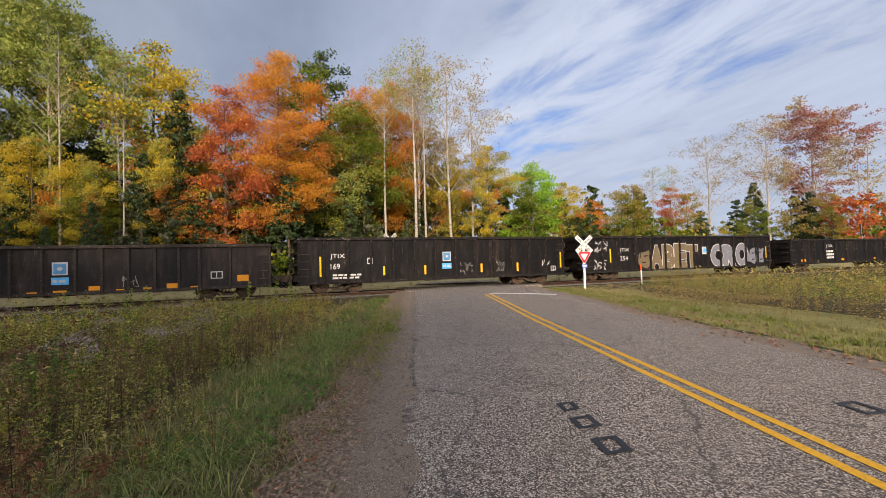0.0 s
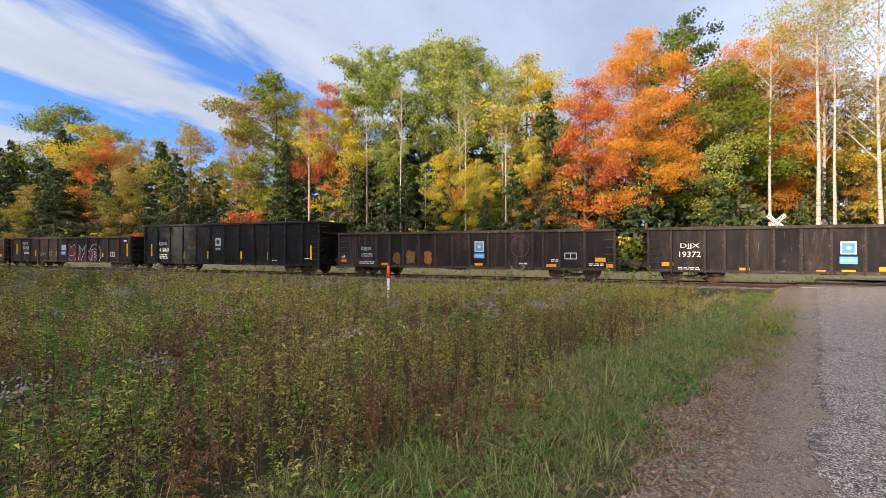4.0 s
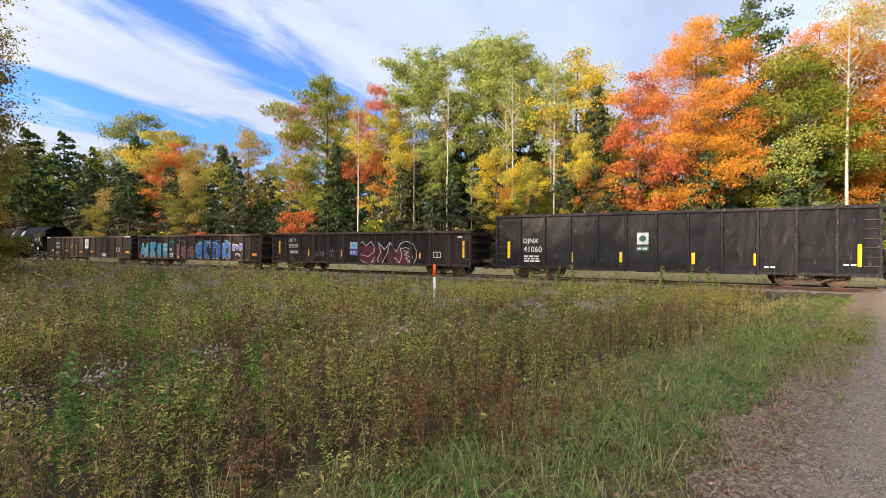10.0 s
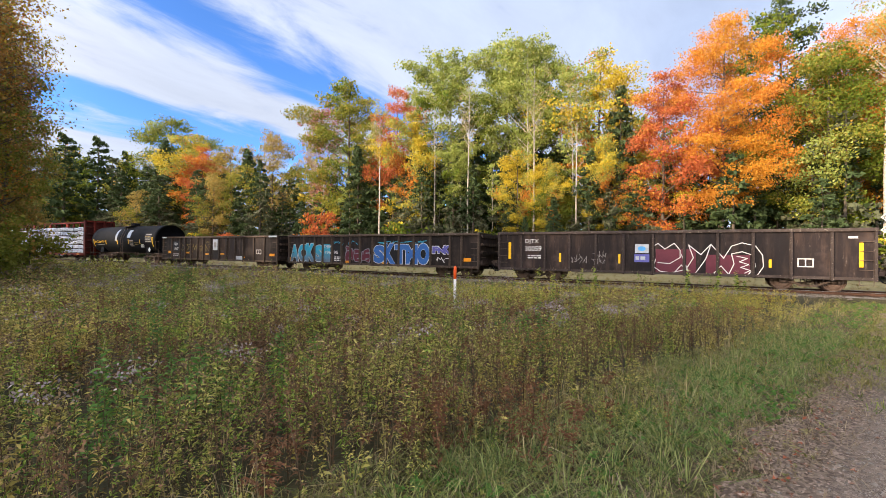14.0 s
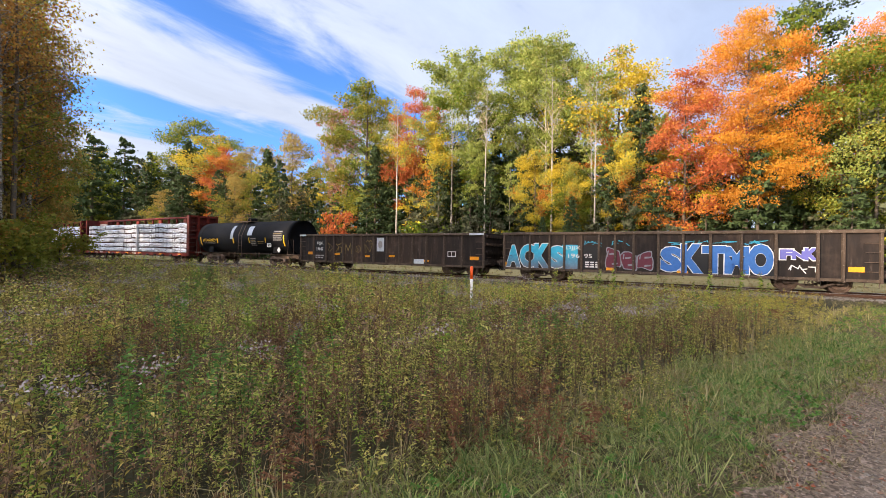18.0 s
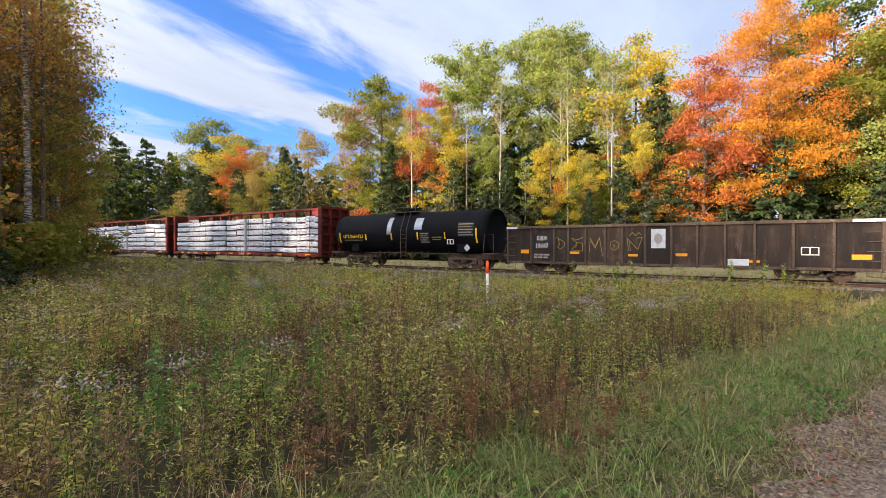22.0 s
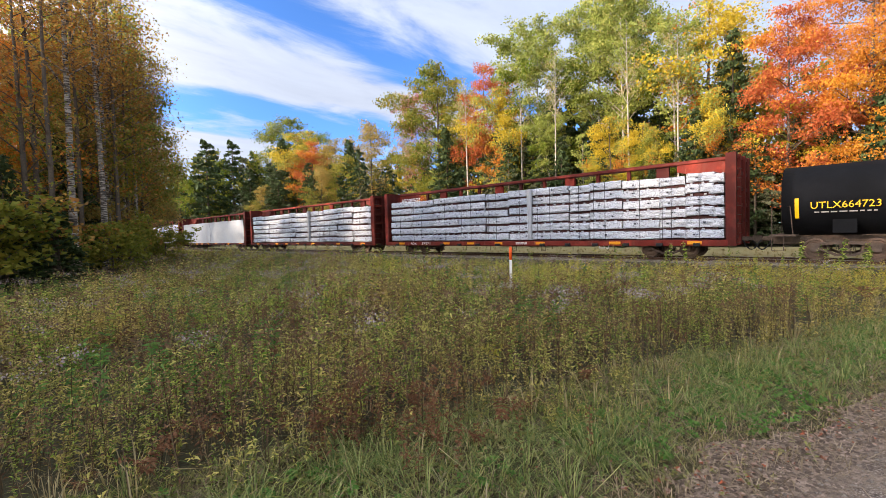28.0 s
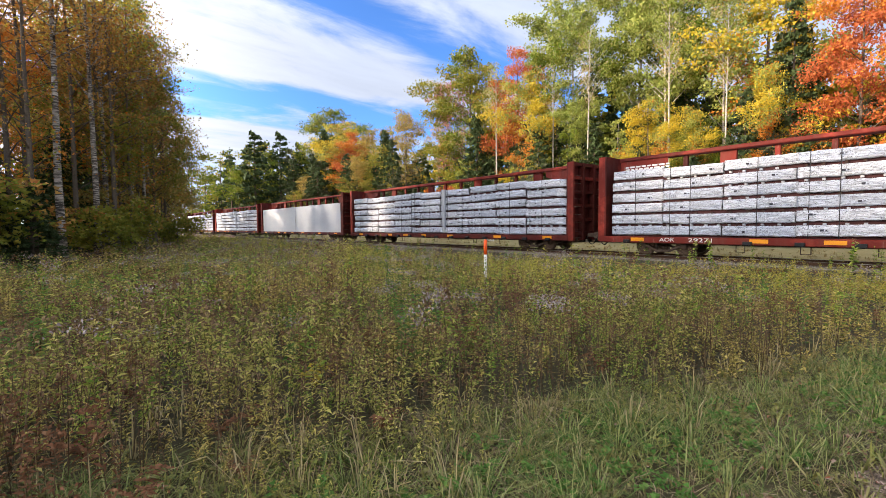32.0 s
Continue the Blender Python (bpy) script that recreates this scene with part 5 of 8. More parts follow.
def gondola(label, L, top, ribs, paint, sill=0.55, rib_w=0.14, rib_x=None):
    """An open freight car: ribbed sides, top chord, sill, ends, trucks."""
    t = thing("gondola_car", label, "freight car", "cars of the freight train")
    lo = sill
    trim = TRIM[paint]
    part("side_wall", Mesh().box(-L + 0.05, -0.05, -NEAR - 0.05, -NEAR, lo, top - 0.02), paint, t)
    part("floor", Mesh().box(-L + 0.05, -0.05, NEAR + 0.05, -NEAR - 0.05, 0.95, 1.05), M_INNER, t)
    part("centre_sill", Mesh().bevel_box(-L + 0.2, -0.2, -0.3, 0.3, 0.62, 0.95, 0.03), M_STEEL, t)
    for s in (1, -1):
        y = NEAR * s
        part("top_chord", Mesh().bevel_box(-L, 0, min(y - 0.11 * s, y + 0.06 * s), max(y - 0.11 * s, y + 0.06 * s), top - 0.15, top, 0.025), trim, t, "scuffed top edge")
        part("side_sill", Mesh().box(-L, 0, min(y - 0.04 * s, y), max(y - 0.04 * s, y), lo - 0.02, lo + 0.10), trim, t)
    w = rib_w / 2
    rm = Mesh()
    z0, z1 = lo - 0.06, top - 0.15
    # a rib with sloped cheeks and a tapered foot
    rm.v = [(-w, 0, z0 + 0.12), (-w * 0.62, -0.10, z0), (w * 0.62, -0.10, z0), (w, 0, z0 + 0.12), (-w, 0, z1), (-w * 0.62, -0.10, z1), (w * 0.62, -0.10, z1), (w, 0, z1)]
    rm.f = [(0, 1, 5, 4), (1, 2, 6, 5), (2, 3, 7, 6), (0, 3, 2, 1), (4, 5, 6, 7)]
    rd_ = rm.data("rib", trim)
    xs = [-0.07 - (L - 0.14) * i / ribs for i in range(ribs + 1)] if rib_x is None else [-0.07, *rib_x, -L + 0.07]
    for k, (xa, xb) in enumerate(zip(xs[1:], xs[:-1])):
        # a sheet between two ribs, a little dented
        sh = Mesh()
        for i in range(6):
            for j in range(5):
                px, pz = xa + (xb - xa) * i / 5, lo + (top - 0.04 - lo) * j / 4
                dent = 0.0 if i in (0, 5) or j in (0, 4) else 0.045 * noise.noise((px * 1.3 + L, pz * 1.5, k))
                sh.v.append((px, NEAR + max(dent, -0.001), pz))
        sh.f = [(i * 5 + j, (i + 1) * 5 + j, (i + 1) * 5 + j + 1, i * 5 + j + 1) for i in range(5) for j in range(4)]
        q = len(sh.v)
        sh.v += [(xa, NEAR + 0.05, lo), (xb, NEAR + 0.05, lo), (xb, NEAR + 0.05, top - 0.04), (xa, NEAR + 0.05, top - 0.04)]
        sh.f.append((q, q + 3, q + 2, q + 1))
        part("side_panel", sh, paint, t, smooth=True)
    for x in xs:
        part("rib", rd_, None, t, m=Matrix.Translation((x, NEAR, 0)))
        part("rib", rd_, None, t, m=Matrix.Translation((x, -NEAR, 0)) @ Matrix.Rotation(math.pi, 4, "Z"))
    for x, sgn in ((0.0, 1), (-L, -1)):
        e = Mesh()
        x0, x1 = sorted((x - 0.06 * sgn, x))
        e.box(x0, x1, NEAR + 0.03, -NEAR - 0.03, 0.72, top - 0.02)
        end = part("end_wall", e, paint, t)
        nb = 4 if top < 3.2 else 5
        for i in range(nb):
            z = 0.95 + (top - 1.15) * i / (nb - 1)
            part("end_rib", Mesh().bevel_box(min(x, x + 0.13 * sgn), max(x, x + 0.13 * sgn), NEAR + 0.12, -NEAR - 0.12, z - 0.09, z + 0.09, 0.05), paint, end)
        part("end_sill", Mesh().box(min(x, x + 0.2 * sgn), max(x, x + 0.2 * sgn), NEAR, -NEAR, 0.72, 0.9), paint, t)
        couplers(t, x + 0.15 * sgn, sgn)
        ladder(t, x + 0.10 * sgn, NEAR + 0.04, NEAR + 0.48, [0.8 + 0.38 * i for i in range(int((top - 0.8) / 0.38))], "y", 0.10 * sgn)
        part("step", Mesh().tube([(x - 0.12 * sgn, NEAR, 0.6), (x - 0.12 * sgn, NEAR, 0.33), (x - 0.55 * sgn, NEAR, 0.33), (x - 0.55 * sgn, NEAR, 0.6)], [0.018] * 4, 5), M_STEEL, t, "bent steel stirrup step")
        ladder(t, x - 0.12 * sgn, NEAR, x - 0.55 * sgn, [0.95 + 0.38 * i for i in range(int((top - 1.0) / 0.38))], "x", -0.09)
    b = part("brake_wheel", Mesh().tube([(-L - 0.2 + 0.0, 0.55 + 0.26 * math.cos(a), top - 0.5 + 0.26 * math.sin(a)) for a in np.linspace(0, 2 * math.pi, 17)], [0.02] * 17, 5, False), M_STEEL, t, "round steel hand brake wheel")
    for k in range(4):
        a = k * math.pi / 2
        part("spoke", Mesh().tube([(-L - 0.2, 0.55, top - 0.5), (-L - 0.2, 0.55 + 0.26 * math.cos(a), top - 0.5 + 0.26 * math.sin(a))], [0.014, 0.014], 4), M_STEEL, b)
    # brake rigging under the floor
    part("brake_cylinder", Mesh().tube([(-L * 0.56, -0.5, 0.62), (-L * 0.50, -0.5, 0.62)], [0.17, 0.17], 10), M_STEEL, t)
    part("brake_rod", Mesh().tube([(-L * 0.80, -0.45, 0.58), (-L * 0.2, -0.45, 0.58)], [0.025, 0.025], 5), M_STEEL, t)
    truck(t, -2.1)
    truck(t, -L + 2.1)
    return t


def stain(x0, x1, z0, z1, seed, y=NEAR, thick=0.003):
    """A ragged patch of rust or old paint on the near side, with drips below."""
    rng = random.Random(seed)
    cx, cz, w, h = (x0 + x1) / 2, (z0 + z1) / 2, (x1 - x0) / 2, (z1 - z0) / 2
    m = Mesh()
    ring = []
    for i in range(30):
        a = 2 * math.pi * i / 30
        u, v = math.cos(a), math.sin(a)
        k = rng.uniform(0.74, 1.06)
        ring.append((cx + w * k * math.copysign(abs(u) ** 0.6, u), y - thick, cz + h * k * math.copysign(abs(v) ** 0.6, v)))
    m.poly(ring[::-1])
    for i in range(4):
        x = rng.uniform(x0 + 0.05, x1 - 0.05)
        q = rng.uniform(0.015, 0.04)
        m.poly([(x - q, y - thick, z0 + 0.1), (x, y - thick, z0 - rng.uniform(0.03, 0.16)), (x + q, y - thick, z0 + 0.1)])
    return m


def reflectors(t, spots, upright=False, y=NEAR):
    for x0, x1, z0, z1 in spots:
        part("reflector", plaque(x0, x1, z0, z1, y, 0.012), M_YREF if upright else M_ORANGE, t, "yellow reflective strip" if upright else "orange reflective plate")


def sticker(t, x0, x1, z0, z1, z2, z3, low, mark=None):
    o = part("sticker", plaque(x0, x1, z0, z1), M_WSTICK, t, "white sticker with a printed mark")
    cx, cz, w = (x0 + x1) / 2, (z0 + z1) / 2, (x1 - x0) / 2
    if low is M_SKY:
        part("mark", plaque(cx - 0.8 * w, cx + 0.8 * w, cz - 0.4 * (z1 - z0), cz + 0.4 * (z1 - z0), NEAR - 0.008, 0.005), M_LOGO, o, "steel blue square print")
        mark = M_WSTICK
    part("mark", Mesh().poly([(cx + (0.35 if low is M_SKY else 0.6) * w * math.cos(a), NEAR - 0.016, cz + (0.3 if low is M_SKY else 0.55) * (z1 - z0) / 2 * math.sin(a)) for a in np.linspace(0, 2 * math.pi, 13)[:-1]]), mark or (M_SKY if low is not M_GSTICK else M_GSTICK), o)
    if low:
        q = part("sticker", plaque(x0 - 0.03, x1 + 0.03, z2, z3), low, t, "coloured sticker below the white one")
        part("mark", bars(x0 + 0.03, x1 - 0.03, z2 + 0.06, z3 - 0.06, 1, 3, NEAR - 0.007), M_WSTICK, q)


def data_frame(t, x0, x1, z0, z1):
    m = Mesh()
    for a in ((x0, x1, z0, z0 + 0.04), (x0, x1, z1 - 0.04, z1), (x0, x0 + 0.04, z0, z1), (x1 - 0.04, x1, z0, z1), ((x0 + x1) / 2 - 0.02, (x0 + x1) / 2 + 0.02, z0, z1)):
        m.box(a[0], a[1], NEAR - 0.008, NEAR + 0.002, a[2], a[3])
    part("stencil_frame", m, M_WPAINT, t, "white stencilled box")


# the ribs of these cars stand closer towards the middle
RIBS_A = (-1.85, -3.15, -4.0, -4.95, -5.97, -6.95, -7.9, -9.05, -10.1, -11.1, -12.1, -13.0, -13.8, -15.2)
RIBS_B = (-1.5, -2.75, -3.6, -4.15, -5.6, -6.6, -7.7, -8.7, -9.75, -10.8, -11.85, -12.75, -13.65, -15.1)
RIBS_C = (-1.2, -2.0, -3.4, -4.64, -5.83, -6.94, -8.0, -9.12, -10.0, -10.8, -11.68, -12.62, -13.43, -14.57)
RIBS_D = (-1.55, -2.85, -4.2, -5.3, -6.4, -7.48, -8.66, -9.72, -10.58, -11.58, -12.52, -13.32, -14.68)
TRAIN = []   # car, where its front stands in the train

# cars that lead, last seen at the crossing
g = gondola("black gondola car with ribbed sides, at the head of the view", 17.0, 2.65, 11, P_COAL)
lettering("lettering", "JTIX", -12.12, -11.2, 1.85, 2.15, M_WPAINT, g)
part("small_lettering", bars(-12.15, -11.05, 0.9, 1.7, 3, 4), M_WPAINT, g)
reflectors(g, [(-15.6, -15.0, 0.75, 0.95), (-10.0, -9.6, 0.75, 0.9), (-5.0, -4.6, 0.75, 0.9)])
TRAIN.append((g, 78.6 + 1.0))
g = gondola("black gondola car covered in tan and silver graffiti", 18.4, 2.98, 13, P_COAL)
lettering("lettering", "JTIX", -15.42, -14.62, 1.85, 2.13, M_WPAINT, g)
lettering("lettering", "254", -15.42, -14.75, 1.3, 1.6, M_WPAINT, g)
scribble(g, -17.6, -16.5, 1.9, 2.7, M_WPAINT, 3, 4, 0.05)
scribble(g, -17.7, -16.6, 0.75, 1.4, M_WPAINT, 8, 4, 0.05)
sprayed_word(g, -13.8, -12.7, 0.62, 2.2, 1, M_TAN, M_BLACKP, 11, "tan sprayed shape on the car side")
sprayed_letters(g, "ABET", -12.7, -8.1, 0.6, 2.4, M_TAN, M_WPAINT, "tall tan sprayed letter on the car side")
sprayed_letters(g, "CRO", -6.7, -2.6, 0.6, 2.35, M_SILVER, M_WPAINT, "tall silver sprayed letter on the car side")
sprayed_word(g, -2.6, -0.7, 0.62, 2.2, 2, M_SILVER, M_BLACKP, 23, "silver sprayed shape on the car side")
sticker(g, -7.6, -7.05, 1.6, 2.15, 1.3, 1.5, None)
reflectors(g, [(-16.3, -16.2, 1.2, 2.1), (-0.5, -0.4, 1.2, 2.1)], True)
TRAIN.append((g, 60.0))
g = gondola("black gondola car with white lettering and a blue sticker", 16.25, 2.95, 13, P_COAL)
lettering("lettering", "JTIX", -14.62, -13.86, 1.80, 2.09, M_WPAINT, g)
lettering("lettering", "169", -14.6, -14.12, 1.28, 1.58, M_WPAINT, g)
part("small_lettering", bars(-14.5, -13.0, 0.75, 1.05, 2, 5), M_WPAINT, g)
reflectors(g, [(-15.16, -15.07, 0.93, 1.96), (-11.8, -11.7, 0.9, 1.37), (-9.43, -9.32, 0.86, 1.37), (-5.9, -5.78, 0.86, 1.37), (-3.44, -3.32, 0.86, 1.37), (-0.25, -0.15, 0.99, 1.97)], True)
sticker(g, -8.31, -7.8, 1.58, 2.11, 1.14, 1.46, M_SKY)
data_frame(g, -12.66, -12.36, 1.53, 1.85)
scribble(g, -7.3, -6.4, 0.75, 1.5, M_GPAINT, 31, 4, 0.03)
scribble(g, -4.9, -4.3, 0.8, 1.5, M_GPAINT, 37, 3, 0.03)
scribble(g, -1.6, -1.0, 1.1, 1.5, M_WPAINT, 38, 3, 0.04)
data_frame(g, -0.95, -0.6, 0.8, 1.1)
TRAIN.append((g, 39.9))
g = gondola("dark grimy gondola car with orange reflector plates", 16.25, 2.66, 12, P_DJ, rib_x=RIBS_A)
sticker(g, -8.72, -8.17, 1.39, 1.94, 0.98, 1.29, M_SKY)
data_frame(g, -2.69, -2.18, 1.02, 1.36)
reflectors(g, [(-9.57, -9.23, 0.6, 0.70), (-8.68, -8.21, 0.6, 0.73), (-7.44, -7.03, 0.68, 0.87), (-6.45, -6.14, 0.6, 0.70), (-5.43, -5.1, 0.6, 0.73), (-4.5, -4.05, 0.62, 0.87), (-3.54, -3.24, 0.6, 0.71), (-1.54, -1.04, 0.86, 1.16), (-15.6, -15.1, 0.8, 1.0), (-12.4, -12.0, 0.62, 0.76)])
scribble(g, -6.4, -5.5, 0.8, 1.3, M_GPAINT, 41, 4, 0.03)
lettering("lettering", "DJJX", -14.8, -14.0, 1.62, 1.88, M_WPAINT, g)
lettering("lettering", "19372", -14.85, -13.95, 1.24, 1.5, M_WPAINT, g)
part("small_lettering", bars(-14.9, -13.9, 0.62, 0.78, 2, 7), M_WPAINT, g)
TRAIN.append((g, 22.41))
g = gondola("dark brown gondola car with a blue sticker and rusty panels", 16.4, 2.64, 11, P_DBROWN, rib_x=RIBS_B)
part("number_panel", plaque(-14.95, -13.8, 1.05, 1.85, NEAR, 0.004), M_BLACKP, g, "black painted number panel")
lettering("lettering", "DJJX", -14.75, -14.0, 1.50, 1.76, M_WPAINT, g, NEAR - 0.010)
lettering("lettering", "19279", -14.7, -13.95, 1.12, 1.37, M_WPAINT, g, NEAR - 0.010)
part("small_lettering", bars(-14.86, -13.8, 0.7, 0.88, 2, 6), M_WPAINT, g)
sticker(g, -7.4, -6.86, 1.46, 2.05, 1.11, 1.37, M_SKY)
data_frame(g, -2.51, -1.89, 1.09, 1.43)
reflectors(g, [(-16.2, -15.8, 0.8, 0.99), (-13.31, -12.86, 0.66, 0.79), (-7.39, -6.93, 0.70, 0.84), (-3.45, -2.93, 0.68, 0.83), (-1.0, -0.5, 0.97, 1.18), (-0.46, -0.12, 0.68, 0.87)])
part("rust_patch", stain(-10.5, -9.98, 0.75, 1.55, 3), M_RUST, g, "orange rusty patch")
part("faded_patch", stain(-12.55, -11.98, 0.75, 1.43, 4), M_FADE, g)
part("faded_patch", stain(-11.7, -11.05, 0.75, 1.55, 5), M_FADE, g)
scribble(g, -16.2, -15.85, 1.05, 1.3, M_WPAINT, 47, 3, 0.04)
part("sprayed_tag", ribbon([(-4.85 + 0.5 * math.cos(a), 1.75 + 0.55 * math.sin(a)) for a in np.linspace(0.4, 6.9, 22)], 0.035), M_FAINT, g, "faint grey sprayed ring")
part("small_lettering", bars(-4.9, -4.4, 0.78, 0.9, 1, 9), M_WPAINT, g)
part("small_lettering", bars(-3.2, -2.7, 0.95, 1.1, 2, 9), M_WPAINT, g)
part("small_lettering", bars(-1.3, -0.6, 0.75, 0.9, 2, 10), M_WPAINT, g)
TRAIN.append((g, 4.76))
g = gondola("tall black gondola car with white lettering and yellow strips", 16.4, 3.46, 12, P_BLACK)
lettering("lettering", "DJNX", -14.8, -13.98, 1.84, 2.16, M_WPAINT, g)
lettering("lettering", "41060", -14.8, -13.78, 1.42, 1.73, M_WPAINT, g)
part("small_lettering", bars(-14.76, -13.84, 0.87, 1.26, 3, 12), M_WPAINT, g)
reflectors(g, [(-15.72, -15.57, 1.08, 2.0), (-12.27, -12.14, 0.92, 1.44), (-9.85, -9.72, 0.95, 1.47), (-6.69, -6.55, 0.93, 1.45), (-4.28, -4.17, 0.91, 1.44), (-0.76, -0.63, 0.94, 1.86)], True)
sticker(g, -9.05, -8.53, 1.84, 2.42, 1.5, 1.78, M_GSTICK)
part("small_lettering", bars(-3.9, -3.5, 0.8, 0.9, 1, 13), M_WPAINT, g)
part("small_lettering", bars(-1.2, -0.8, 0.95, 1.05, 1, 13), M_WPAINT, g)
TRAIN.append((g, -13.07))
g = gondola("dark brown gondola car with a white-lined graffiti sketch", 16.23, 2.65, 12, P_DBROWN)
lettering("lettering", "DJTX", -14.6, -13.84, 1.98, 2.25, M_WPAINT, g)
lettering("lettering", "30059", -14.62, -13.68, 1.60, 1.87, M_WPAINT, g)
part("small_lettering", bars(-14.46, -13.63, 1.17, 1.4, 2, 14), M_WPAINT, g)
reflectors(g, [(-15.6, -15.45, 1.15, 2.09), (-12.71, -12.6, 1.02, 1.5), (-9.71, -9.61, 1.01, 1.48), (-3.53, -3.43, 0.97, 1.32), (-0.57, -0.44, 1.06, 2.05)], True)
scribble(g, -12.2, -11.2, 0.98, 1.45, M_GPAINT, 51, 5, 0.03)
scribble(g, -11.05, -10.3, 0.92, 1.65, M_GPAINT, 52, 4, 0.03)
sticker(g, -8.93, -8.31, 1.55, 1.98, 1.1, 1.49, M_VSTICK)
part("red_wash", plaque(-8.0, -6.3, 0.62, 1.75, NEAR, 0.002), M_MAROON, g, "thin maroon spray under the white lines")
part("red_wash", plaque(-5.9, -4.2, 0.62, 1.5, NEAR, 0.002), M_MAROON, g)
for k, pts in enumerate((
        [(-8.1, 1.3), (-8.16, 1.85), (-7.9, 2.02), (-7.6, 1.75), (-7.2, 2.03), (-6.95, 1.7), (-6.95, 1.35), (-7.4, 1.05), (-7.9, 1.1)],
        [(-8.0, 1.25), (-8.1, 0.9), (-7.8, 0.68), (-7.3, 0.62), (-6.7, 0.8), (-6.4, 1.35), (-6.6, 1.95), (-6.1, 1.5), (-5.7, 1.98)],
        [(-6.3, 0.65), (-5.9, 1.3), (-5.7, 1.98), (-5.2, 1.35), (-4.9, 1.9), (-4.5, 2.05), (-4.0, 1.9), (-3.75, 1.5), (-3.72, 1.0), (-3.95, 0.6)],
        [(-5.6, 0.62), (-5.3, 1.0), (-5.0, 0.62), (-4.8, 1.1), (-4.9, 1.55), (-4.5, 1.65), (-4.1, 1.5), (-4.0, 1.0), (-4.3, 0.6)],
        [(-4.7, 1.45), (-4.3, 1.35), (-4.6, 1.2), (-4.25, 1.08), (-4.55, 0.95), (-4.2, 0.82), (-4.4, 0.7)],
        [(-7.2, 0.62), (-6.9, 1.0), (-6.6, 0.7), (-6.9, 1.5)])):
    part("sprayed_line", ribbon(pts, 0.036), M_WPAINT, g, "white sprayed outline")
data_frame(g, -2.54, -2.0, 1.02, 1.39)
part("small_lettering", bars(-0.9, -0.6, 2.2, 2.35, 1, 15), M_WPAINT, g)
TRAIN.append((g, -31.01))
g = gondola("brown gondola car with cyan, maroon and blue graffiti", 16.2, 2.64, 12, P_BROWN, rib_x=RIBS_C)
sprayed_letters(g, "ACKS", -16.0, -12.6, 0.62, 2.0, M_CYAN, M_WPAINT, "fat cyan sprayed letter with a pale outline")
part("spray_wash", plaque(-12.75, -11.9, 0.66, 1.95, NEAR, 0.002), M_CYAN, g, "cyan sprayed patch round the number")
sprayed_word(g, -10.5, -8.2, 0.64, 1.75, 3, M_MAROON, M_SILVER, 71, "maroon sprayed letter on the car side")
part("spray_wash", plaque(-7.95, -3.45, 0.60, 1.75, NEAR, 0.002), M_BLACKP, g, "black sprayed shadow behind blue letters")
sprayed_letters(g, "SKTMO", -7.9, -3.5, 0.64, 2.0, M_BLUE, M_WPAINT, "fat blue sprayed letter with a pale outline")
sprayed_letters(g, "FNK", -3.25, -2.0, 1.35, 1.85, M_VSTICK, M_WPAINT, "small white sprayed letter")
scribble(g, -3.2, -2.0, 0.75, 1.2, M_WPAINT, 91, 4, 0.05)
scribble(g, -7.6, -3.6, 2.02, 2.2, M_CYAN, 97, 7, 0.03, "cyan sprayed scribble")
part("number_panel", plaque(-11.65, -10.75, 0.7, 1.9, NEAR, 0.004), M_BLACKP, g, "black painted number panel")
lettering("lettering", "DJJX", -12.5, -11.75, 1.65, 1.9, M_WPAINT, g, NEAR - 0.02)
lettering("lettering", "196", -12.4, -11.8, 1.26, 1.48, M_WPAINT, g, NEAR - 0.02)
lettering("lettering", "95", -11.55, -11.15, 1.26, 1.48, M_WPAINT, g, NEAR - 0.02)
part("small_lettering", bars(-11.5, -10.85, 0.75, 1.1, 3, 16), M_WPAINT, g)
scribble(g, -11.6, -10.6, 1.9, 2.2, M_CYAN, 95, 4, 0.03, "cyan sprayed scribble")
scribble(g, -10.2, -9.0, 1.95, 2.2, M_CYAN, 96, 4, 0.03, "cyan sprayed scribble")
reflectors(g, [(-16.1, -15.77, 0.72, 0.95), (-13.23, -12.81, 0.7, 0.84), (-10.43, -9.93, 0.66, 0.8), (-7.2, -6.73, 0.62, 0.75), (-1.05, -0.56, 0.93, 1.14)])
TRAIN.append((g, -48.43))
g = gondola("brown gondola car with yellow outlined letters and a sticker", 16.2, 2.64, 13, P_BROWN, rib_x=RIBS_D)
part("number_panel", plaque(-14.6, -13.5, 1.3, 2.2, NEAR, 0.004), M_BLACKP, g, "black painted number panel")
lettering("lettering", "DJJX", -14.33, -13.73, 1.80, 2.07, M_WPAINT, g, NEAR - 0.010)
lettering("lettering", "19647", -14.38, -13.67, 1.40, 1.67, M_WPAINT, g, NEAR - 0.010)
part("small_lettering", bars(-14.5, -13.6, 0.8, 1.1, 2, 17), M_GPAINT, g)
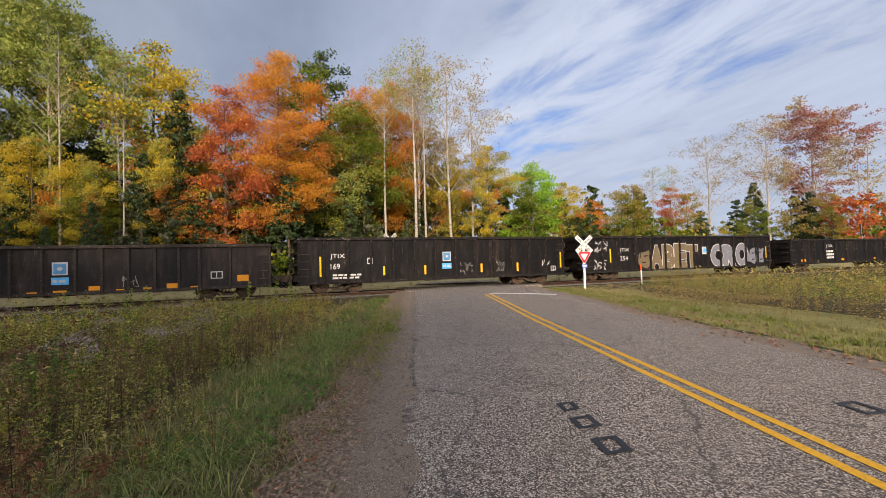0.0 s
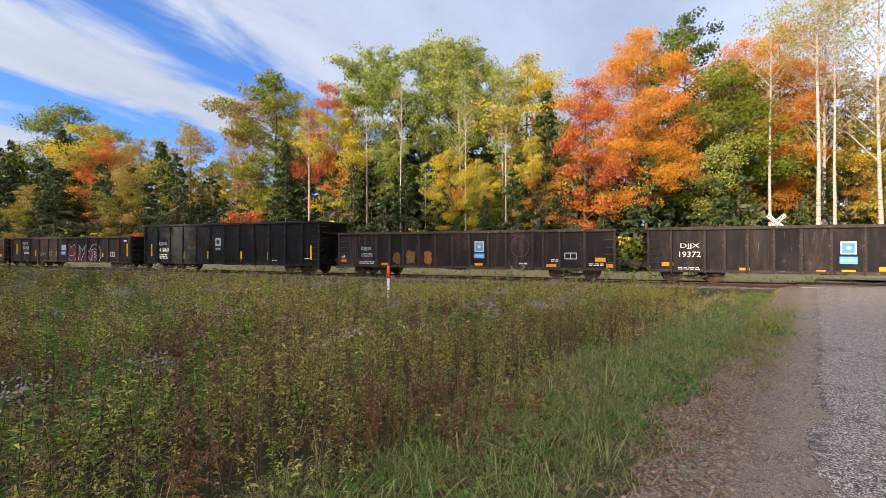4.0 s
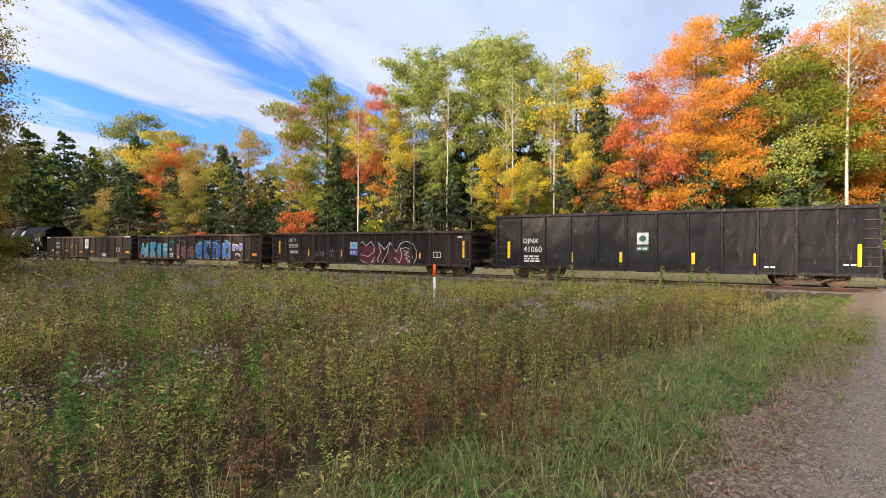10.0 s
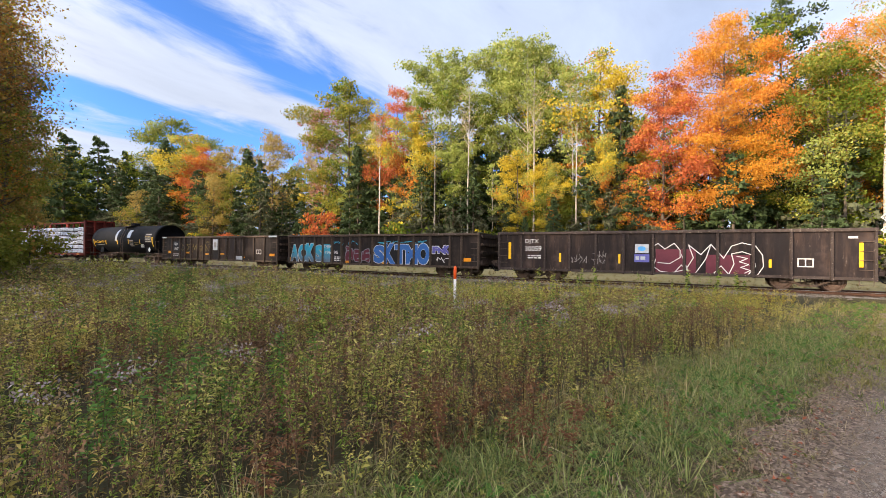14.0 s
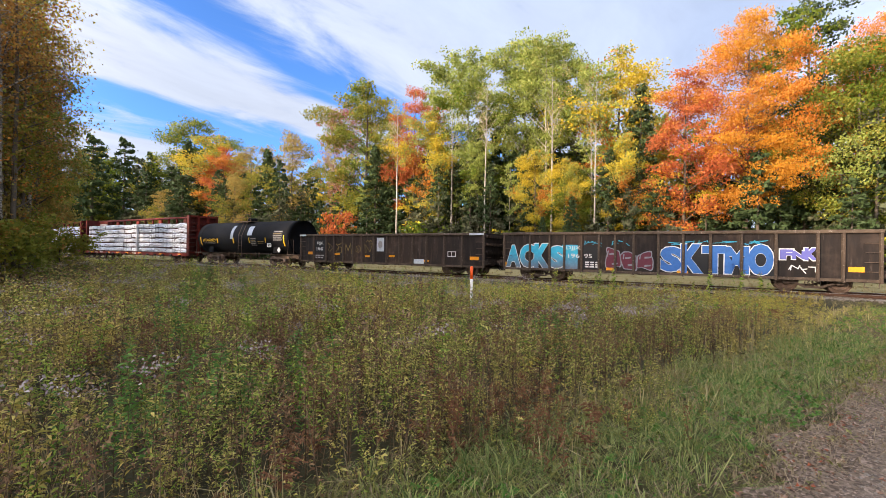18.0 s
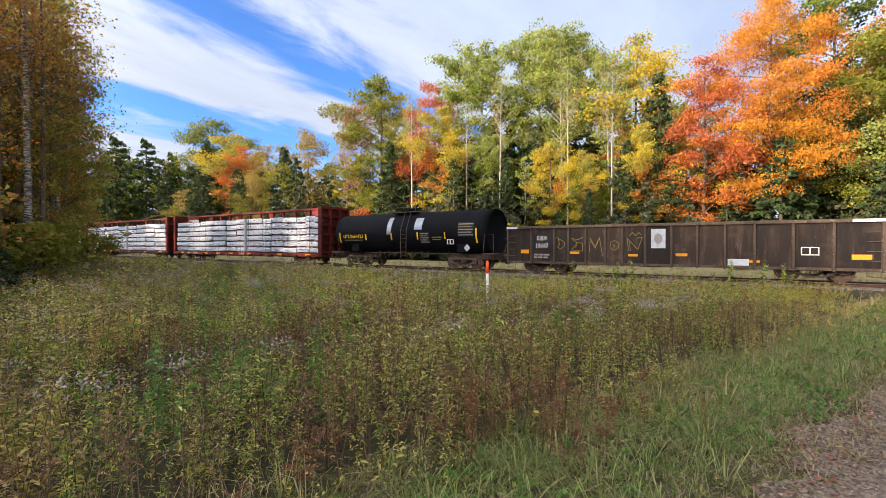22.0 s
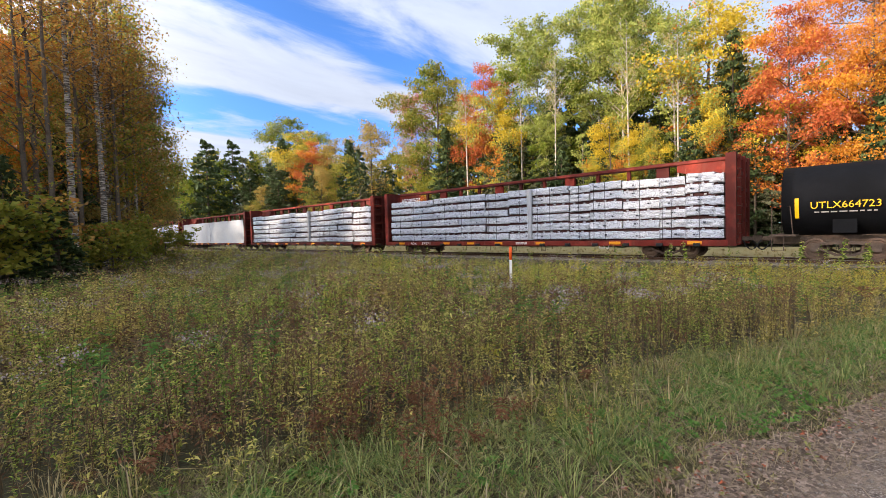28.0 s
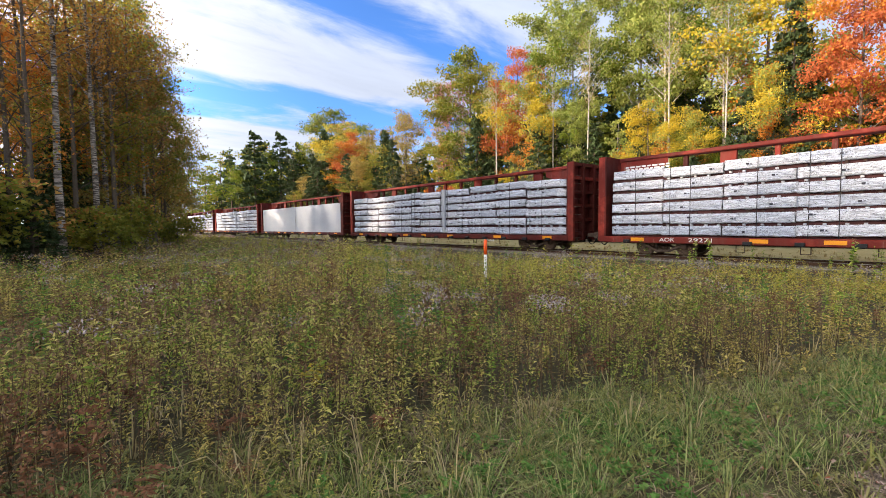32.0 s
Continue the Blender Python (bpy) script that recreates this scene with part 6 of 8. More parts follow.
for pts in (
        [(-13.2, 2.0), (-12.75, 1.72), (-12.72, 1.55), (-12.95, 1.35), (-13.15, 1.45), (-13.02, 1.62), (-13.1, 1.9)],
        [(-12.35, 1.92), (-12.0, 1.86), (-11.72, 2.0)], [(-12.3, 1.88), (-12.05, 1.7), (-12.35, 1.3), (-11.75, 1.25)], [(-12.05, 1.7), (-11.75, 1.66), (-11.76, 1.3)], [(-12.05, 1.62), (-12.15, 1.42)],
        [(-11.4, 1.2), (-11.35, 1.92), (-11.1, 1.5), (-10.88, 1.95), (-10.75, 1.2)], [(-11.3, 1.75), (-11.1, 1.4), (-10.95, 1.75)],
        [(-10.35, 1.42), (-10.3, 1.72), (-10.1, 1.8), (-9.9, 1.65), (-9.92, 1.45), (-10.1, 1.3), (-10.35, 1.42)], [(-10.2, 1.6), (-10.1, 1.52), (-10.2, 1.45)],
        [(-9.45, 1.3), (-9.5, 1.9), (-9.0, 1.35), (-8.8, 1.95), (-9.05, 1.92)], [(-9.4, 1.75), (-9.35, 1.3)], [(-9.4, 2.05), (-9.25, 2.2), (-9.1, 2.05), (-8.95, 2.2), (-8.85, 2.08)]):
    part("sprayed_line", ribbon(pts, 0.032), M_YSPRAY, g, "yellow sprayed line")
sticker(g, -8.39, -7.75, 1.42, 2.36, 1.0, 1.2, None, M_GPAINT)
reflectors(g, [(-15.32, -14.83, 1.09, 1.3), (-7.31, -6.81, 1.04, 1.18), (-9.46, -9.0, 1.0, 1.12), (-12.48, -11.93, 1.09, 1.22), (-1.0, -0.4, 1.0, 1.2), (-4.4, -4.0, 0.8, 0.9)])
data_frame(g, -2.6, -2.0, 1.15, 1.5)
part("small_panel", plaque(-5.2, -4.4, 0.66, 0.95, NEAR, 0.012), M_WSTICK, g, "pale weathered label panel")
part("end_plate", plaque(-1.0, -0.02, 2.5, 2.62, NEAR - 0.11, 0.012), M_WSTICK, g, "pale scuffed top corner")
part("end_plate", plaque(-16.18, -15.5, 2.5, 2.62, NEAR - 0.11, 0.012), M_WSTICK, g, "pale scuffed top corner")
TRAIN.append((g, -65.85))


# --- tank car ---
def tank_car():
    t = thing("tank_car", "black tank car with yellow lettering and strips", "freight car", "cars of the freight train")
    R, zc, x0, x1 = 1.45, 2.42, -13.45, -0.12
    m = Mesh()
    n = 40
    prof = []
    for i in range(8):
        a = math.pi / 2 * i / 7
        prof.append((x0 + 0.62 * (1 - math.sin(a)), R * (1 - (1 - math.sin(a)) ** 2) ** 0.5 if i else 0.02))
    body = [(x0 + 0.62, R), (-8.4, R), (-8.36, R + 0.01), (-6.9, R - 0.02), (-5.2, R + 0.01), (-5.16, R), (x1 - 0.62, R)]
    prof = prof[:-1] + body + [(x1 - (p[0] - x0), p[1]) for p in prof[:-1][::-1]]
    for x, r in prof:
        for j in range(n):
            a = 2 * math.pi * j / n
            m.v.append((x, r * math.cos(a), zc + r * math.sin(a)))
    for i in range(len(prof) - 1):
        for j in range(n):
            q = (j + 1) % n
            m.f.append((i * n + j, (i + 1) * n + j, (i + 1) * n + q, i * n + q))
    part("tank", m, P_TANK, t, "glossy black round tank", True)

    def curved(name, xa, xb, za, zb, material, label="", lift=0.022):
        """A plate that lies on the tank's near flank."""
        k = Mesh()
        zz = np.linspace(za, zb, 15)
        for z in zz:
            y = -math.sqrt(max((R + lift) ** 2 - (z - zc) ** 2, 0.01))
            k.v += [(xa, y, z), (xb, y, z)]
        k.f = [(2 * i, 2 * i + 1, 2 * i + 3, 2 * i + 2) for i in range(14)]
        return part(name, k, material, t, label)

    for xa, xb, za, zb in ((-13.0, -12.87, 1.7, 2.5), (-10.3, -10.17, 1.92, 2.36), (-7.84, -7.72, 1.9, 2.39), (-5.52, -5.42, 1.93, 2.41), (-3.29, -3.2, 1.95, 2.4), (-0.96, -0.84, 1.7, 2.62)):
        curved("reflector", xa, xb, za, zb, M_YREF, "yellow reflective strip")
    lettering("lettering", "UTLX664723", -12.5, -10.5, 2.06, 2.32, M_YREF, t, -R - 0.03)
    part("small_lettering", bars(-12.4, -10.6, 1.88, 1.96, 1, 3, -R + 0.06), M_GPAINT, t)
    # sun glints on the flank, painted as two grey plates
    m_glint = flat_mat("glint_grey", hexc("8c9298"), 0.35, 0.6)
    curved("glint_patch", -8.2, -7.8, 2.3, 3.5, m_glint, "grey patch painted for a sun glint on the tank")
    curved("glint_patch", -5.75, -5.1, 2.6, 3.4, m_glint, "grey patch painted for a sun glint on the tank")
    for xa, xb, za, zb in ((-2.25, -1.08, 2.1, 3.0), (-5.3, -4.49, 1.68, 2.4)):
        o = curved("decal", xa, xb, za, zb, M_BLACKP, "black decal with yellow writing", 0.016)
        for i in range(5):
            z = zb - (i + 0.8) * (zb - za) / 5.2
            curved("decal_line", xa + 0.05, xb - 0.05 - 0.1 * (i % 2), z, z + (zb - za) / 15, M_YSPRAY if i == 1 else M_GPAINT, "", 0.026)
    curved("decal_line", -4.3, -3.5, 2.05, 2.1, M_YSPRAY)
    curved("decal_line", -4.3, -3.6, 1.9, 1.95, M_YSPRAY)
    f = Mesh()
    for a in ((-3.12, -2.62, 1.61, 1.65), (-3.12, -2.62, 1.9, 1.94), (-3.12, -3.08, 1.61, 1.94), (-2.66, -2.62, 1.61, 1.94), (-2.9, -2.86, 1.61, 1.94)):
        f.box(a[0], a[1], -R + 0.08, -R + 0.14, a[2], a[3])
    part("stencil_frame", f, M_WPAINT, t, "white stencilled box")
    part("placard", Mesh().poly([(-1.63, -R + 0.12, 1.14), (-1.41, -R + 0.12, 1.38), (-1.63, -R + 0.12, 1.62), (-1.85, -R + 0.12, 1.38)]).poly([(-1.63, -R + 0.14, 1.14), (-1.85, -R + 0.14, 1.38), (-1.63, -R + 0.14, 1.62), (-1.41, -R + 0.14, 1.38)]), M_WSTICK, t, "white diamond placard")
    d = part("dome", Mesh().tube([(-7.1, 0, zc + R - 0.08), (-7.1, 0, zc + R + 0.26)], [0.42, 0.42], 20), P_TANK, t, "round valve housing on top")
    part("dome_lid", Mesh().tube([(-7.1, 0, zc + R + 0.26), (-7.1, 0, zc + R + 0.34)], [0.46, 0.34], 20), P_TANK, d)
    p = part("platform", Mesh().box(-8.2, -6.0, -0.95, 0.95, zc + R - 0.02, zc + R + 0.03), M_STEEL, t, "steel grating platform on top")
    for x in (-8.2, -7.1, -6.0):
        part("rail_post", Mesh().tube([(x, -0.95, zc + R), (x, -0.95, zc + R + 0.6)], [0.02, 0.02], 5), M_STEEL, p)
    for z in (0.32, 0.6):
        part("hand_rail", Mesh().tube([(-8.2, -0.95, zc + R + z), (-6.0, -0.95, zc + R + z)], [0.018, 0.018], 5), M_STEEL, p)
    ld = part("ladder", Mesh().tube([(-6.85, -R - 0.12, 0.45), (-6.85, -R - 0.10, 2.6), (-6.85, -1.0, zc + R)], [0.022] * 3, 5).tube([(-6.35, -R - 0.12, 0.45), (-6.35, -R - 0.10, 2.6), (-6.35, -1.0, zc + R)], [0.022] * 3, 5), M_STEEL, t)
    for i in range(8):
        z = 0.55 + 0.29 * i
        part("rung", Mesh().tube([(-6.85, -R - 0.11, z), (-6.35, -R - 0.11, z)], [0.013, 0.013], 4), M_STEEL, ld)
    part("stub_sill", Mesh().bevel_box(x0 - 0.4, -10.2, -0.3, 0.3, 0.62, 1.02, 0.03), M_STEEL, t)
    part("stub_sill", Mesh().bevel_box(-3.4, x1 + 0.5, -0.3, 0.3, 0.62, 1.02, 0.03), M_STEEL, t)
    part("outlet", Mesh().tube([(-6.75, 0, 1.02), (-6.75, 0, 0.78)], [0.22, 0.16], 12), M_STEEL, t, "bottom outlet valve")
    for x in (-11.5, -2.1):
        part("saddle", Mesh().extrude_x([(-1.25, 1.1), (1.25, 1.1), (1.2, 1.75), (0.7, 1.15), (-0.7, 1.15), (-1.2, 1.75)], x - 0.35, x + 0.35), P_TANK, t)
        truck(t, x)
    part("pipe", Mesh().tube([(-11, -0.7, 1.0), (-2.5, -0.7, 1.0)], [0.03, 0.03], 5), M_STEEL, t)
    for x in (-9.5, -8.6, -5.6, -5.1, -3.4):
        part("bracket", Mesh().box(x - 0.03, x + 0.03, -0.75, -0.65, 0.72, 1.12), M_STEEL, t)
    for x, sgn in ((x1 + 0.5, 1), (x0 - 0.4, -1)):
        part("end_platform", Mesh().box(min(x - 0.9 * sgn, x), max(x - 0.9 * sgn, x), -1.45, 1.45, 0.98, 1.05), M_STEEL, t)
        for y in (-1.42, 1.42):
            part("corner_rail", Mesh().tube([(x - 0.1 * sgn, y, 1.05), (x - 0.1 * sgn, y, 2.2), (x - 0.7 * sgn, y, 2.2), (x - 0.8 * sgn, y, 1.05)], [0.02] * 4, 5), M_STEEL, t)
        couplers(t, x, sgn)
        part("step", Mesh().tube([(x - 0.1 * sgn, -1.45, 1.0), (x - 0.1 * sgn, -1.45, 0.4), (x - 0.5 * sgn, -1.45, 0.4), (x - 0.5 * sgn, -1.45, 1.0)], [0.018] * 4, 5), M_STEEL, t)
    return t


TRAIN.append((tank_car(), -83.3))


# --- centre-beam cars with wrapped lumber ---
def wrap_mat(name, a, b, folds=1.0):
    """Plastic wrap pulled tight: long creases, their shade painted in as dark lines."""
    m, nt, bs = base(name, 0.38, 0.0, 0.5)
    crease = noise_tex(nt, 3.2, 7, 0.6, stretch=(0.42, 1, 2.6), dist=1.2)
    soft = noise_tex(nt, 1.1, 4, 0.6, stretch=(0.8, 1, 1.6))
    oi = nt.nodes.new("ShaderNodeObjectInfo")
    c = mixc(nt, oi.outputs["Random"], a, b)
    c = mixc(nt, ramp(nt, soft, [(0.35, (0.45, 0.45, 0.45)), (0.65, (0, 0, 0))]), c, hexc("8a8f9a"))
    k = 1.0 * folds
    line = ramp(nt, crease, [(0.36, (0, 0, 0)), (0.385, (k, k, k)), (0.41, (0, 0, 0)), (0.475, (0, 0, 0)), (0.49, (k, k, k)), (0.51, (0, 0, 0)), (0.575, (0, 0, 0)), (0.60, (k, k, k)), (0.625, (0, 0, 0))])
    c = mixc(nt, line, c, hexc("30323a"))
    nt.links.new(c, bs.inputs["Base Color"])
    bump(nt, bs, crease, 1.0 * folds, 0.14)
    return m


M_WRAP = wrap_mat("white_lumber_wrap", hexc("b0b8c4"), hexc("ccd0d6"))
M_WRAP_PLAIN = wrap_mat("plain_grey_white_wrap", hexc("989ca0"), hexc("a8aaa8"), 0.12)
M_DUNNAGE = flat_mat("dark_wood_strips", hexc("4a3830"), 0.9, wear=0.4)
M_BOARD_END = two_tone("raw_reddish_boards", hexc("2c1a1c"), hexc("563634"), 3, 20, 0.9, stretch=(0.3, 1, 6))
M_STRAP = flat_mat("black_strap", hexc("202022"), 0.6)
M_PRINT = flat_mat("dark_grey_print", hexc("3c3e46"), 0.7)


def bundle_data(w, h, seed):
    """A wrapped pack of boards: slack creased sides, ragged lower edge, soft corners."""
    rng = random.Random(seed)
    m = Mesh()
    nx, nz = int(w / 0.085), 8
    for i in range(nx):
        hang = 0.05 * max(0, noise.noise((i * 0.23, seed * 3.1, 0.5))) + 0.03 * noise.noise((i * 0.7, seed, 1.5))
        for k in range(nz):
            u, v = i / (nx - 1), k / (nz - 1)
            edge = 0.035 if i in (0, nx - 1) or k in (0, nz - 1) else 0.0
            crease = 0.05 * noise.noise((i * 0.16 + seed * 9, k * 1.1, 0)) + 0.03 * noise.noise((i * 0.55, k * 1.7 + seed, 4))
            z = v * h
            if k == 0:
                z += 0.05 - hang
            if k == nz - 1:
                z += 0.02 * noise.noise((i * 0.4, seed, 8)) - 0.012
            m.v.append((u * w, -0.62 + edge - crease, z))
    for i in range(nx - 1):
        for k in range(nz - 1):
            a = i * nz + k
            m.f.append((a, a + nz, a + nz + 1, a + 1))
    b = len(m.v)
    m.v += [(0, 0.6, 0), (w, 0.6, 0), (0, 0.6, h), (w, 0.6, h)]
    m.f += [tuple([i * nz + nz - 1 for i in range(nx)] + [b + 3, b + 2]), tuple([i * nz for i in range(nx)][::-1] + [b, b + 1]), tuple([k for k in range(nz)] + [b + 2, b])[::-1], tuple([(nx - 1) * nz + k for k in range(nz)] + [b + 3, b + 1])]
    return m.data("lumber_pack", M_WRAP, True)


BUNDLES = [bundle_data(w, 0.445, i) for i, w in enumerate((2.35, 2.35, 2.35, 1.75, 1.15, 0.6))]
BUNDLE_W = (2.35, 2.35, 2.35, 1.75, 1.15, 0.6)
PRINT = Mesh().box(0, 0.10, -0.70, -0.692, 0.20, 0.27).box(0.14, 0.19, -0.70, -0.692, 0.22, 0.25).data("printed_mark", M_PRINT)


def centrebeam(label, plain=False, text=False, seed=0):
    L, top = 23.27, 4.66
    t = thing("centrebeam_car", label, "freight car", "cars of the freight train")
    rng = random.Random(seed)
    dk = part("deck", Mesh().box(-L, 0, -1.45, 1.45, 0.70, 0.84), P_RED, t)
    part("side_sill", Mesh().bevel_box(-L, 0, -1.52, -1.42, 0.58, 0.86, 0.02), P_RED, t)
    part("side_sill", Mesh().bevel_box(-L, 0, 1.42, 1.52, 0.58, 0.86, 0.02), P_RED, t)
    part("centre_sill", Mesh().bevel_box(-L + 0.3, -0.3, -0.3, 0.3, 0.5, 0.72, 0.03), M_STEEL, t)
    for i in range(14):
        x = -1.2 - (L - 2.4) * i / 13
        if not (text and (-20.8 < x < -18.3 or -11.3 < x < -10.1)):
            part("winch", Mesh().bevel_box(x - 0.14, x + 0.14, -1.66, -1.52, 0.56, 0.72, 0.03), M_BLACKP, t)
    for x in np.linspace(-5.5, -L + 5.5, 7):
        part("under_post", Mesh().tube([(x, -1.1, 0.58), (x, -1.1, 0.28), (x + 0.3, -1.1, 0.28), (x + 0.3, -1.1, 0.58)], [0.02] * 4, 4), M_STEEL, t)
    part("top_beam", Mesh().bevel_box(-L, 0, -0.28, 0.28, top - 0.17, top, 0.03), P_RED, t, "oxide red beam along the top")
    for i in range(13):
        x = -1.4 - (L - 2.8) * i / 12
        w = 0.30 if i % 3 == 1 else 0.09
        part("centre_post", Mesh().box(x - w, x + w, -0.08, 0.08, 0.84, top - 0.17), P_RED, t)
    for x, sgn in ((0.0, 1), (-L, -1)):
        e = part("bulkhead", Mesh().box(min(x - 0.08 * sgn, x), max(x - 0.08 * sgn, x), -1.5, 1.5, 0.84, top), P_RED, t, "oxide red end bulkhead with ribs")
        for y in (-1.42, -0.5, 0.5, 1.42):
            part("bulkhead_rib", Mesh().box(min(x, x + 0.32 * sgn), max(x, x + 0.32 * sgn), y - 0.08, y + 0.08, 0.60, top), P_RED, e)
        for z in (0.98, 1.7, 2.42, 3.14, 3.86, top - 0.09):
            part("bulkhead_rib", Mesh().box(min(x + 0.02 * sgn, x + 0.24 * sgn), max(x + 0.02 * sgn, x + 0.24 * sgn), -1.4, 1.4, z - 0.08, z + 0.08), P_RED, e)
        for i in range(9):
            z = 0.75 + 0.4 * i
            part("grab_iron", Mesh().tube([(x + 0.34 * sgn, -1.44, z), (x + 0.42 * sgn, -1.44, z), (x + 0.42 * sgn, -0.98, z), (x + 0.34 * sgn, -0.98, z)], [0.014] * 4, 4), M_STEEL, t)
        part("gusset", Mesh().poly([(x - 0.1 * sgn, -0.2, top - 0.17), (x - 2.4 * sgn, -0.2, top - 0.17), (x - 2.4 * sgn, -0.2, top - 0.5), (x - 0.1 * sgn, -0.2, top - 1.2)][::-sgn]), P_RED, t)
        couplers(t, x + 0.3 * sgn, sgn)
        truck(t, x - 2.6 * sgn)
    reflectors(t, [(x - 0.3, x + 0.3, 0.66, 0.81) for x in (-1.3, -5.0, -9.4, -12.4, -14.7, -16.9, -21.6)], y=-1.525)
    data_frame(t, -5.85, -5.3, 0.45, 0.78)
    if text:
        lettering("lettering", "AOK", -20.6, -19.95, 0.655, 0.82, M_WPAINT, t, -1.532)
        lettering("lettering", "29271", -19.4, -18.5, 0.655, 0.82, M_WPAINT, t, -1.532)
        part("small_lettering", bars(-11.1, -10.3, 0.65, 0.82, 2, 20, -1.53), M_WPAINT, t)
        part("small_lettering", bars(-22.9, -20.8, 3.9, 4.25, 3, 21, -0.22), M_WPAINT, t)
    if plain:
        for i in range(2):
            x0 = -L + 0.35 + i * (L - 0.7) / 2
            b = Mesh()
            xs = np.linspace(x0 + 0.02, x0 + (L - 0.7) / 2 - 0.02, 24)
            for x in xs:
                for z in (0.86, 1.7, 2.6, 3.7):
                    b.v.append((x, -1.42 + 0.02 * noise.noise((x, z, 3)), z + (0.05 * noise.noise((x * 0.6, 1, 2)) if z > 3 else 0)))
            for q in range(len(xs) - 1):
                b.f += [(4 * q + k, 4 * q + 4 + k, 4 * q + 5 + k, 4 * q + 1 + k) for k in range(3)]
            k = len(b.v)
            b.v += [(xs[0], -0.2, 3.7), (xs[-1], -0.2, 3.7)]
            b.f.append(tuple([4 * q + 3 for q in range(len(xs))] + [k + 1, k]))
            part("wrapped_load", b, M_WRAP_PLAIN, t, "plain grey-white wrapped board stack")
        return t
    rows = 6
    cols = 0
    x = -L + 0.38
    while x < -0.6:
        k = rng.choice((0, 1, 2, 3, 4))
        w = BUNDLE_W[k]
        if x + w > -0.3:
            k, w = (4, 1.15) if x + 1.15 < -0.25 else (5, 0.6)
            if x + w > -0.2:
                break
        lift = rng.uniform(0.0, 0.06)
        for r in range(rows):
            z = 0.88 + r * 0.498 + lift * r * 0.4
            q = (k + rng.randrange(3)) % 3 if k < 3 else k
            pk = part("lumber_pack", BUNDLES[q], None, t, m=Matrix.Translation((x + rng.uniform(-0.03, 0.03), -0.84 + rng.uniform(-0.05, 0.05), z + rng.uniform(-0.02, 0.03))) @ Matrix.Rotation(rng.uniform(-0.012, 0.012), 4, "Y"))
            part("printed_mark", PRINT, None, pk, m=Matrix.Translation((rng.uniform(0.15, max(0.2, w - 0.4)), 0, rng.uniform(-0.05, 0.05))))
            if r:
                d = Mesh()
                q = 0.18
                while q < w - 0.1:
                    d.box(x + q, x + q + 0.09, -1.40, -0.3, z - 0.06, z + 0.01)
                    q += rng.uniform(0.45, 0.62)
                part("spacer", d, M_WRAP_PLAIN if rng.random() < 0.5 else M_DUNNAGE, t)
        part("strap", Mesh().box(x + w * 0.5 - 0.012, x + w * 0.5 + 0.012, -1.525, -1.518, 0.86, 0.88 + rows * 0.502), M_STRAP, t)
        if rng.random() < 0.6:
            part("strap", Mesh().box(x + w * 0.15 - 0.01, x + w * 0.15 + 0.01, -1.525, -1.518, 0.86, 0.88 + rows * 0.502), M_STRAP, t)
        x += w + rng.uniform(0.0, 0.03)
    for r in range(rows):
        part("lumber_pack", BUNDLES[5], None, t, m=Matrix.Translation((-0.74, -0.84 + rng.uniform(-0.04, 0.04), 0.88 + r * 0.5)))
    part("load_core", Mesh().box(-L + 0.42, -0.42, -1.30, -0.3, 0.87, 0.86 + rows * 0.495), M_BOARD_END, t, "reddish raw boards seen between the packs")
    part("corner_wrap", Mesh().tube([(-10.1, -1.48, 0.95), (-10.08, -1.5, 2.4), (-10.1, -1.48, 3.9)], [0.13, 0.15, 0.17], 10), M_WRAP_PLAIN, t, "upright roll of white wrap")
    far = Mesh().box(-L + 0.4, -0.4, 0.25, 1.4, 0.86, 3.7)
    part("wrapped_load", far, M_WRAP_PLAIN, t, "wrapped lumber stack on the far side")
    return t


for i in range(6):
    TRAIN.append((centrebeam("oxide red centre-beam car carrying white wrapped lumber" if i != 2 else "oxide red centre-beam car with a plain grey-white wrapped load", plain=(i == 2), text=(i == 0), seed=i + 3), -98.61 - 25.35 * i))


# ---- weeds, grass and litter ----
def eye_gap(p):
    """How near the path of the camera a place lies."""
    a, b = np.array([0.0, 0.0]), np.array([3.05, 3.3])
    t = np.clip(((p - a) @ (b - a)) / ((b - a) @ (b - a)), 0, 1)
    return np.linalg.norm(p - (a + t[:, None] * (b - a)), axis=1)


def sn_of(p):
    d = p - np.array([C0.x, C0.y])
    return d @ np.array([DIRV.x, DIRV.y]), d @ np.array([NRMV.x, NRMV.y])


def ab_of(p):
    return p @ np.array([ROADV.x, ROADV.y]), p @ np.array([SIDEV.x, SIDEV.y])


def rhombs(c, axis, length, width, rng, tilt=0.5):
    """Pointed leaves from c along axis, as four corners each."""
    n = len(c)
    axis = axis / np.linalg.norm(axis, axis=1, keepdims=True)
    side = np.cross(axis, rng.normal(size=(n, 3)) * tilt + np.array([0, 0, 1.0]))
    side /= np.linalg.norm(side, axis=1, keepdims=True) + 1e-6
    l, w = np.broadcast_to(length, n)[:, None], np.broadcast_to(width, n)[:, None]
    mid = c + axis * l * 0.45 + np.array([0, 0, 0.06]) * l
    return np.stack([c, mid + side * w * 0.5, c + axis * l - np.array([0, 0, 0.18]) * l, mid - side * w * 0.5], 1)


def stem_quads(h, lean, w, rng):
    top = np.array([lean[0], lean[1], h])
    out = []
    for a in (rng.random() * 3, rng.random() * 3 + 1.5):
        s = np.array([math.cos(a), math.sin(a), 0]) * w
        out.append([-s, s, top + s * 0.4, top - s * 0.4])
    return np.array(out)


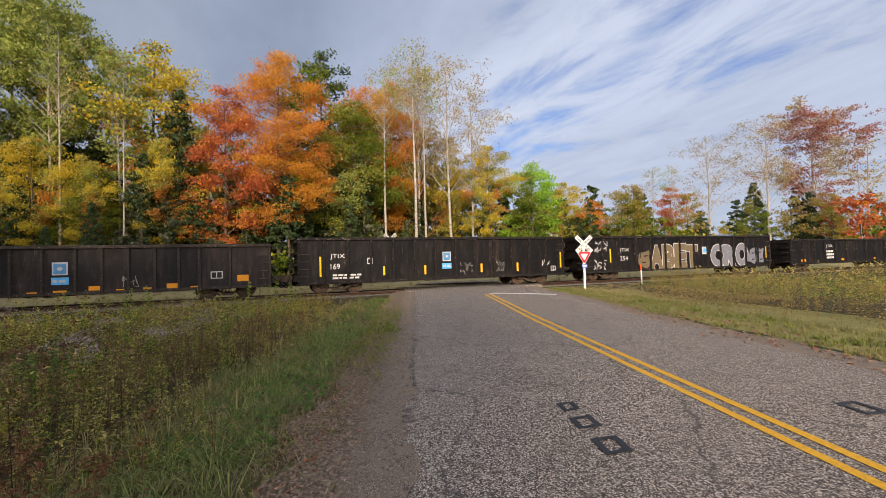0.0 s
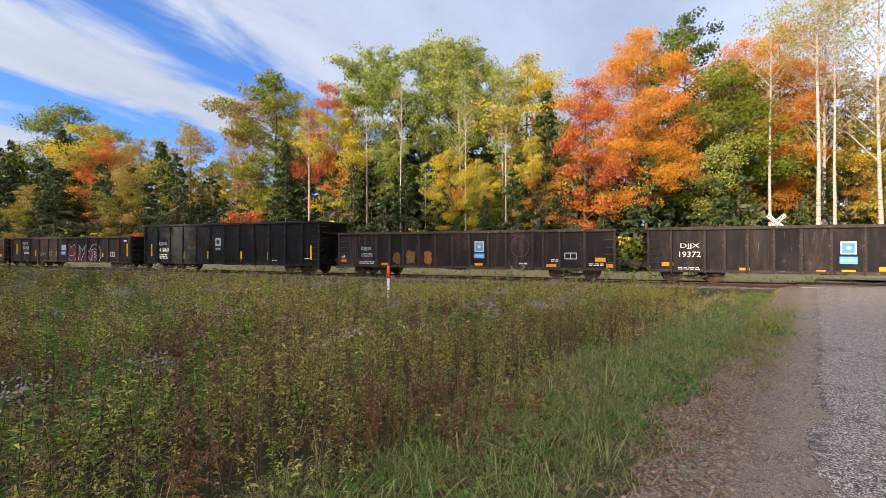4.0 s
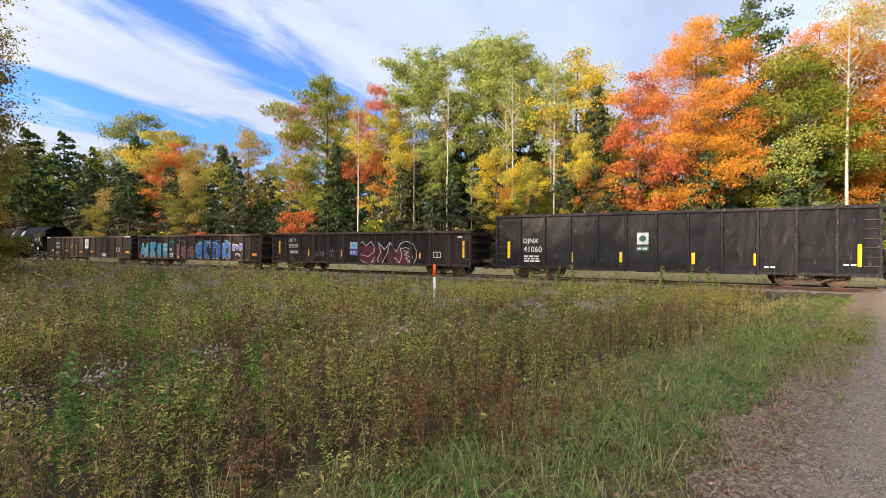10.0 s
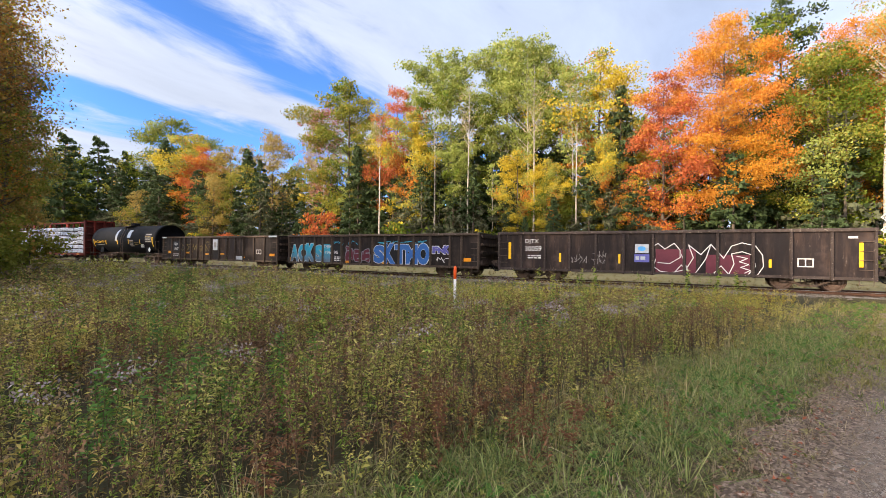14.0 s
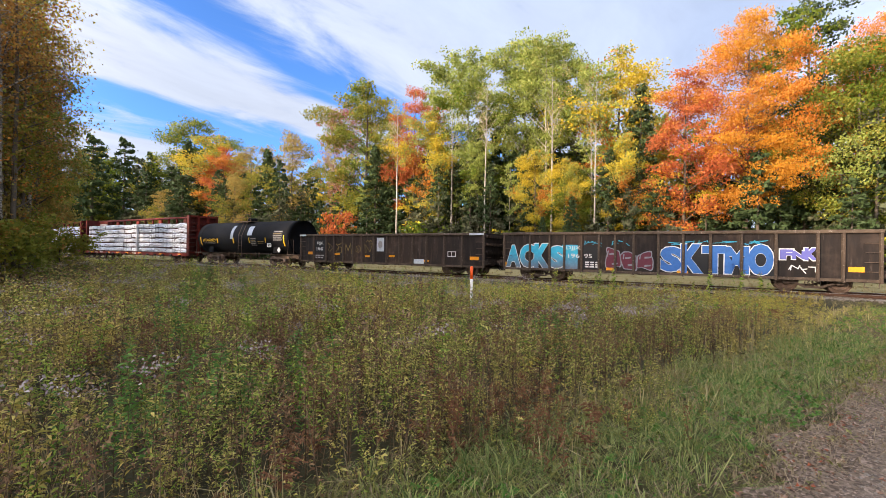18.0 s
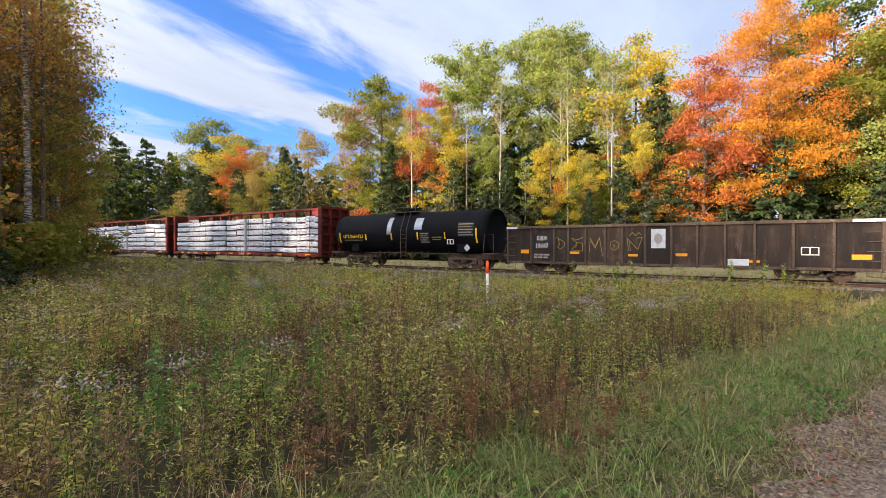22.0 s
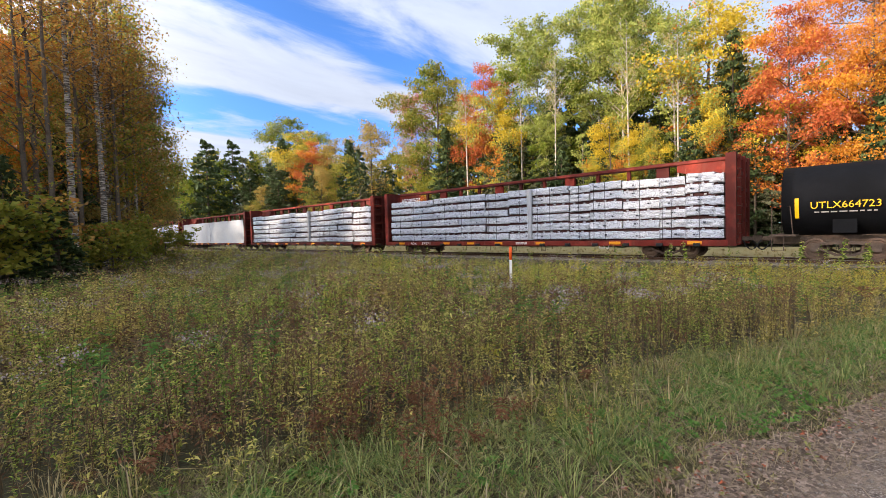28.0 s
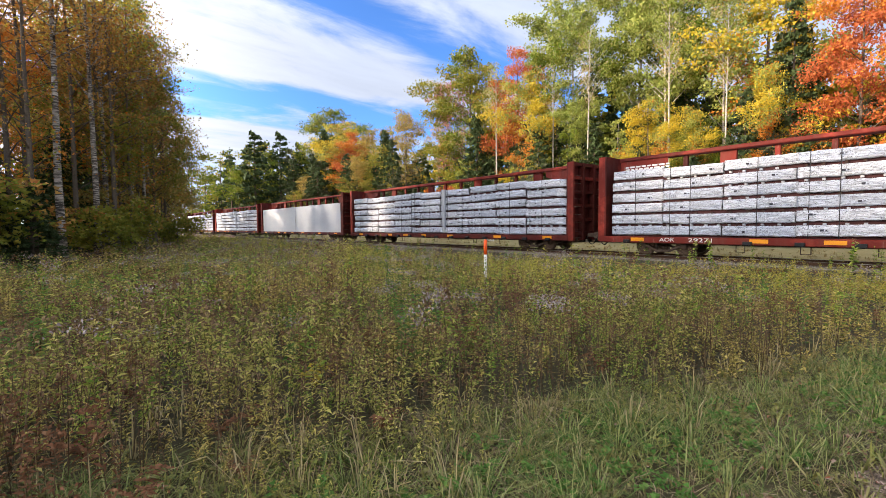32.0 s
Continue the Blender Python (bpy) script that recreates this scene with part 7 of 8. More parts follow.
def weed(rng, leaves, plume, leaf_l, leaf_w, h=0.75, top="plume"):
    """A goldenrod-like stalk: leaves up the stem and a ragged head."""
    lean = rng.normal(0, 0.09, 2)
    q = [stem_quads(h, lean, 0.0038, rng)]
    sl = [np.zeros(2, int)]
    u = np.sort(rng.random(leaves)) * 0.85 + 0.12
    c = np.stack([lean[0] * u, lean[1] * u, h * u], 1)
    az = np.arange(leaves) * 2.4 + rng.random(leaves)
    ax = np.stack([np.cos(az), np.sin(az), rng.normal(0.35, 0.45, leaves)], 1)
    q.append(rhombs(c, ax, leaf_l * (1.15 - 0.6 * u) * (0.7 + 0.6 * rng.random(leaves)), leaf_w, rng))
    dead = (u < 0.3) & (rng.random(leaves) < 0.45)
    sl.append(np.where(dead, 0, 1))
    if plume:
        v = rng.random(plume)
        c = np.stack([lean[0] + rng.normal(0, 0.045, plume), lean[1] + rng.normal(0, 0.045, plume), h * (0.86 + 0.2 * v)], 1)
        q.append(rhombs(c, rng.normal(size=(plume, 3)) + np.array([0, 0, 0.3]), 0.045 * leaf_l / 0.1, 0.022 * leaf_l / 0.1, rng, 2))
        sl.append(np.full(plume, 2))
    return np.concatenate(q), np.concatenate(sl)


def slim(plant):
    """The same plant with three-cornered leaves, for the distance."""
    q, sl = plant
    return np.stack([q[:, 0] * 0.7 + q[:, 1] * 0.3, q[:, 1] * 0.4 + q[:, 2] * 0.6, q[:, 3]], 1), sl


def grass_tuft(rng, blades, h, w, flop):
    q = []
    for i in range(blades):
        az, r = rng.random() * 6.283, abs(rng.normal()) * 0.05
        d = np.array([math.cos(az), math.sin(az), 0])
        s = np.array([-d[1], d[0], 0]) * w * (0.6 + 0.6 * rng.random())
        hh, f = h * (0.5 + 0.7 * rng.random()), flop * rng.random()
        p0 = d * r
        p1 = p0 + d * hh * f * 0.45 + np.array([0, 0, hh * 0.62])
        p2 = p0 + d * hh * f * 1.25 + np.array([0, 0, hh * (1 - 0.55 * f)])
        q += [[p0 - s, p0 + s, p1 + s * 0.8, p1 - s * 0.8], [p1 - s * 0.8, p1 + s * 0.8, p2 + s * 0.1, p2 - s * 0.1]]
    return np.array(q), np.zeros(len(q), int)


def frond(rng, n, h):
    """A drooping fern-like clump of many small leaflets."""
    q = []
    for i in range(n):
        az = rng.random() * 6.283
        d = np.array([math.cos(az), math.sin(az), 0])
        for k in range(9):
            u = k / 8
            c = d * h * 0.7 * u + np.array([0, 0, h * (0.25 + 0.75 * math.sin(1.9 * u + 0.5))])
            for s in (-1, 1):
                ax = np.array([-d[1], d[0], 0]) * s + d * 0.4 + rng.normal(0, 0.2, 3)
                q.append(rhombs(c[None], ax[None], h * 0.24 * (1.05 - u), 0.026, rng)[0])
    return np.array(q), np.zeros(len(q), int)


def sow(name, label, category, templates, spots, scales, mats, rng, sink=0.02):
    """Sets copies of the templates at the spots, as one mesh of loose leaves."""
    if len(spots) == 0:
        return
    tri = templates[0][0].shape[1] == 3
    pick = rng.integers(0, len(templates), len(spots))
    z = ground_height(spots[:, 0], spots[:, 1]) - sink
    vs, ss = [], []
    for k, (q, sl) in enumerate(templates):
        i = np.nonzero(pick == k)[0]
        if len(i) == 0:
            continue
        a = rng.random(len(i)) * 6.283
        ca, sa = np.cos(a)[:, None, None], np.sin(a)[:, None, None]
        sc = scales[i][:, None, None]
        x = (q[None, :, :, 0] * ca - q[None, :, :, 1] * sa) * sc + spots[i, 0][:, None, None]
        y = (q[None, :, :, 0] * sa + q[None, :, :, 1] * ca) * sc + spots[i, 1][:, None, None]
        zz = q[None, :, :, 2] * sc + z[i][:, None, None]
        vs.append(np.stack([x, y, zz], -1).reshape(-1, 3))
        ss.append(np.tile(sl, len(i)))
    me = quad_mesh(name, np.concatenate(vs), mats[0], tri, mats=mats, slots=np.concatenate(ss))
    tagged(new(name, me), label, category, kind="stuff")


def cast(rng, s0, s1, n0, n1, density):
    k = int((s1 - s0) * (n1 - n0) * density)
    s, n = rng.uniform(s0, s1, k), rng.uniform(n0, n1, k)
    base_p = np.array([C0.x, C0.y]) + s[:, None] * np.array([DIRV.x, DIRV.y]) + n[:, None] * np.array([NRMV.x, NRMV.y])
    return base_p


def clumps(p, scale, seed):
    """A soft patchiness from 0 to 1."""
    x, y = p[:, 0] * scale, p[:, 1] * scale
    v = np.sin(x * 1.3 + seed) * np.cos(y * 1.1 - seed * 2) + 0.6 * np.sin(x * 2.7 - y * 1.9 + seed * 3) + 0.4 * np.sin(x * 5.1 + y * 4.3 + seed)
    return np.clip(0.5 + v / 3.2, 0, 1)


G_LEAF = leafy("weed_leaves", [hexc(c) for c in ("566030", "828a44", "bab262", "687438", "d2c474", "a09f52")], 0.35, 0.6, 0.35, [hexc(c) for c in ("8a7842", "b49c56", "6a5e36", "ccb068")], single=0.85)
G_GREEN = leafy("fresh_weed_leaves", [hexc(c) for c in ("4c6428", "789040", "b0b658", "62802e")], 0.35, 0.55, single=0.85)
G_STEM = leafy("dry_weed_stems", [hexc(c) for c in ("463828", "62523e", "362a20", "7c6c54", "544434")], 0.15, 0.8, single=0.85)
G_PLUME = leafy("faded_seed_heads", [hexc(c) for c in ("6e5846", "826a52", "58463a", "8e7658", "9c8464")], 0.25, 0.9, single=0.85)
G_BROWN = leafy("dead_brown_leaves", [hexc(c) for c in ("6a4e3a", "7c5e46", "523c2e", "8a7052", "6e5440")], 0.2, 0.85, single=0.85)
G_RED = leafy("red_brown_ferns", [hexc(c) for c in ("6e4c36", "825c44", "5c402e", "906c50")], 0.3, 0.8, single=0.85)
G_GRASS = leafy("verge_grass_blades", [hexc(c) for c in ("3e4a24", "5a6a32", "7c8646", "989452", "505a2c", "6c7640")], 0.25, 0.5, 0.7, [hexc(c) for c in ("7a7448", "948858", "5e5836", "a8986a")], single=0.85)
G_TUFT = leafy("blue_green_grass_blades", [hexc(c) for c in ("485c32", "687a44", "8c945a", "a4a268", "54663a")], 0.35, 0.45, single=0.85)
G_CLOVER = leafy("clover_leaves", [hexc(c) for c in ("466830", "547638", "688644", "4c7034")], 0.3, 0.5, single=0.85)
G_THATCH = leafy("dead_thatch", [hexc(c) for c in ("7e6e54", "94826a", "6a5a46", "a8967a", "584a3a")], 0.15, 0.85, single=0.85)
G_DRY = leafy("dry_tan_grass", [hexc(c) for c in ("9a8a60", "ae9c72", "8a7a54", "bcac82", "7c7050")], 0.3, 0.7, single=0.85)
G_GOLD = leafy("golden_dry_weeds", [hexc(c) for c in ("8a7846", "a88f56", "6c6238", "bca468", "747040")], 0.35, 0.7, single=0.85)
G_ASTER = leafy("withered_aster_heads", [hexc(c) for c in ("8c7e7a", "a3958f", "75686a", "b4a8a0")], 0.25, 0.9, single=0.85)
G_PALE = leafy("yellow_green_weed_leaves", [hexc(c) for c in ("7c7e34", "aea64a", "686e30", "ccba5c", "989042")], 0.3, 0.6, single=0.85)
G_YELLOW = leafy("yellow_weed_leaves", [hexc(c) for c in ("b09a3c", "c4ac48", "9c9438")], 0.35, 0.6, single=0.85)


def build_weeds():
    rng = np.random.default_rng(21)
    near = [weed(rng, 44, 12, 0.092, 0.019, 0.62 + 0.3 * rng.random()) for i in range(8)]
    mid = [slim(weed(rng, 38, 9, 0.115, 0.042, 0.62 + 0.28 * rng.random())) for i in range(7)]
    far = [slim(weed(rng, 14, 6, 0.19, 0.075, 0.62 + 0.28 * rng.random())) for i in range(7)]
    p = np.concatenate([cast(rng, -62, 30, -36, -2.6, 27.0)])
    s, n = sn_of(p)
    a, b = ab_of(p)
    d = eye_gap(p)
    keep = (b < -2.2 - 0.35 * np.sin(a * 0.9) - 0.2 * np.sin(a * 2.3)) & (n < -3.0 - 0.4 * np.sin(s * 0.8)) & (d > 1.5) & ((n < -4.2) | (s < 2))
    keep &= ~((n < -21.5 + np.clip(-8 - s, 0, 99) * 0.2) & (s < 3))
    want = np.where(d < 8, 1.0, np.where(d < 18, 0.75, np.where(s > -25, 0.6, 0.35)))
    keep &= rng.random(len(p)) < want
    p, d, n, b, s = p[keep], d[keep], n[keep], b[keep], s[keep]
    tall = np.clip((-1.7 - b + 0.5 * np.sin(p[:, 0] * 1.9 + p[:, 1])) / 2.2, 0.3, 1) * np.clip((0.12 + 0.085 * (-n - 3.2)) / 0.85, 0.14, 1)
    sc = tall * (0.7 + 0.55 * rng.random(len(p))) * (0.62 + 0.7 * clumps(p, 0.55, 1.0))
    kind = 0.5 + 1.25 * (clumps(p, 0.6, 5.0) - 0.5) + rng.normal(0, 0.12, len(p))
    # towards the track, paler leaf colours stand in for brighter light
    pale = (n > -13.5 + 2.5 * np.sin(s * 0.35)) & (rng.random(len(p)) < 0.6)
    sets = (("goldenrod_weeds", "tangled olive-green goldenrod weeds with faded heads", (kind <= 0.56) & ~pale, [G_STEM, G_LEAF, G_PLUME]),
            ("pale_lit_weeds", "yellow-green weeds towards the track, paler in place of brighter light", (kind <= 0.86) & pale, [G_DRY, G_PALE, G_PALE]),
            ("green_weeds", "fresh green leafy weeds in the field", (kind > 0.56) & (kind <= 0.86) & ~pale, [G_STEM, G_GREEN, G_PLUME]),
            ("dead_weeds", "dark brown dead weed stalks", kind > 0.86, [G_STEM, G_BROWN, G_BROWN]))
    for name, label, m, mats in sets:
        for lod, lo, hi in ((near, 0, 8), (mid, 8, 18), (far, 18, 200)):
            i = m & (d >= lo) & (d < hi)
            sow(name, label, "weeds", lod, p[i], sc[i], mats, rng)
    # low leafy growth between the stalks
    q = cast(rng, -8, 30, -34, -8, 11.0)
    a2, b2 = ab_of(q)
    d2 = eye_gap(q)
    q = q[(b2 < -2.6) & (d2 > 1.5) & (d2 < 13)]
    sow("low_weeds", "low olive-green leafy growth between taller weeds", "weeds", [slim(weed(rng, 26, 0, 0.09, 0.022, 0.36)) for i in range(5)], q, 0.6 + 0.7 * rng.random(len(q)), [G_STEM, G_LEAF, G_LEAF], rng)
    # bare brown stalks where the mown strip lays the weeds open
    k = 520
    a3, b3 = rng.uniform(-3, 11, k), -2.75 - np.abs(rng.normal(0, 0.8, k))
    q = a3[:, None] * np.array([ROADV.x, ROADV.y]) + b3[:, None] * np.array([SIDEV.x, SIDEV.y])
    q = q[eye_gap(q) > 1.8]
    sow("dead_weeds", "bare dark brown weed stalks at the field's edge", "weeds", [weed(rng, 9, 12, 0.06, 0.012, 0.74) for i in range(6)], q, 0.75 + 0.45 * rng.random(len(q)), [G_STEM, G_BROWN, G_BROWN], rng)
    # withered grey heads in drifts, and lusher green patches
    def headed(h):
        q0, s0 = weed(rng, 22, 0, 0.10, 0.022, h)
        c = np.stack([rng.normal(0, 0.10, 46), rng.normal(0, 0.10, 46), h + rng.normal(0.02, 0.035, 46)], 1)
        return np.concatenate([q0, rhombs(c, rng.normal(size=(46, 3)), 0.032, 0.02, rng, 2)]), np.concatenate([s0, np.full(46, 2)])

    q = cast(rng, -10, 28, -28, -9, 2.6)
    a2, b2 = ab_of(q)
    s2, n2 = sn_of(q)
    k = (b2 < -3.3) & (eye_gap(q) > 2.2) & (clumps(q, 0.9, 13.0) > 0.6) & ~((n2 < -21) & (s2 < 4))
    sow("aster_weeds", "withered weeds with fluffy grey seed heads", "weeds", [headed(0.82 + 0.1 * rng.random()) for i in range(6)], q[k], 0.8 + 0.3 * rng.random(k.sum()), [G_STEM, G_LEAF, G_ASTER], rng)
    q = cast(rng, -10, 28, -28, -9, 7.0)
    a2, b2 = ab_of(q)
    s2, n2 = sn_of(q)
    k = (b2 < -3.3) & (eye_gap(q) > 2.0) & (clumps(q, 0.7, 17.0) > 0.74) & ~((n2 < -21) & (s2 < 4))
    sow("green_weeds", "lush dark green weeds in a patch", "weeds", [weed(rng, 48, 0, 0.12, 0.026, 0.85) for i in range(6)], q[k], 0.75 + 0.4 * rng.random(k.sum()), [G_STEM, G_CLOVER, G_CLOVER], rng)
    # dry thatch and thin grass below the weeds
    q = cast(rng, -62, 30, -36, -2.6, 3.6)
    s2, n2 = sn_of(q)
    a2, b2 = ab_of(q)
    d2 = eye_gap(q)
    k = (b2 < -1.9) & (n2 < -2.8) & (rng.random(len(q)) < np.where(d2 < 9, 1, np.where(d2 < 20, 0.6, 0.3))) & ~((n2 < -23) & (s2 < 3)) & (d2 > 1.3)
    sow("dry_grass", "dry tan grass below the weeds", "grass", [grass_tuft(rng, 11, 0.34, 0.0045, 1.1) for i in range(5)], q[k], 0.6 + 0.7 * rng.random(k.sum()), [G_DRY], rng)
    # red-brown ferns in drifts
    q = cast(rng, -30, 24, -30, -5, 0.9)
    a2, b2 = ab_of(q)
    s2, n2 = sn_of(q)
    k = (b2 < -3.2) & (clumps(q, 0.8, 9.0) > 0.66) & (eye_gap(q) > 2.2) & ~((n2 < -23) & (s2 < 3))
    sow("brown_ferns", "withered red-brown ferns among the weeds", "ferns", [frond(rng, 7, 0.42) for i in range(4)], q[k], 0.7 + 0.6 * rng.random(k.sum()), [G_RED], rng)
    # a thick drift of them near the road, and a smaller one beyond
    q = np.concatenate([rng.normal((-0.55, 3.95), (0.6, 0.3), (6, 2)), rng.normal((0.4, 5.4), (0.3, 0.5), (5, 2)), rng.normal((-1.9, 2.9), (0.3, 0.3), (4, 2))])
    sow("brown_ferns", "thick drift of withered red-brown ferns", "ferns", [frond(rng, 8, 0.42) for i in range(4)], q, 0.4 + 0.45 * rng.random(len(q)), [G_RED], rng)
    q = np.concatenate([rng.normal((-0.5, 3.95), (0.55, 0.28), (46, 2)), rng.normal((-2.6, 5.2), (0.5, 0.4), (24, 2)), rng.normal((-1.2, 7.4), (0.8, 0.5), (30, 2))])
    sow("dead_weeds", "thick drift of dead red-brown weeds", "weeds", [weed(rng, 34, 22, 0.085, 0.02, 0.62) for i in range(5)], q, 0.6 + 0.45 * rng.random(len(q)), [G_STEM, G_RED, G_RED], rng)
    # a few taller green plants and yellow ones
    q = cast(rng, -30, 26, -24, -3.5, 0.22)
    a2, b2 = ab_of(q)
    k = (b2 < -3.4) & (eye_gap(q) > 3.5)
    sow("tall_weeds", "tall fresh green weeds standing above the rest", "weeds", [weed(rng, 44, 4, 0.12, 0.03, 1.0) for i in range(4)], q[k], 0.8 + 0.4 * rng.random(k.sum()), [G_STEM, G_GREEN, G_GREEN], rng)
    q = cast(rng, -30, 26, -24, -3.5, 0.025)
    a2, b2 = ab_of(q)
    k = (b2 < -3.4) & (eye_gap(q) > 4)
    sow("yellow_weeds", "small yellow plants in the field", "weeds", [frond(rng, 6, 0.4) for i in range(3)], q[k], 0.8 + 0.4 * rng.random(k.sum()), [G_YELLOW], rng)
    # goldenrod yellow-green thicket near the crossing, and dark plants by the ballast
    q = cast(rng, 18, 27, -9.5, -4.0, 12.0)
    a2, b2 = ab_of(q)
    k = b2 < -3.6
    sow("yellow_green_weeds", "bright yellow-green thicket near the crossing", "weeds", [weed(rng, 16, 10, 0.13, 0.03, 0.85) for i in range(4)], q[k], 0.48 + 0.3 * rng.random(k.sum()), [G_STEM, G_YELLOW, G_LEAF], rng)
    q = cast(rng, 16.5, 23.5, -4.4, -3.3, 1.1)
    sow("trackside_weeds", "tall dark leafy weeds beside the ballast", "weeds", [weed(rng, 70, 14, 0.17, 0.075, 1.3) for i in range(4)], q, 0.5 + 0.7 * rng.random(len(q)), [G_STEM, G_GREEN, G_PLUME], rng)
    q = cast(rng, -6, 27, -4.6, -2.9, 0.9)
    a2, b2 = ab_of(q)
    k = b2 < -3.0
    sow("trackside_weeds", "dark leafy weeds beside the ballast", "weeds", [weed(rng, 26, 5, 0.16, 0.05, 0.8) for i in range(4)], q[k], 0.2 + 0.5 * rng.random(k.sum()) ** 3, [G_STEM, G_GREEN, G_PLUME], rng)


def build_verge():
    rng = np.random.default_rng(33)

    def band(a0, a1, b0, b1, density):
        k = int((a1 - a0) * (b1 - b0) * density)
        a, b = rng.uniform(a0, a1, k), rng.uniform(b0, b1, k)
        return a[:, None] * np.array([ROADV.x, ROADV.y]) + b[:, None] * np.array([SIDEV.x, SIDEV.y])

    def away(p):
        n = sn_of(p)[1]
        return n < -2.8

    # mown strip beside the left shoulder, rough and long near the weeds
    p = band(-5, 24, -3.1, -0.05, 95)
    a, b = ab_of(p)
    d = eye_gap(p)
    k = away(p) & (rng.random(len(p)) < np.where(d < 7, 1, 0.3)) & (rng.random(len(p)) < np.clip((-0.45 - b + 0.25 * np.sin(a * 1.7) + 0.15 * np.sin(a * 4.1)) / 0.5, 0.05, 1)) & (d > 0.35)
    p, b = p[k], b[k]
    tufts = [grass_tuft(rng, 11, 0.10, 0.0036, 2.4) for i in range(4)] + [weed(rng, 11, 0, 0.05, 0.022, 0.05) for i in range(3)]
    sow("verge_grass", "rough green verge grass beside the shoulder", "grass", tufts, p, np.clip((-0.1 - b) / 1.6, 0.4, 1.2) * (0.6 + 0.6 * rng.random(len(p))), [G_GRASS], rng, -0.02)
    # low clover-like leaves in drifts, and dead matted thatch
    p = band(-4, 22, -2.7, -1.15, 60)
    k = (clumps(p, 0.8, 6.0) > 0.6) & (eye_gap(p) > 0.9) & (rng.random(len(p)) < np.where(eye_gap(p) < 8, 1, 0.45))
    sow("clover", "low bright green clover in the verge", "ground cover", [slim(weed(rng, 14, 0, 0.055, 0.045, 0.07)) for i in range(4)], p[k], 0.7 + 0.7 * rng.random(k.sum()), [G_GRASS, G_CLOVER], rng, -0.02)
    p = band(-4, 20, -3.2, -0.5, 60)
    k = (clumps(p, 1.1, 8.0) > 0.40) & (eye_gap(p) > 0.5) & (rng.random(len(p)) < np.where(eye_gap(p) < 8, 1, 0.4))
    sow("dead_grass", "matted dead brown grass in the verge", "grass", [grass_tuft(rng, 8, 0.13, 0.0028, 2.8) for i in range(5)], p[k], 0.5 + 0.7 * rng.random(k.sum()), [G_THATCH], rng, -0.01)
    p = band(1.5, 20, -1.25, -0.45, 85)
    a, b = ab_of(p)
    k = (rng.random(len(p)) < np.clip((-0.42 - b) / 0.7, 0, 1) * np.clip((a - 1.5) / 2.5, 0, 1)) & (clumps(p, 1.4, 3.0) > 0.35) & (eye_gap(p) > 0.4)
    sow("shoulder_weeds", "thin dead and green growth on the shoulder", "weeds", [grass_tuft(rng, 7, 0.09, 0.0026, 2.2) for i in range(4)] + [weed(rng, 10, 0, 0.045, 0.015, 0.09) for i in range(4)], p[k], 0.6 + 0.9 * rng.random(k.sum()), [G_THATCH, G_GRASS], rng, -0.035)
    p = band(6, 25.5, -1.2, -0.25, 110)
    a, b = ab_of(p)
    k = away(p) & (rng.random(len(p)) < np.clip((a - 6) / 6, 0, 1) * np.clip((-0.22 - b) / 0.3, 0, 1))
    sow("verge_grass", "thin green and tan grass at the road's edge", "grass", [grass_tuft(rng, 8, 0.10, 0.006, 2.0) for i in range(4)], p[k], 0.6 + 0.7 * rng.random(k.sum()), [G_GRASS], rng, -0.04)
    p = band(-3, 13, -3.1, -1.25, 16)
    k = clumps(p, 0.9, 2.0) > 0.45
    p = p[k & (eye_gap(p) > 1.0)]
    sow("long_grass", "long blue-green grass tufts at the weeds' edge", "grass", [grass_tuft(rng, 34, 0.23, 0.0028, 2.7) for i in range(6)], p, 0.6 + 0.7 * rng.random(len(p)), [G_TUFT], rng, 0.0)
    # right of the road
    p = band(-14, 26, 6.85, 9.6, 26)
    k = away(p)
    p = p[k]
    sow("verge_grass", "sunlit green and tan verge grass", "grass", [grass_tuft(rng, 12, 0.13, 0.006, 1.4) for i in range(5)], p, 0.5 + 0.6 * rng.random(len(p)), [G_GRASS], rng, -0.02)
    p = band(-12, 27, 8.6, 13.5, 22)
    k = away(p)
    a, b = ab_of(p)
    p = p[k & (clumps(p, 0.7, 4.0) > 0.33) & (b > np.where(a < 20, 9.0 + 1.8 * np.clip((a - 15) / 5, 0, 1), 10.8 + 0.5 * (a - 20)))]
    a, b = ab_of(p)
    sow("golden_weeds", "tall dry golden weeds in sunlight", "weeds", [slim(weed(rng, 26, 24, 0.085, 0.026, 0.95)) for i in range(7)], p, np.clip((b - 7.9) / 1.6, 0.4, 1) * (0.6 + 0.65 * rng.random(len(p))) * (0.7 + 0.55 * clumps(p, 1.3, 2.0)), [G_STEM, G_GOLD, G_GOLD], rng)
    # short mown grass round the sign, with dry litter where it meets the road
    p = band(17, 29, 8.2, 15, 40)
    p = p[away(p)]
    sow("mown_grass", "short dry mown grass round the crossing sign", "grass", [grass_tuft(rng, 10, 0.07, 0.007, 1.8) for i in range(4)], p, 0.6 + 0.6 * rng.random(len(p)), [G_DRY], rng, -0.01)
    p = band(15, 29, 6.9, 12, 12)
    p = p[away(p)]
    sow("verge_grass", "short green verge grass round the crossing sign", "grass", [grass_tuft(rng, 10, 0.08, 0.006, 1.6) for i in range(4)], p, 0.6 + 0.6 * rng.random(len(p)), [G_GRASS], rng, -0.01)
    p = band(-12, 27, 13.2, 26, 7)
    p = p[away(p)]
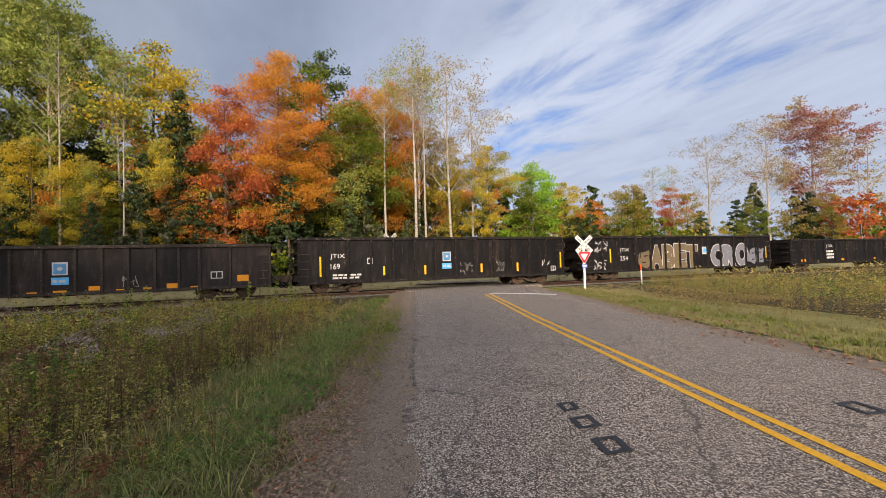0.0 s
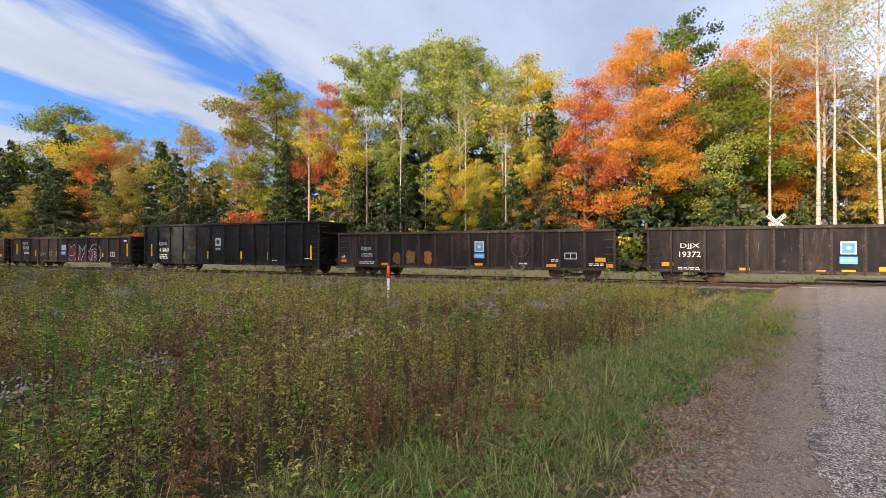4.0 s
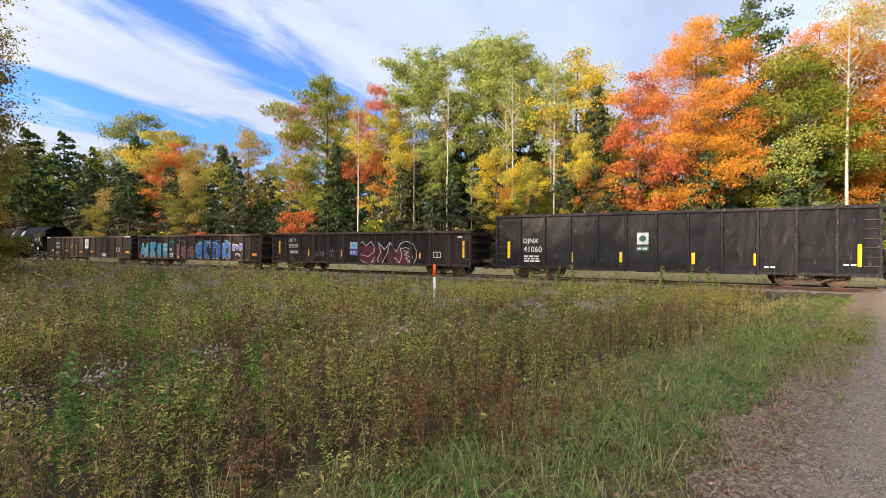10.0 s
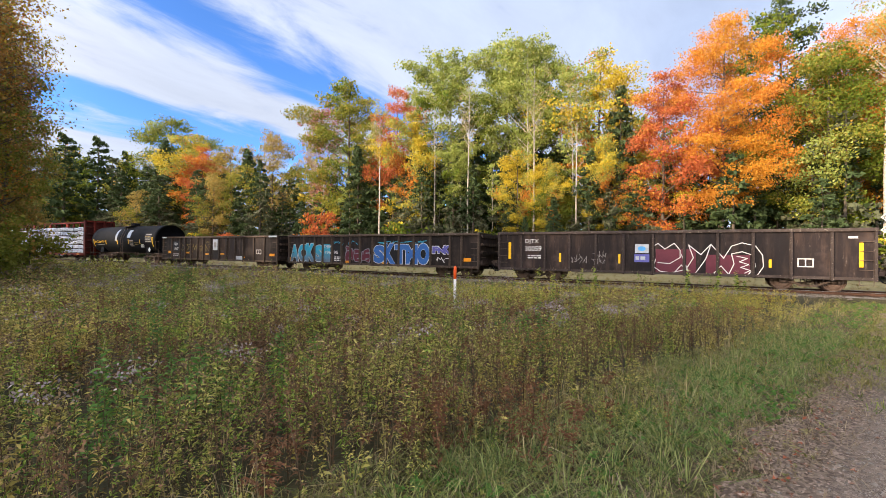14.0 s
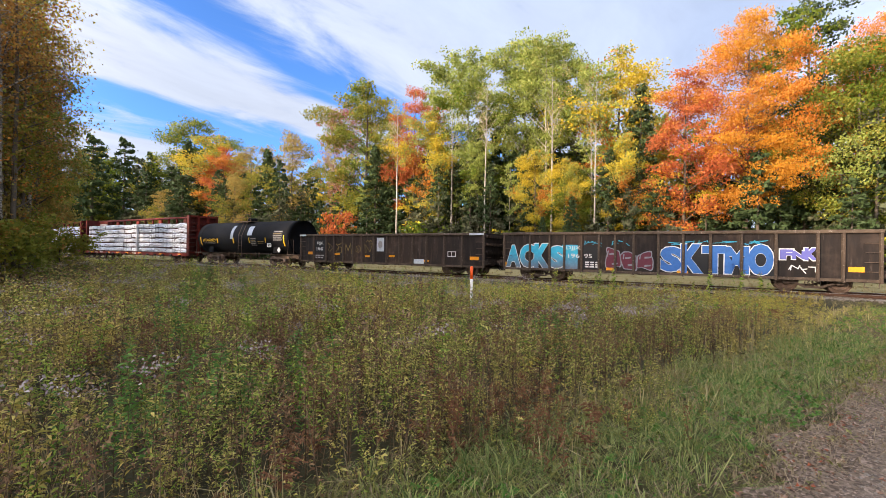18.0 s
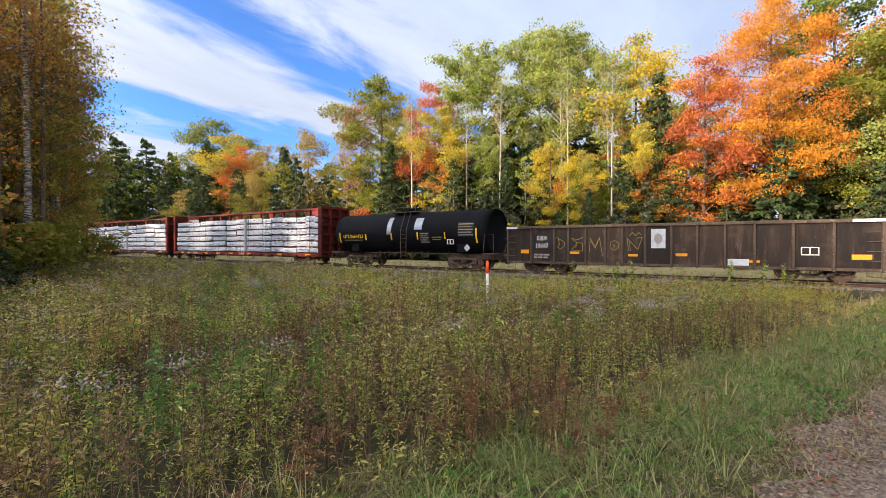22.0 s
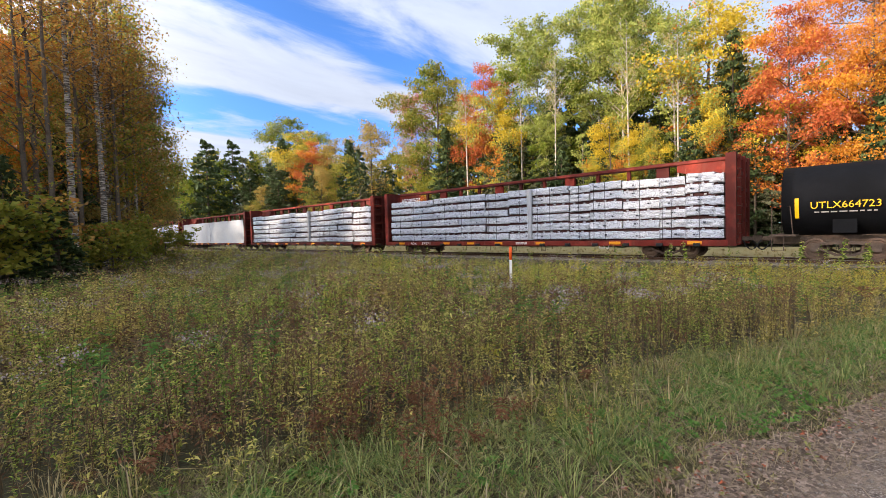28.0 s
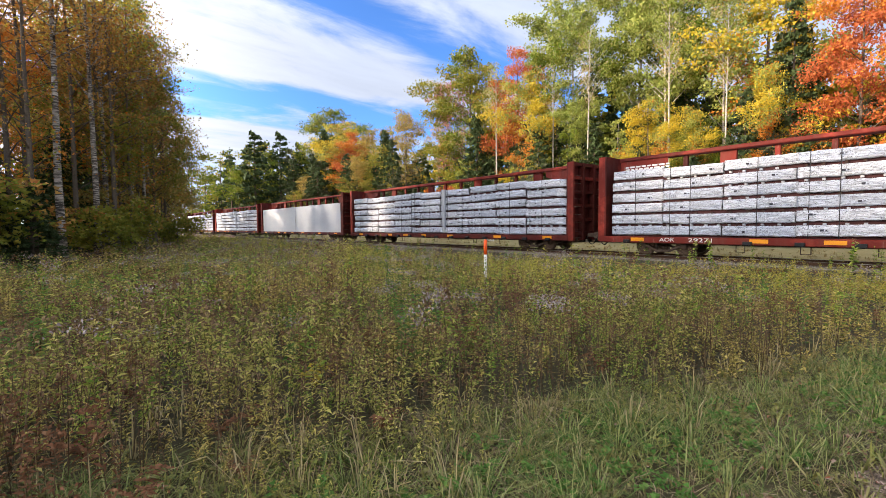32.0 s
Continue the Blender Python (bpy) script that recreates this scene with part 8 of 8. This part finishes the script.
    sow("green_weeds", "low olive-green weeds behind the golden ones", "weeds", [slim(weed(rng, 18, 6, 0.14, 0.05, 0.7)) for i in range(5)], p, 0.6 + 0.5 * rng.random(len(p)), [G_STEM, G_GREEN, G_PLUME], rng)
    p = cast(rng, 36, 100, -22, -3.2, 1.2)
    b = ab_of(p)[1]
    p = p[b > 16]
    sow("golden_weeds", "dry golden weeds far along the track", "weeds", [weed(rng, 7, 4, 0.28, 0.08, 0.95) for i in range(4)], p, 0.6 + 0.5 * rng.random(len(p)), [G_STEM, G_GOLD, G_LEAF], rng)
    p = band(-10, 6, 11, 16, 1.6)
    sow("brown_ferns", "orange-brown ferns at the roadside", "ferns", [frond(rng, 8, 0.55) for i in range(4)], p, 0.7 + 0.7 * rng.random(len(p)), [G_RED], rng)
    # mown sunlit strip beyond the track
    p = cast(rng, -40, 60, 3.0, 7.0, 3.5)
    sow("far_grass", "pale dry grass strip beyond the track", "grass", [grass_tuft(rng, 9, 0.22, 0.014, 1.0) for i in range(4)], p, 0.6 + 0.6 * rng.random(len(p)), [G_DRY], rng)


def build_litter():
    rng = np.random.default_rng(44)
    mats = [leafy("fallen_leaf_litter", [hexc(c) for c in ("8a6a54", "9a7c68", "785a48", "ac9484", "664e40", "a0583e", "b09a86")], 0.1, 0.8)]
    one = []
    for i in range(6):
        pts = []
        for j in range(10):   # a lobed leaf, curled
            t = 2 * math.pi * j / 10
            r = 0.032 * (1.0 if j % 2 == 0 else 0.55) * (1 + 0.2 * rng.random())
            pts.append([r * math.cos(t), r * math.sin(t), 0.012 * math.sin(2 * t + i) + 0.012])
        q = np.array([[pts[0], pts[1], pts[2], [0, 0, 0.01]], [pts[2], pts[3], pts[4], [0, 0, 0.01]], [pts[4], pts[5], pts[6], [0, 0, 0.01]], [pts[6], pts[7], pts[8], [0, 0, 0.01]], [pts[8], pts[9], pts[0], [0, 0, 0.01]]])
        one.append((q, np.zeros(5, int)))
    k = 1900
    a, b = rng.uniform(-4, 18, k), np.concatenate([rng.normal(-0.92, 0.2, k * 5 // 6), rng.uniform(-2.4, 0.0, k - k * 5 // 6)])
    p = a[:, None] * np.array([ROADV.x, ROADV.y]) + b[:, None] * np.array([SIDEV.x, SIDEV.y])
    sow("fallen_leaves", "fallen brown and orange leaves on the shoulder", "leaves", one, p, 0.25 + 0.75 * rng.random(k) ** 2.2, mats, rng, -0.05)
    k = 900
    a, b = rng.uniform(-8, 22, k), rng.normal(7.0, 0.5, k)
    p = a[:, None] * np.array([ROADV.x, ROADV.y]) + b[:, None] * np.array([SIDEV.x, SIDEV.y])
    sow("fallen_leaves", "fallen leaves along the far road edge", "leaves", one, p, 0.8 + 0.9 * rng.random(k), mats, rng, -0.05)
    # loose stones on the shoulder and the ballast
    stone = []
    for i in range(5):
        v = [np.array(c) * (0.7 + 0.6 * rng.random()) for c in ((1, 0, 0), (0, 1, 0), (-1, 0, 0), (0, -1, 0), (0, 0, 0.8), (0, 0, -0.6))]
        q = [[v[j], v[(j + 1) % 4], v[t], v[t]] if t == 4 else [v[(j + 1) % 4], v[j], v[t], v[t]] for j in range(4) for t in (4, 5)]
        stone.append((np.array(q) * 0.5, np.zeros(8, int)))
    m_st = leafy("loose_stones", [hexc(c) for c in ("6c6258", "7e746a", "5a5048", "8c8276", "4e463e")], 0.0, 0.9)
    k = 5200
    a, b = rng.uniform(-4, 14, k), rng.normal(-0.28, 0.3, k)
    p = a[:, None] * np.array([ROADV.x, ROADV.y]) + b[:, None] * np.array([SIDEV.x, SIDEV.y])
    sow("gravel", "small loose stones on the road shoulder", "gravel", stone, p, 0.012 + 0.034 * rng.random(k) ** 3, [m_st], rng, -0.05)
    p = cast(rng, -14, 27, -2.9, -0.95, 46)
    sow("ballast_stones", "crushed grey ballast stones beside the rail", "ballast", stone, p, 0.04 + 0.05 * rng.random(len(p)), [m_st], rng, -0.06)


build_weeds()
build_verge()
build_litter()


# ---- signs and marker posts ----
def crossing_sign():
    m_white = flat_mat("white_sign_sheeting", hexc("e8e6df"), 0.45, wear=0.12, scale=3)
    m_red = flat_mat("red_sign_sheeting", hexc("b8202a"), 0.4, wear=0.15, scale=3)
    m_blk = flat_mat("black_sign_letters", hexc("1a1a1a"), 0.5)
    m_blue = flat_mat("blue_sign_plate", hexc("3b5fb0"), 0.45, wear=0.15)
    m_back = two_tone("bare_aluminium", hexc("8e9092"), hexc("a6a8aa"), 3, 20, 0.4, 0.7)
    t = thing("crossing_sign", "white railroad crossbuck with a red yield sign on a post", "road sign", m=Matrix.Translation((22.69, 14.41, 0)) @ Matrix.Rotation(ROAD_A - math.pi / 2, 4, "Z"))
    g0 = float(ground_height(np.array(22.69), np.array(14.41)))
    post = part("post", Mesh().bevel_box(-0.05, 0.05, -0.05, 0.05, 0, 1, 0.012), m_white, t, "square white post")
    post.data.transform(Matrix(((1, 0, 0, 0), (0, 1, 0, 0), (0, 0, 2.62 - g0, g0 - 0.02), (0, 0, 0, 1))))
    for k, (ang, words) in enumerate(((-45, ("RAIL", "ROAD")), (45, ("CROSS", "ING")))):
        turn = Matrix.Translation((0, -0.07 - 0.02 * k, 2.47)) @ Matrix.Rotation(radians(-ang), 4, "Y")
        bl = part("blade", Mesh().box(-0.61, 0.61, -0.006, 0.006, -0.115, 0.115), m_white, t, "white reflective crossbuck blade", m=turn)
        for w, (x0, x1) in zip(words, ((-0.56, -0.16), (0.16, 0.56)) if k == 0 else ((-0.56, -0.02), (0.06, 0.54))):
            lettering("lettering", w, x0, x1, -0.085, 0.085, m_blk, bl, -0.009, "", 0.025)
        part("backing", Mesh().box(-0.605, 0.605, 0.007, 0.010, -0.11, 0.11), m_back, bl)
    tri = lambda r, y: [(r * math.cos(a), y, 1.80 + r * math.sin(a)) for a in (radians(-90), radians(30), radians(150))]

    def rounded(r, y, cut=0.12):
        c = [Vector(p) for p in tri(r, y)]
        out = []
        for i in range(3):
            out += [tuple(c[i].lerp(c[i - 1], cut)), tuple(c[i].lerp(c[(i + 1) % 3], cut))]
        return out
    ys = Mesh()
    f, bk = rounded(0.5, -0.075), rounded(0.5, -0.068)
    ys.v = f + bk
    ys.f = [tuple(range(6)), tuple(range(11, 5, -1))] + [(i, 6 + i, 6 + (i + 1) % 6, (i + 1) % 6) for i in range(6)]
    y = part("yield_sign", ys, m_white, t, "red and white triangular yield sign")
    rp = Mesh().poly(rounded(0.475, -0.079))
    part("red_border", rp, m_red, y)
    wp = Mesh().poly(rounded(0.25, -0.083, 0.06))
    c = part("white_centre", wp, m_white, y)
    lettering("lettering", "YIELD", -0.14, 0.14, 1.85, 1.91, m_red, c, -0.087)
    p = part("number_plate", Mesh().box(-0.16, 0.16, -0.085, -0.078, 1.13, 1.33), m_blue, t, "small blue information plate")
    part("plate_line", Mesh().box(-0.13, 0.13, -0.089, -0.086, 1.25, 1.29).box(-0.10, 0.10, -0.089, -0.086, 1.18, 1.21), m_white, p)


crossing_sign()


def far_crossbuck():
    """The crossbuck on the other side of the track, lettered on both faces."""
    m_white = flat_mat("weathered_white_sheeting", hexc("b4b1a8"), 0.45, wear=0.15, scale=3)
    m_blk = flat_mat("faded_black_letters", hexc("202020"), 0.5)
    m_wood = two_tone("grey_sign_post", hexc("6e675c"), hexc("97907f"), 3, 20, 0.85)
    p = rd(34.2, -1.75)
    g0 = float(ground_height(np.array(p.x), np.array(p.y)))
    t = thing("crossing_sign", "white railroad crossbuck on a grey post beyond the track", "road sign", m=Matrix.Translation((p.x, p.y, 0)) @ Matrix.Rotation(ROAD_A - math.pi / 2, 4, "Z"))
    part("post", Mesh().bevel_box(-0.05, 0.05, -0.05, 0.05, g0 - 0.05, 3.66, 0.012), m_wood, t, "square grey post")
    for k, (ang, words) in enumerate(((-45, ("RAIL", "ROAD")), (45, ("CROSS", "ING")))):
        turn = Matrix.Translation((0, -0.07 - 0.02 * k, 3.46)) @ Matrix.Rotation(radians(-ang), 4, "Y")
        bl = part("blade", Mesh().box(-0.61, 0.61, -0.006, 0.006, -0.115, 0.115), m_white, t, "white reflective crossbuck blade", m=turn)
        for w, (x0, x1) in zip(words, ((-0.56, -0.16), (0.16, 0.56)) if k == 0 else ((-0.56, -0.02), (0.06, 0.54))):
            lettering("lettering", w, x0, x1, -0.085, 0.085, m_blk, bl, -0.009, "", 0.025)


far_crossbuck()


def marker(x, y, h, lean):
    m_white = flat_mat("white_marker_plastic", hexc("d2cec6"), 0.5, wear=0.2)
    m_or = flat_mat("orange_marker_band", hexc("e0561e"), 0.45, wear=0.15)
    g0 = float(ground_height(np.array(x), np.array(y)))
    t = thing("marker_post", "slim white marker post with an orange top", "marker post", "buried line markers", Matrix.Translation((x, y, g0 - 0.03)) @ Matrix.Rotation(lean, 4, "Y"))
    part("post", Mesh().tube([(0, 0, 0), (0, 0, h * 0.72)], [0.045, 0.045], 10), m_white, t, smooth=True)
    part("orange_band", Mesh().tube([(0, 0, h * 0.72), (0, 0, h)], [0.05, 0.05], 10), m_or, t, "bright orange band", True)
    part("cap", Mesh().tube([(0, 0, h), (0, 0, h + 0.035)], [0.05, 0.02], 10), m_or, t)


marker(-2.6, 14.6, 1.38, 0.0)
P2 = trk(44.8, -3.1)
marker(P2.x, P2.y, 1.25, -0.06)



# ---- motion ----
def rolled(t):
    """How far the train has come."""
    return float(np.interp(t, [0, 6, 9, 32], [0, 25.6, 38.25, 133.95]))


def motions():
    turn = Matrix.Rotation(TH, 4, "Z")
    for car, u in TRAIN:
        walk(car, [(t, Matrix.Translation(trk(u + rolled(t), 0, RAIL)) @ turn) for t in (0, 2, 4, 6, 9, 13, 17, 21, 25, 29, 32)])
    steps = [i * 0.14 for i in range(int(32 / 0.14) + 1)] + [32.0]
    spins = [(t, Matrix.Rotation(rolled(t) / WHEEL_R, 4, "Y")) for t in steps]
    for w, dx, x in ROLL:
        at = Matrix.Translation((dx, 0, WHEEL_R))
        walk(w, [(t, at @ m) for t, m in spins])


motions()
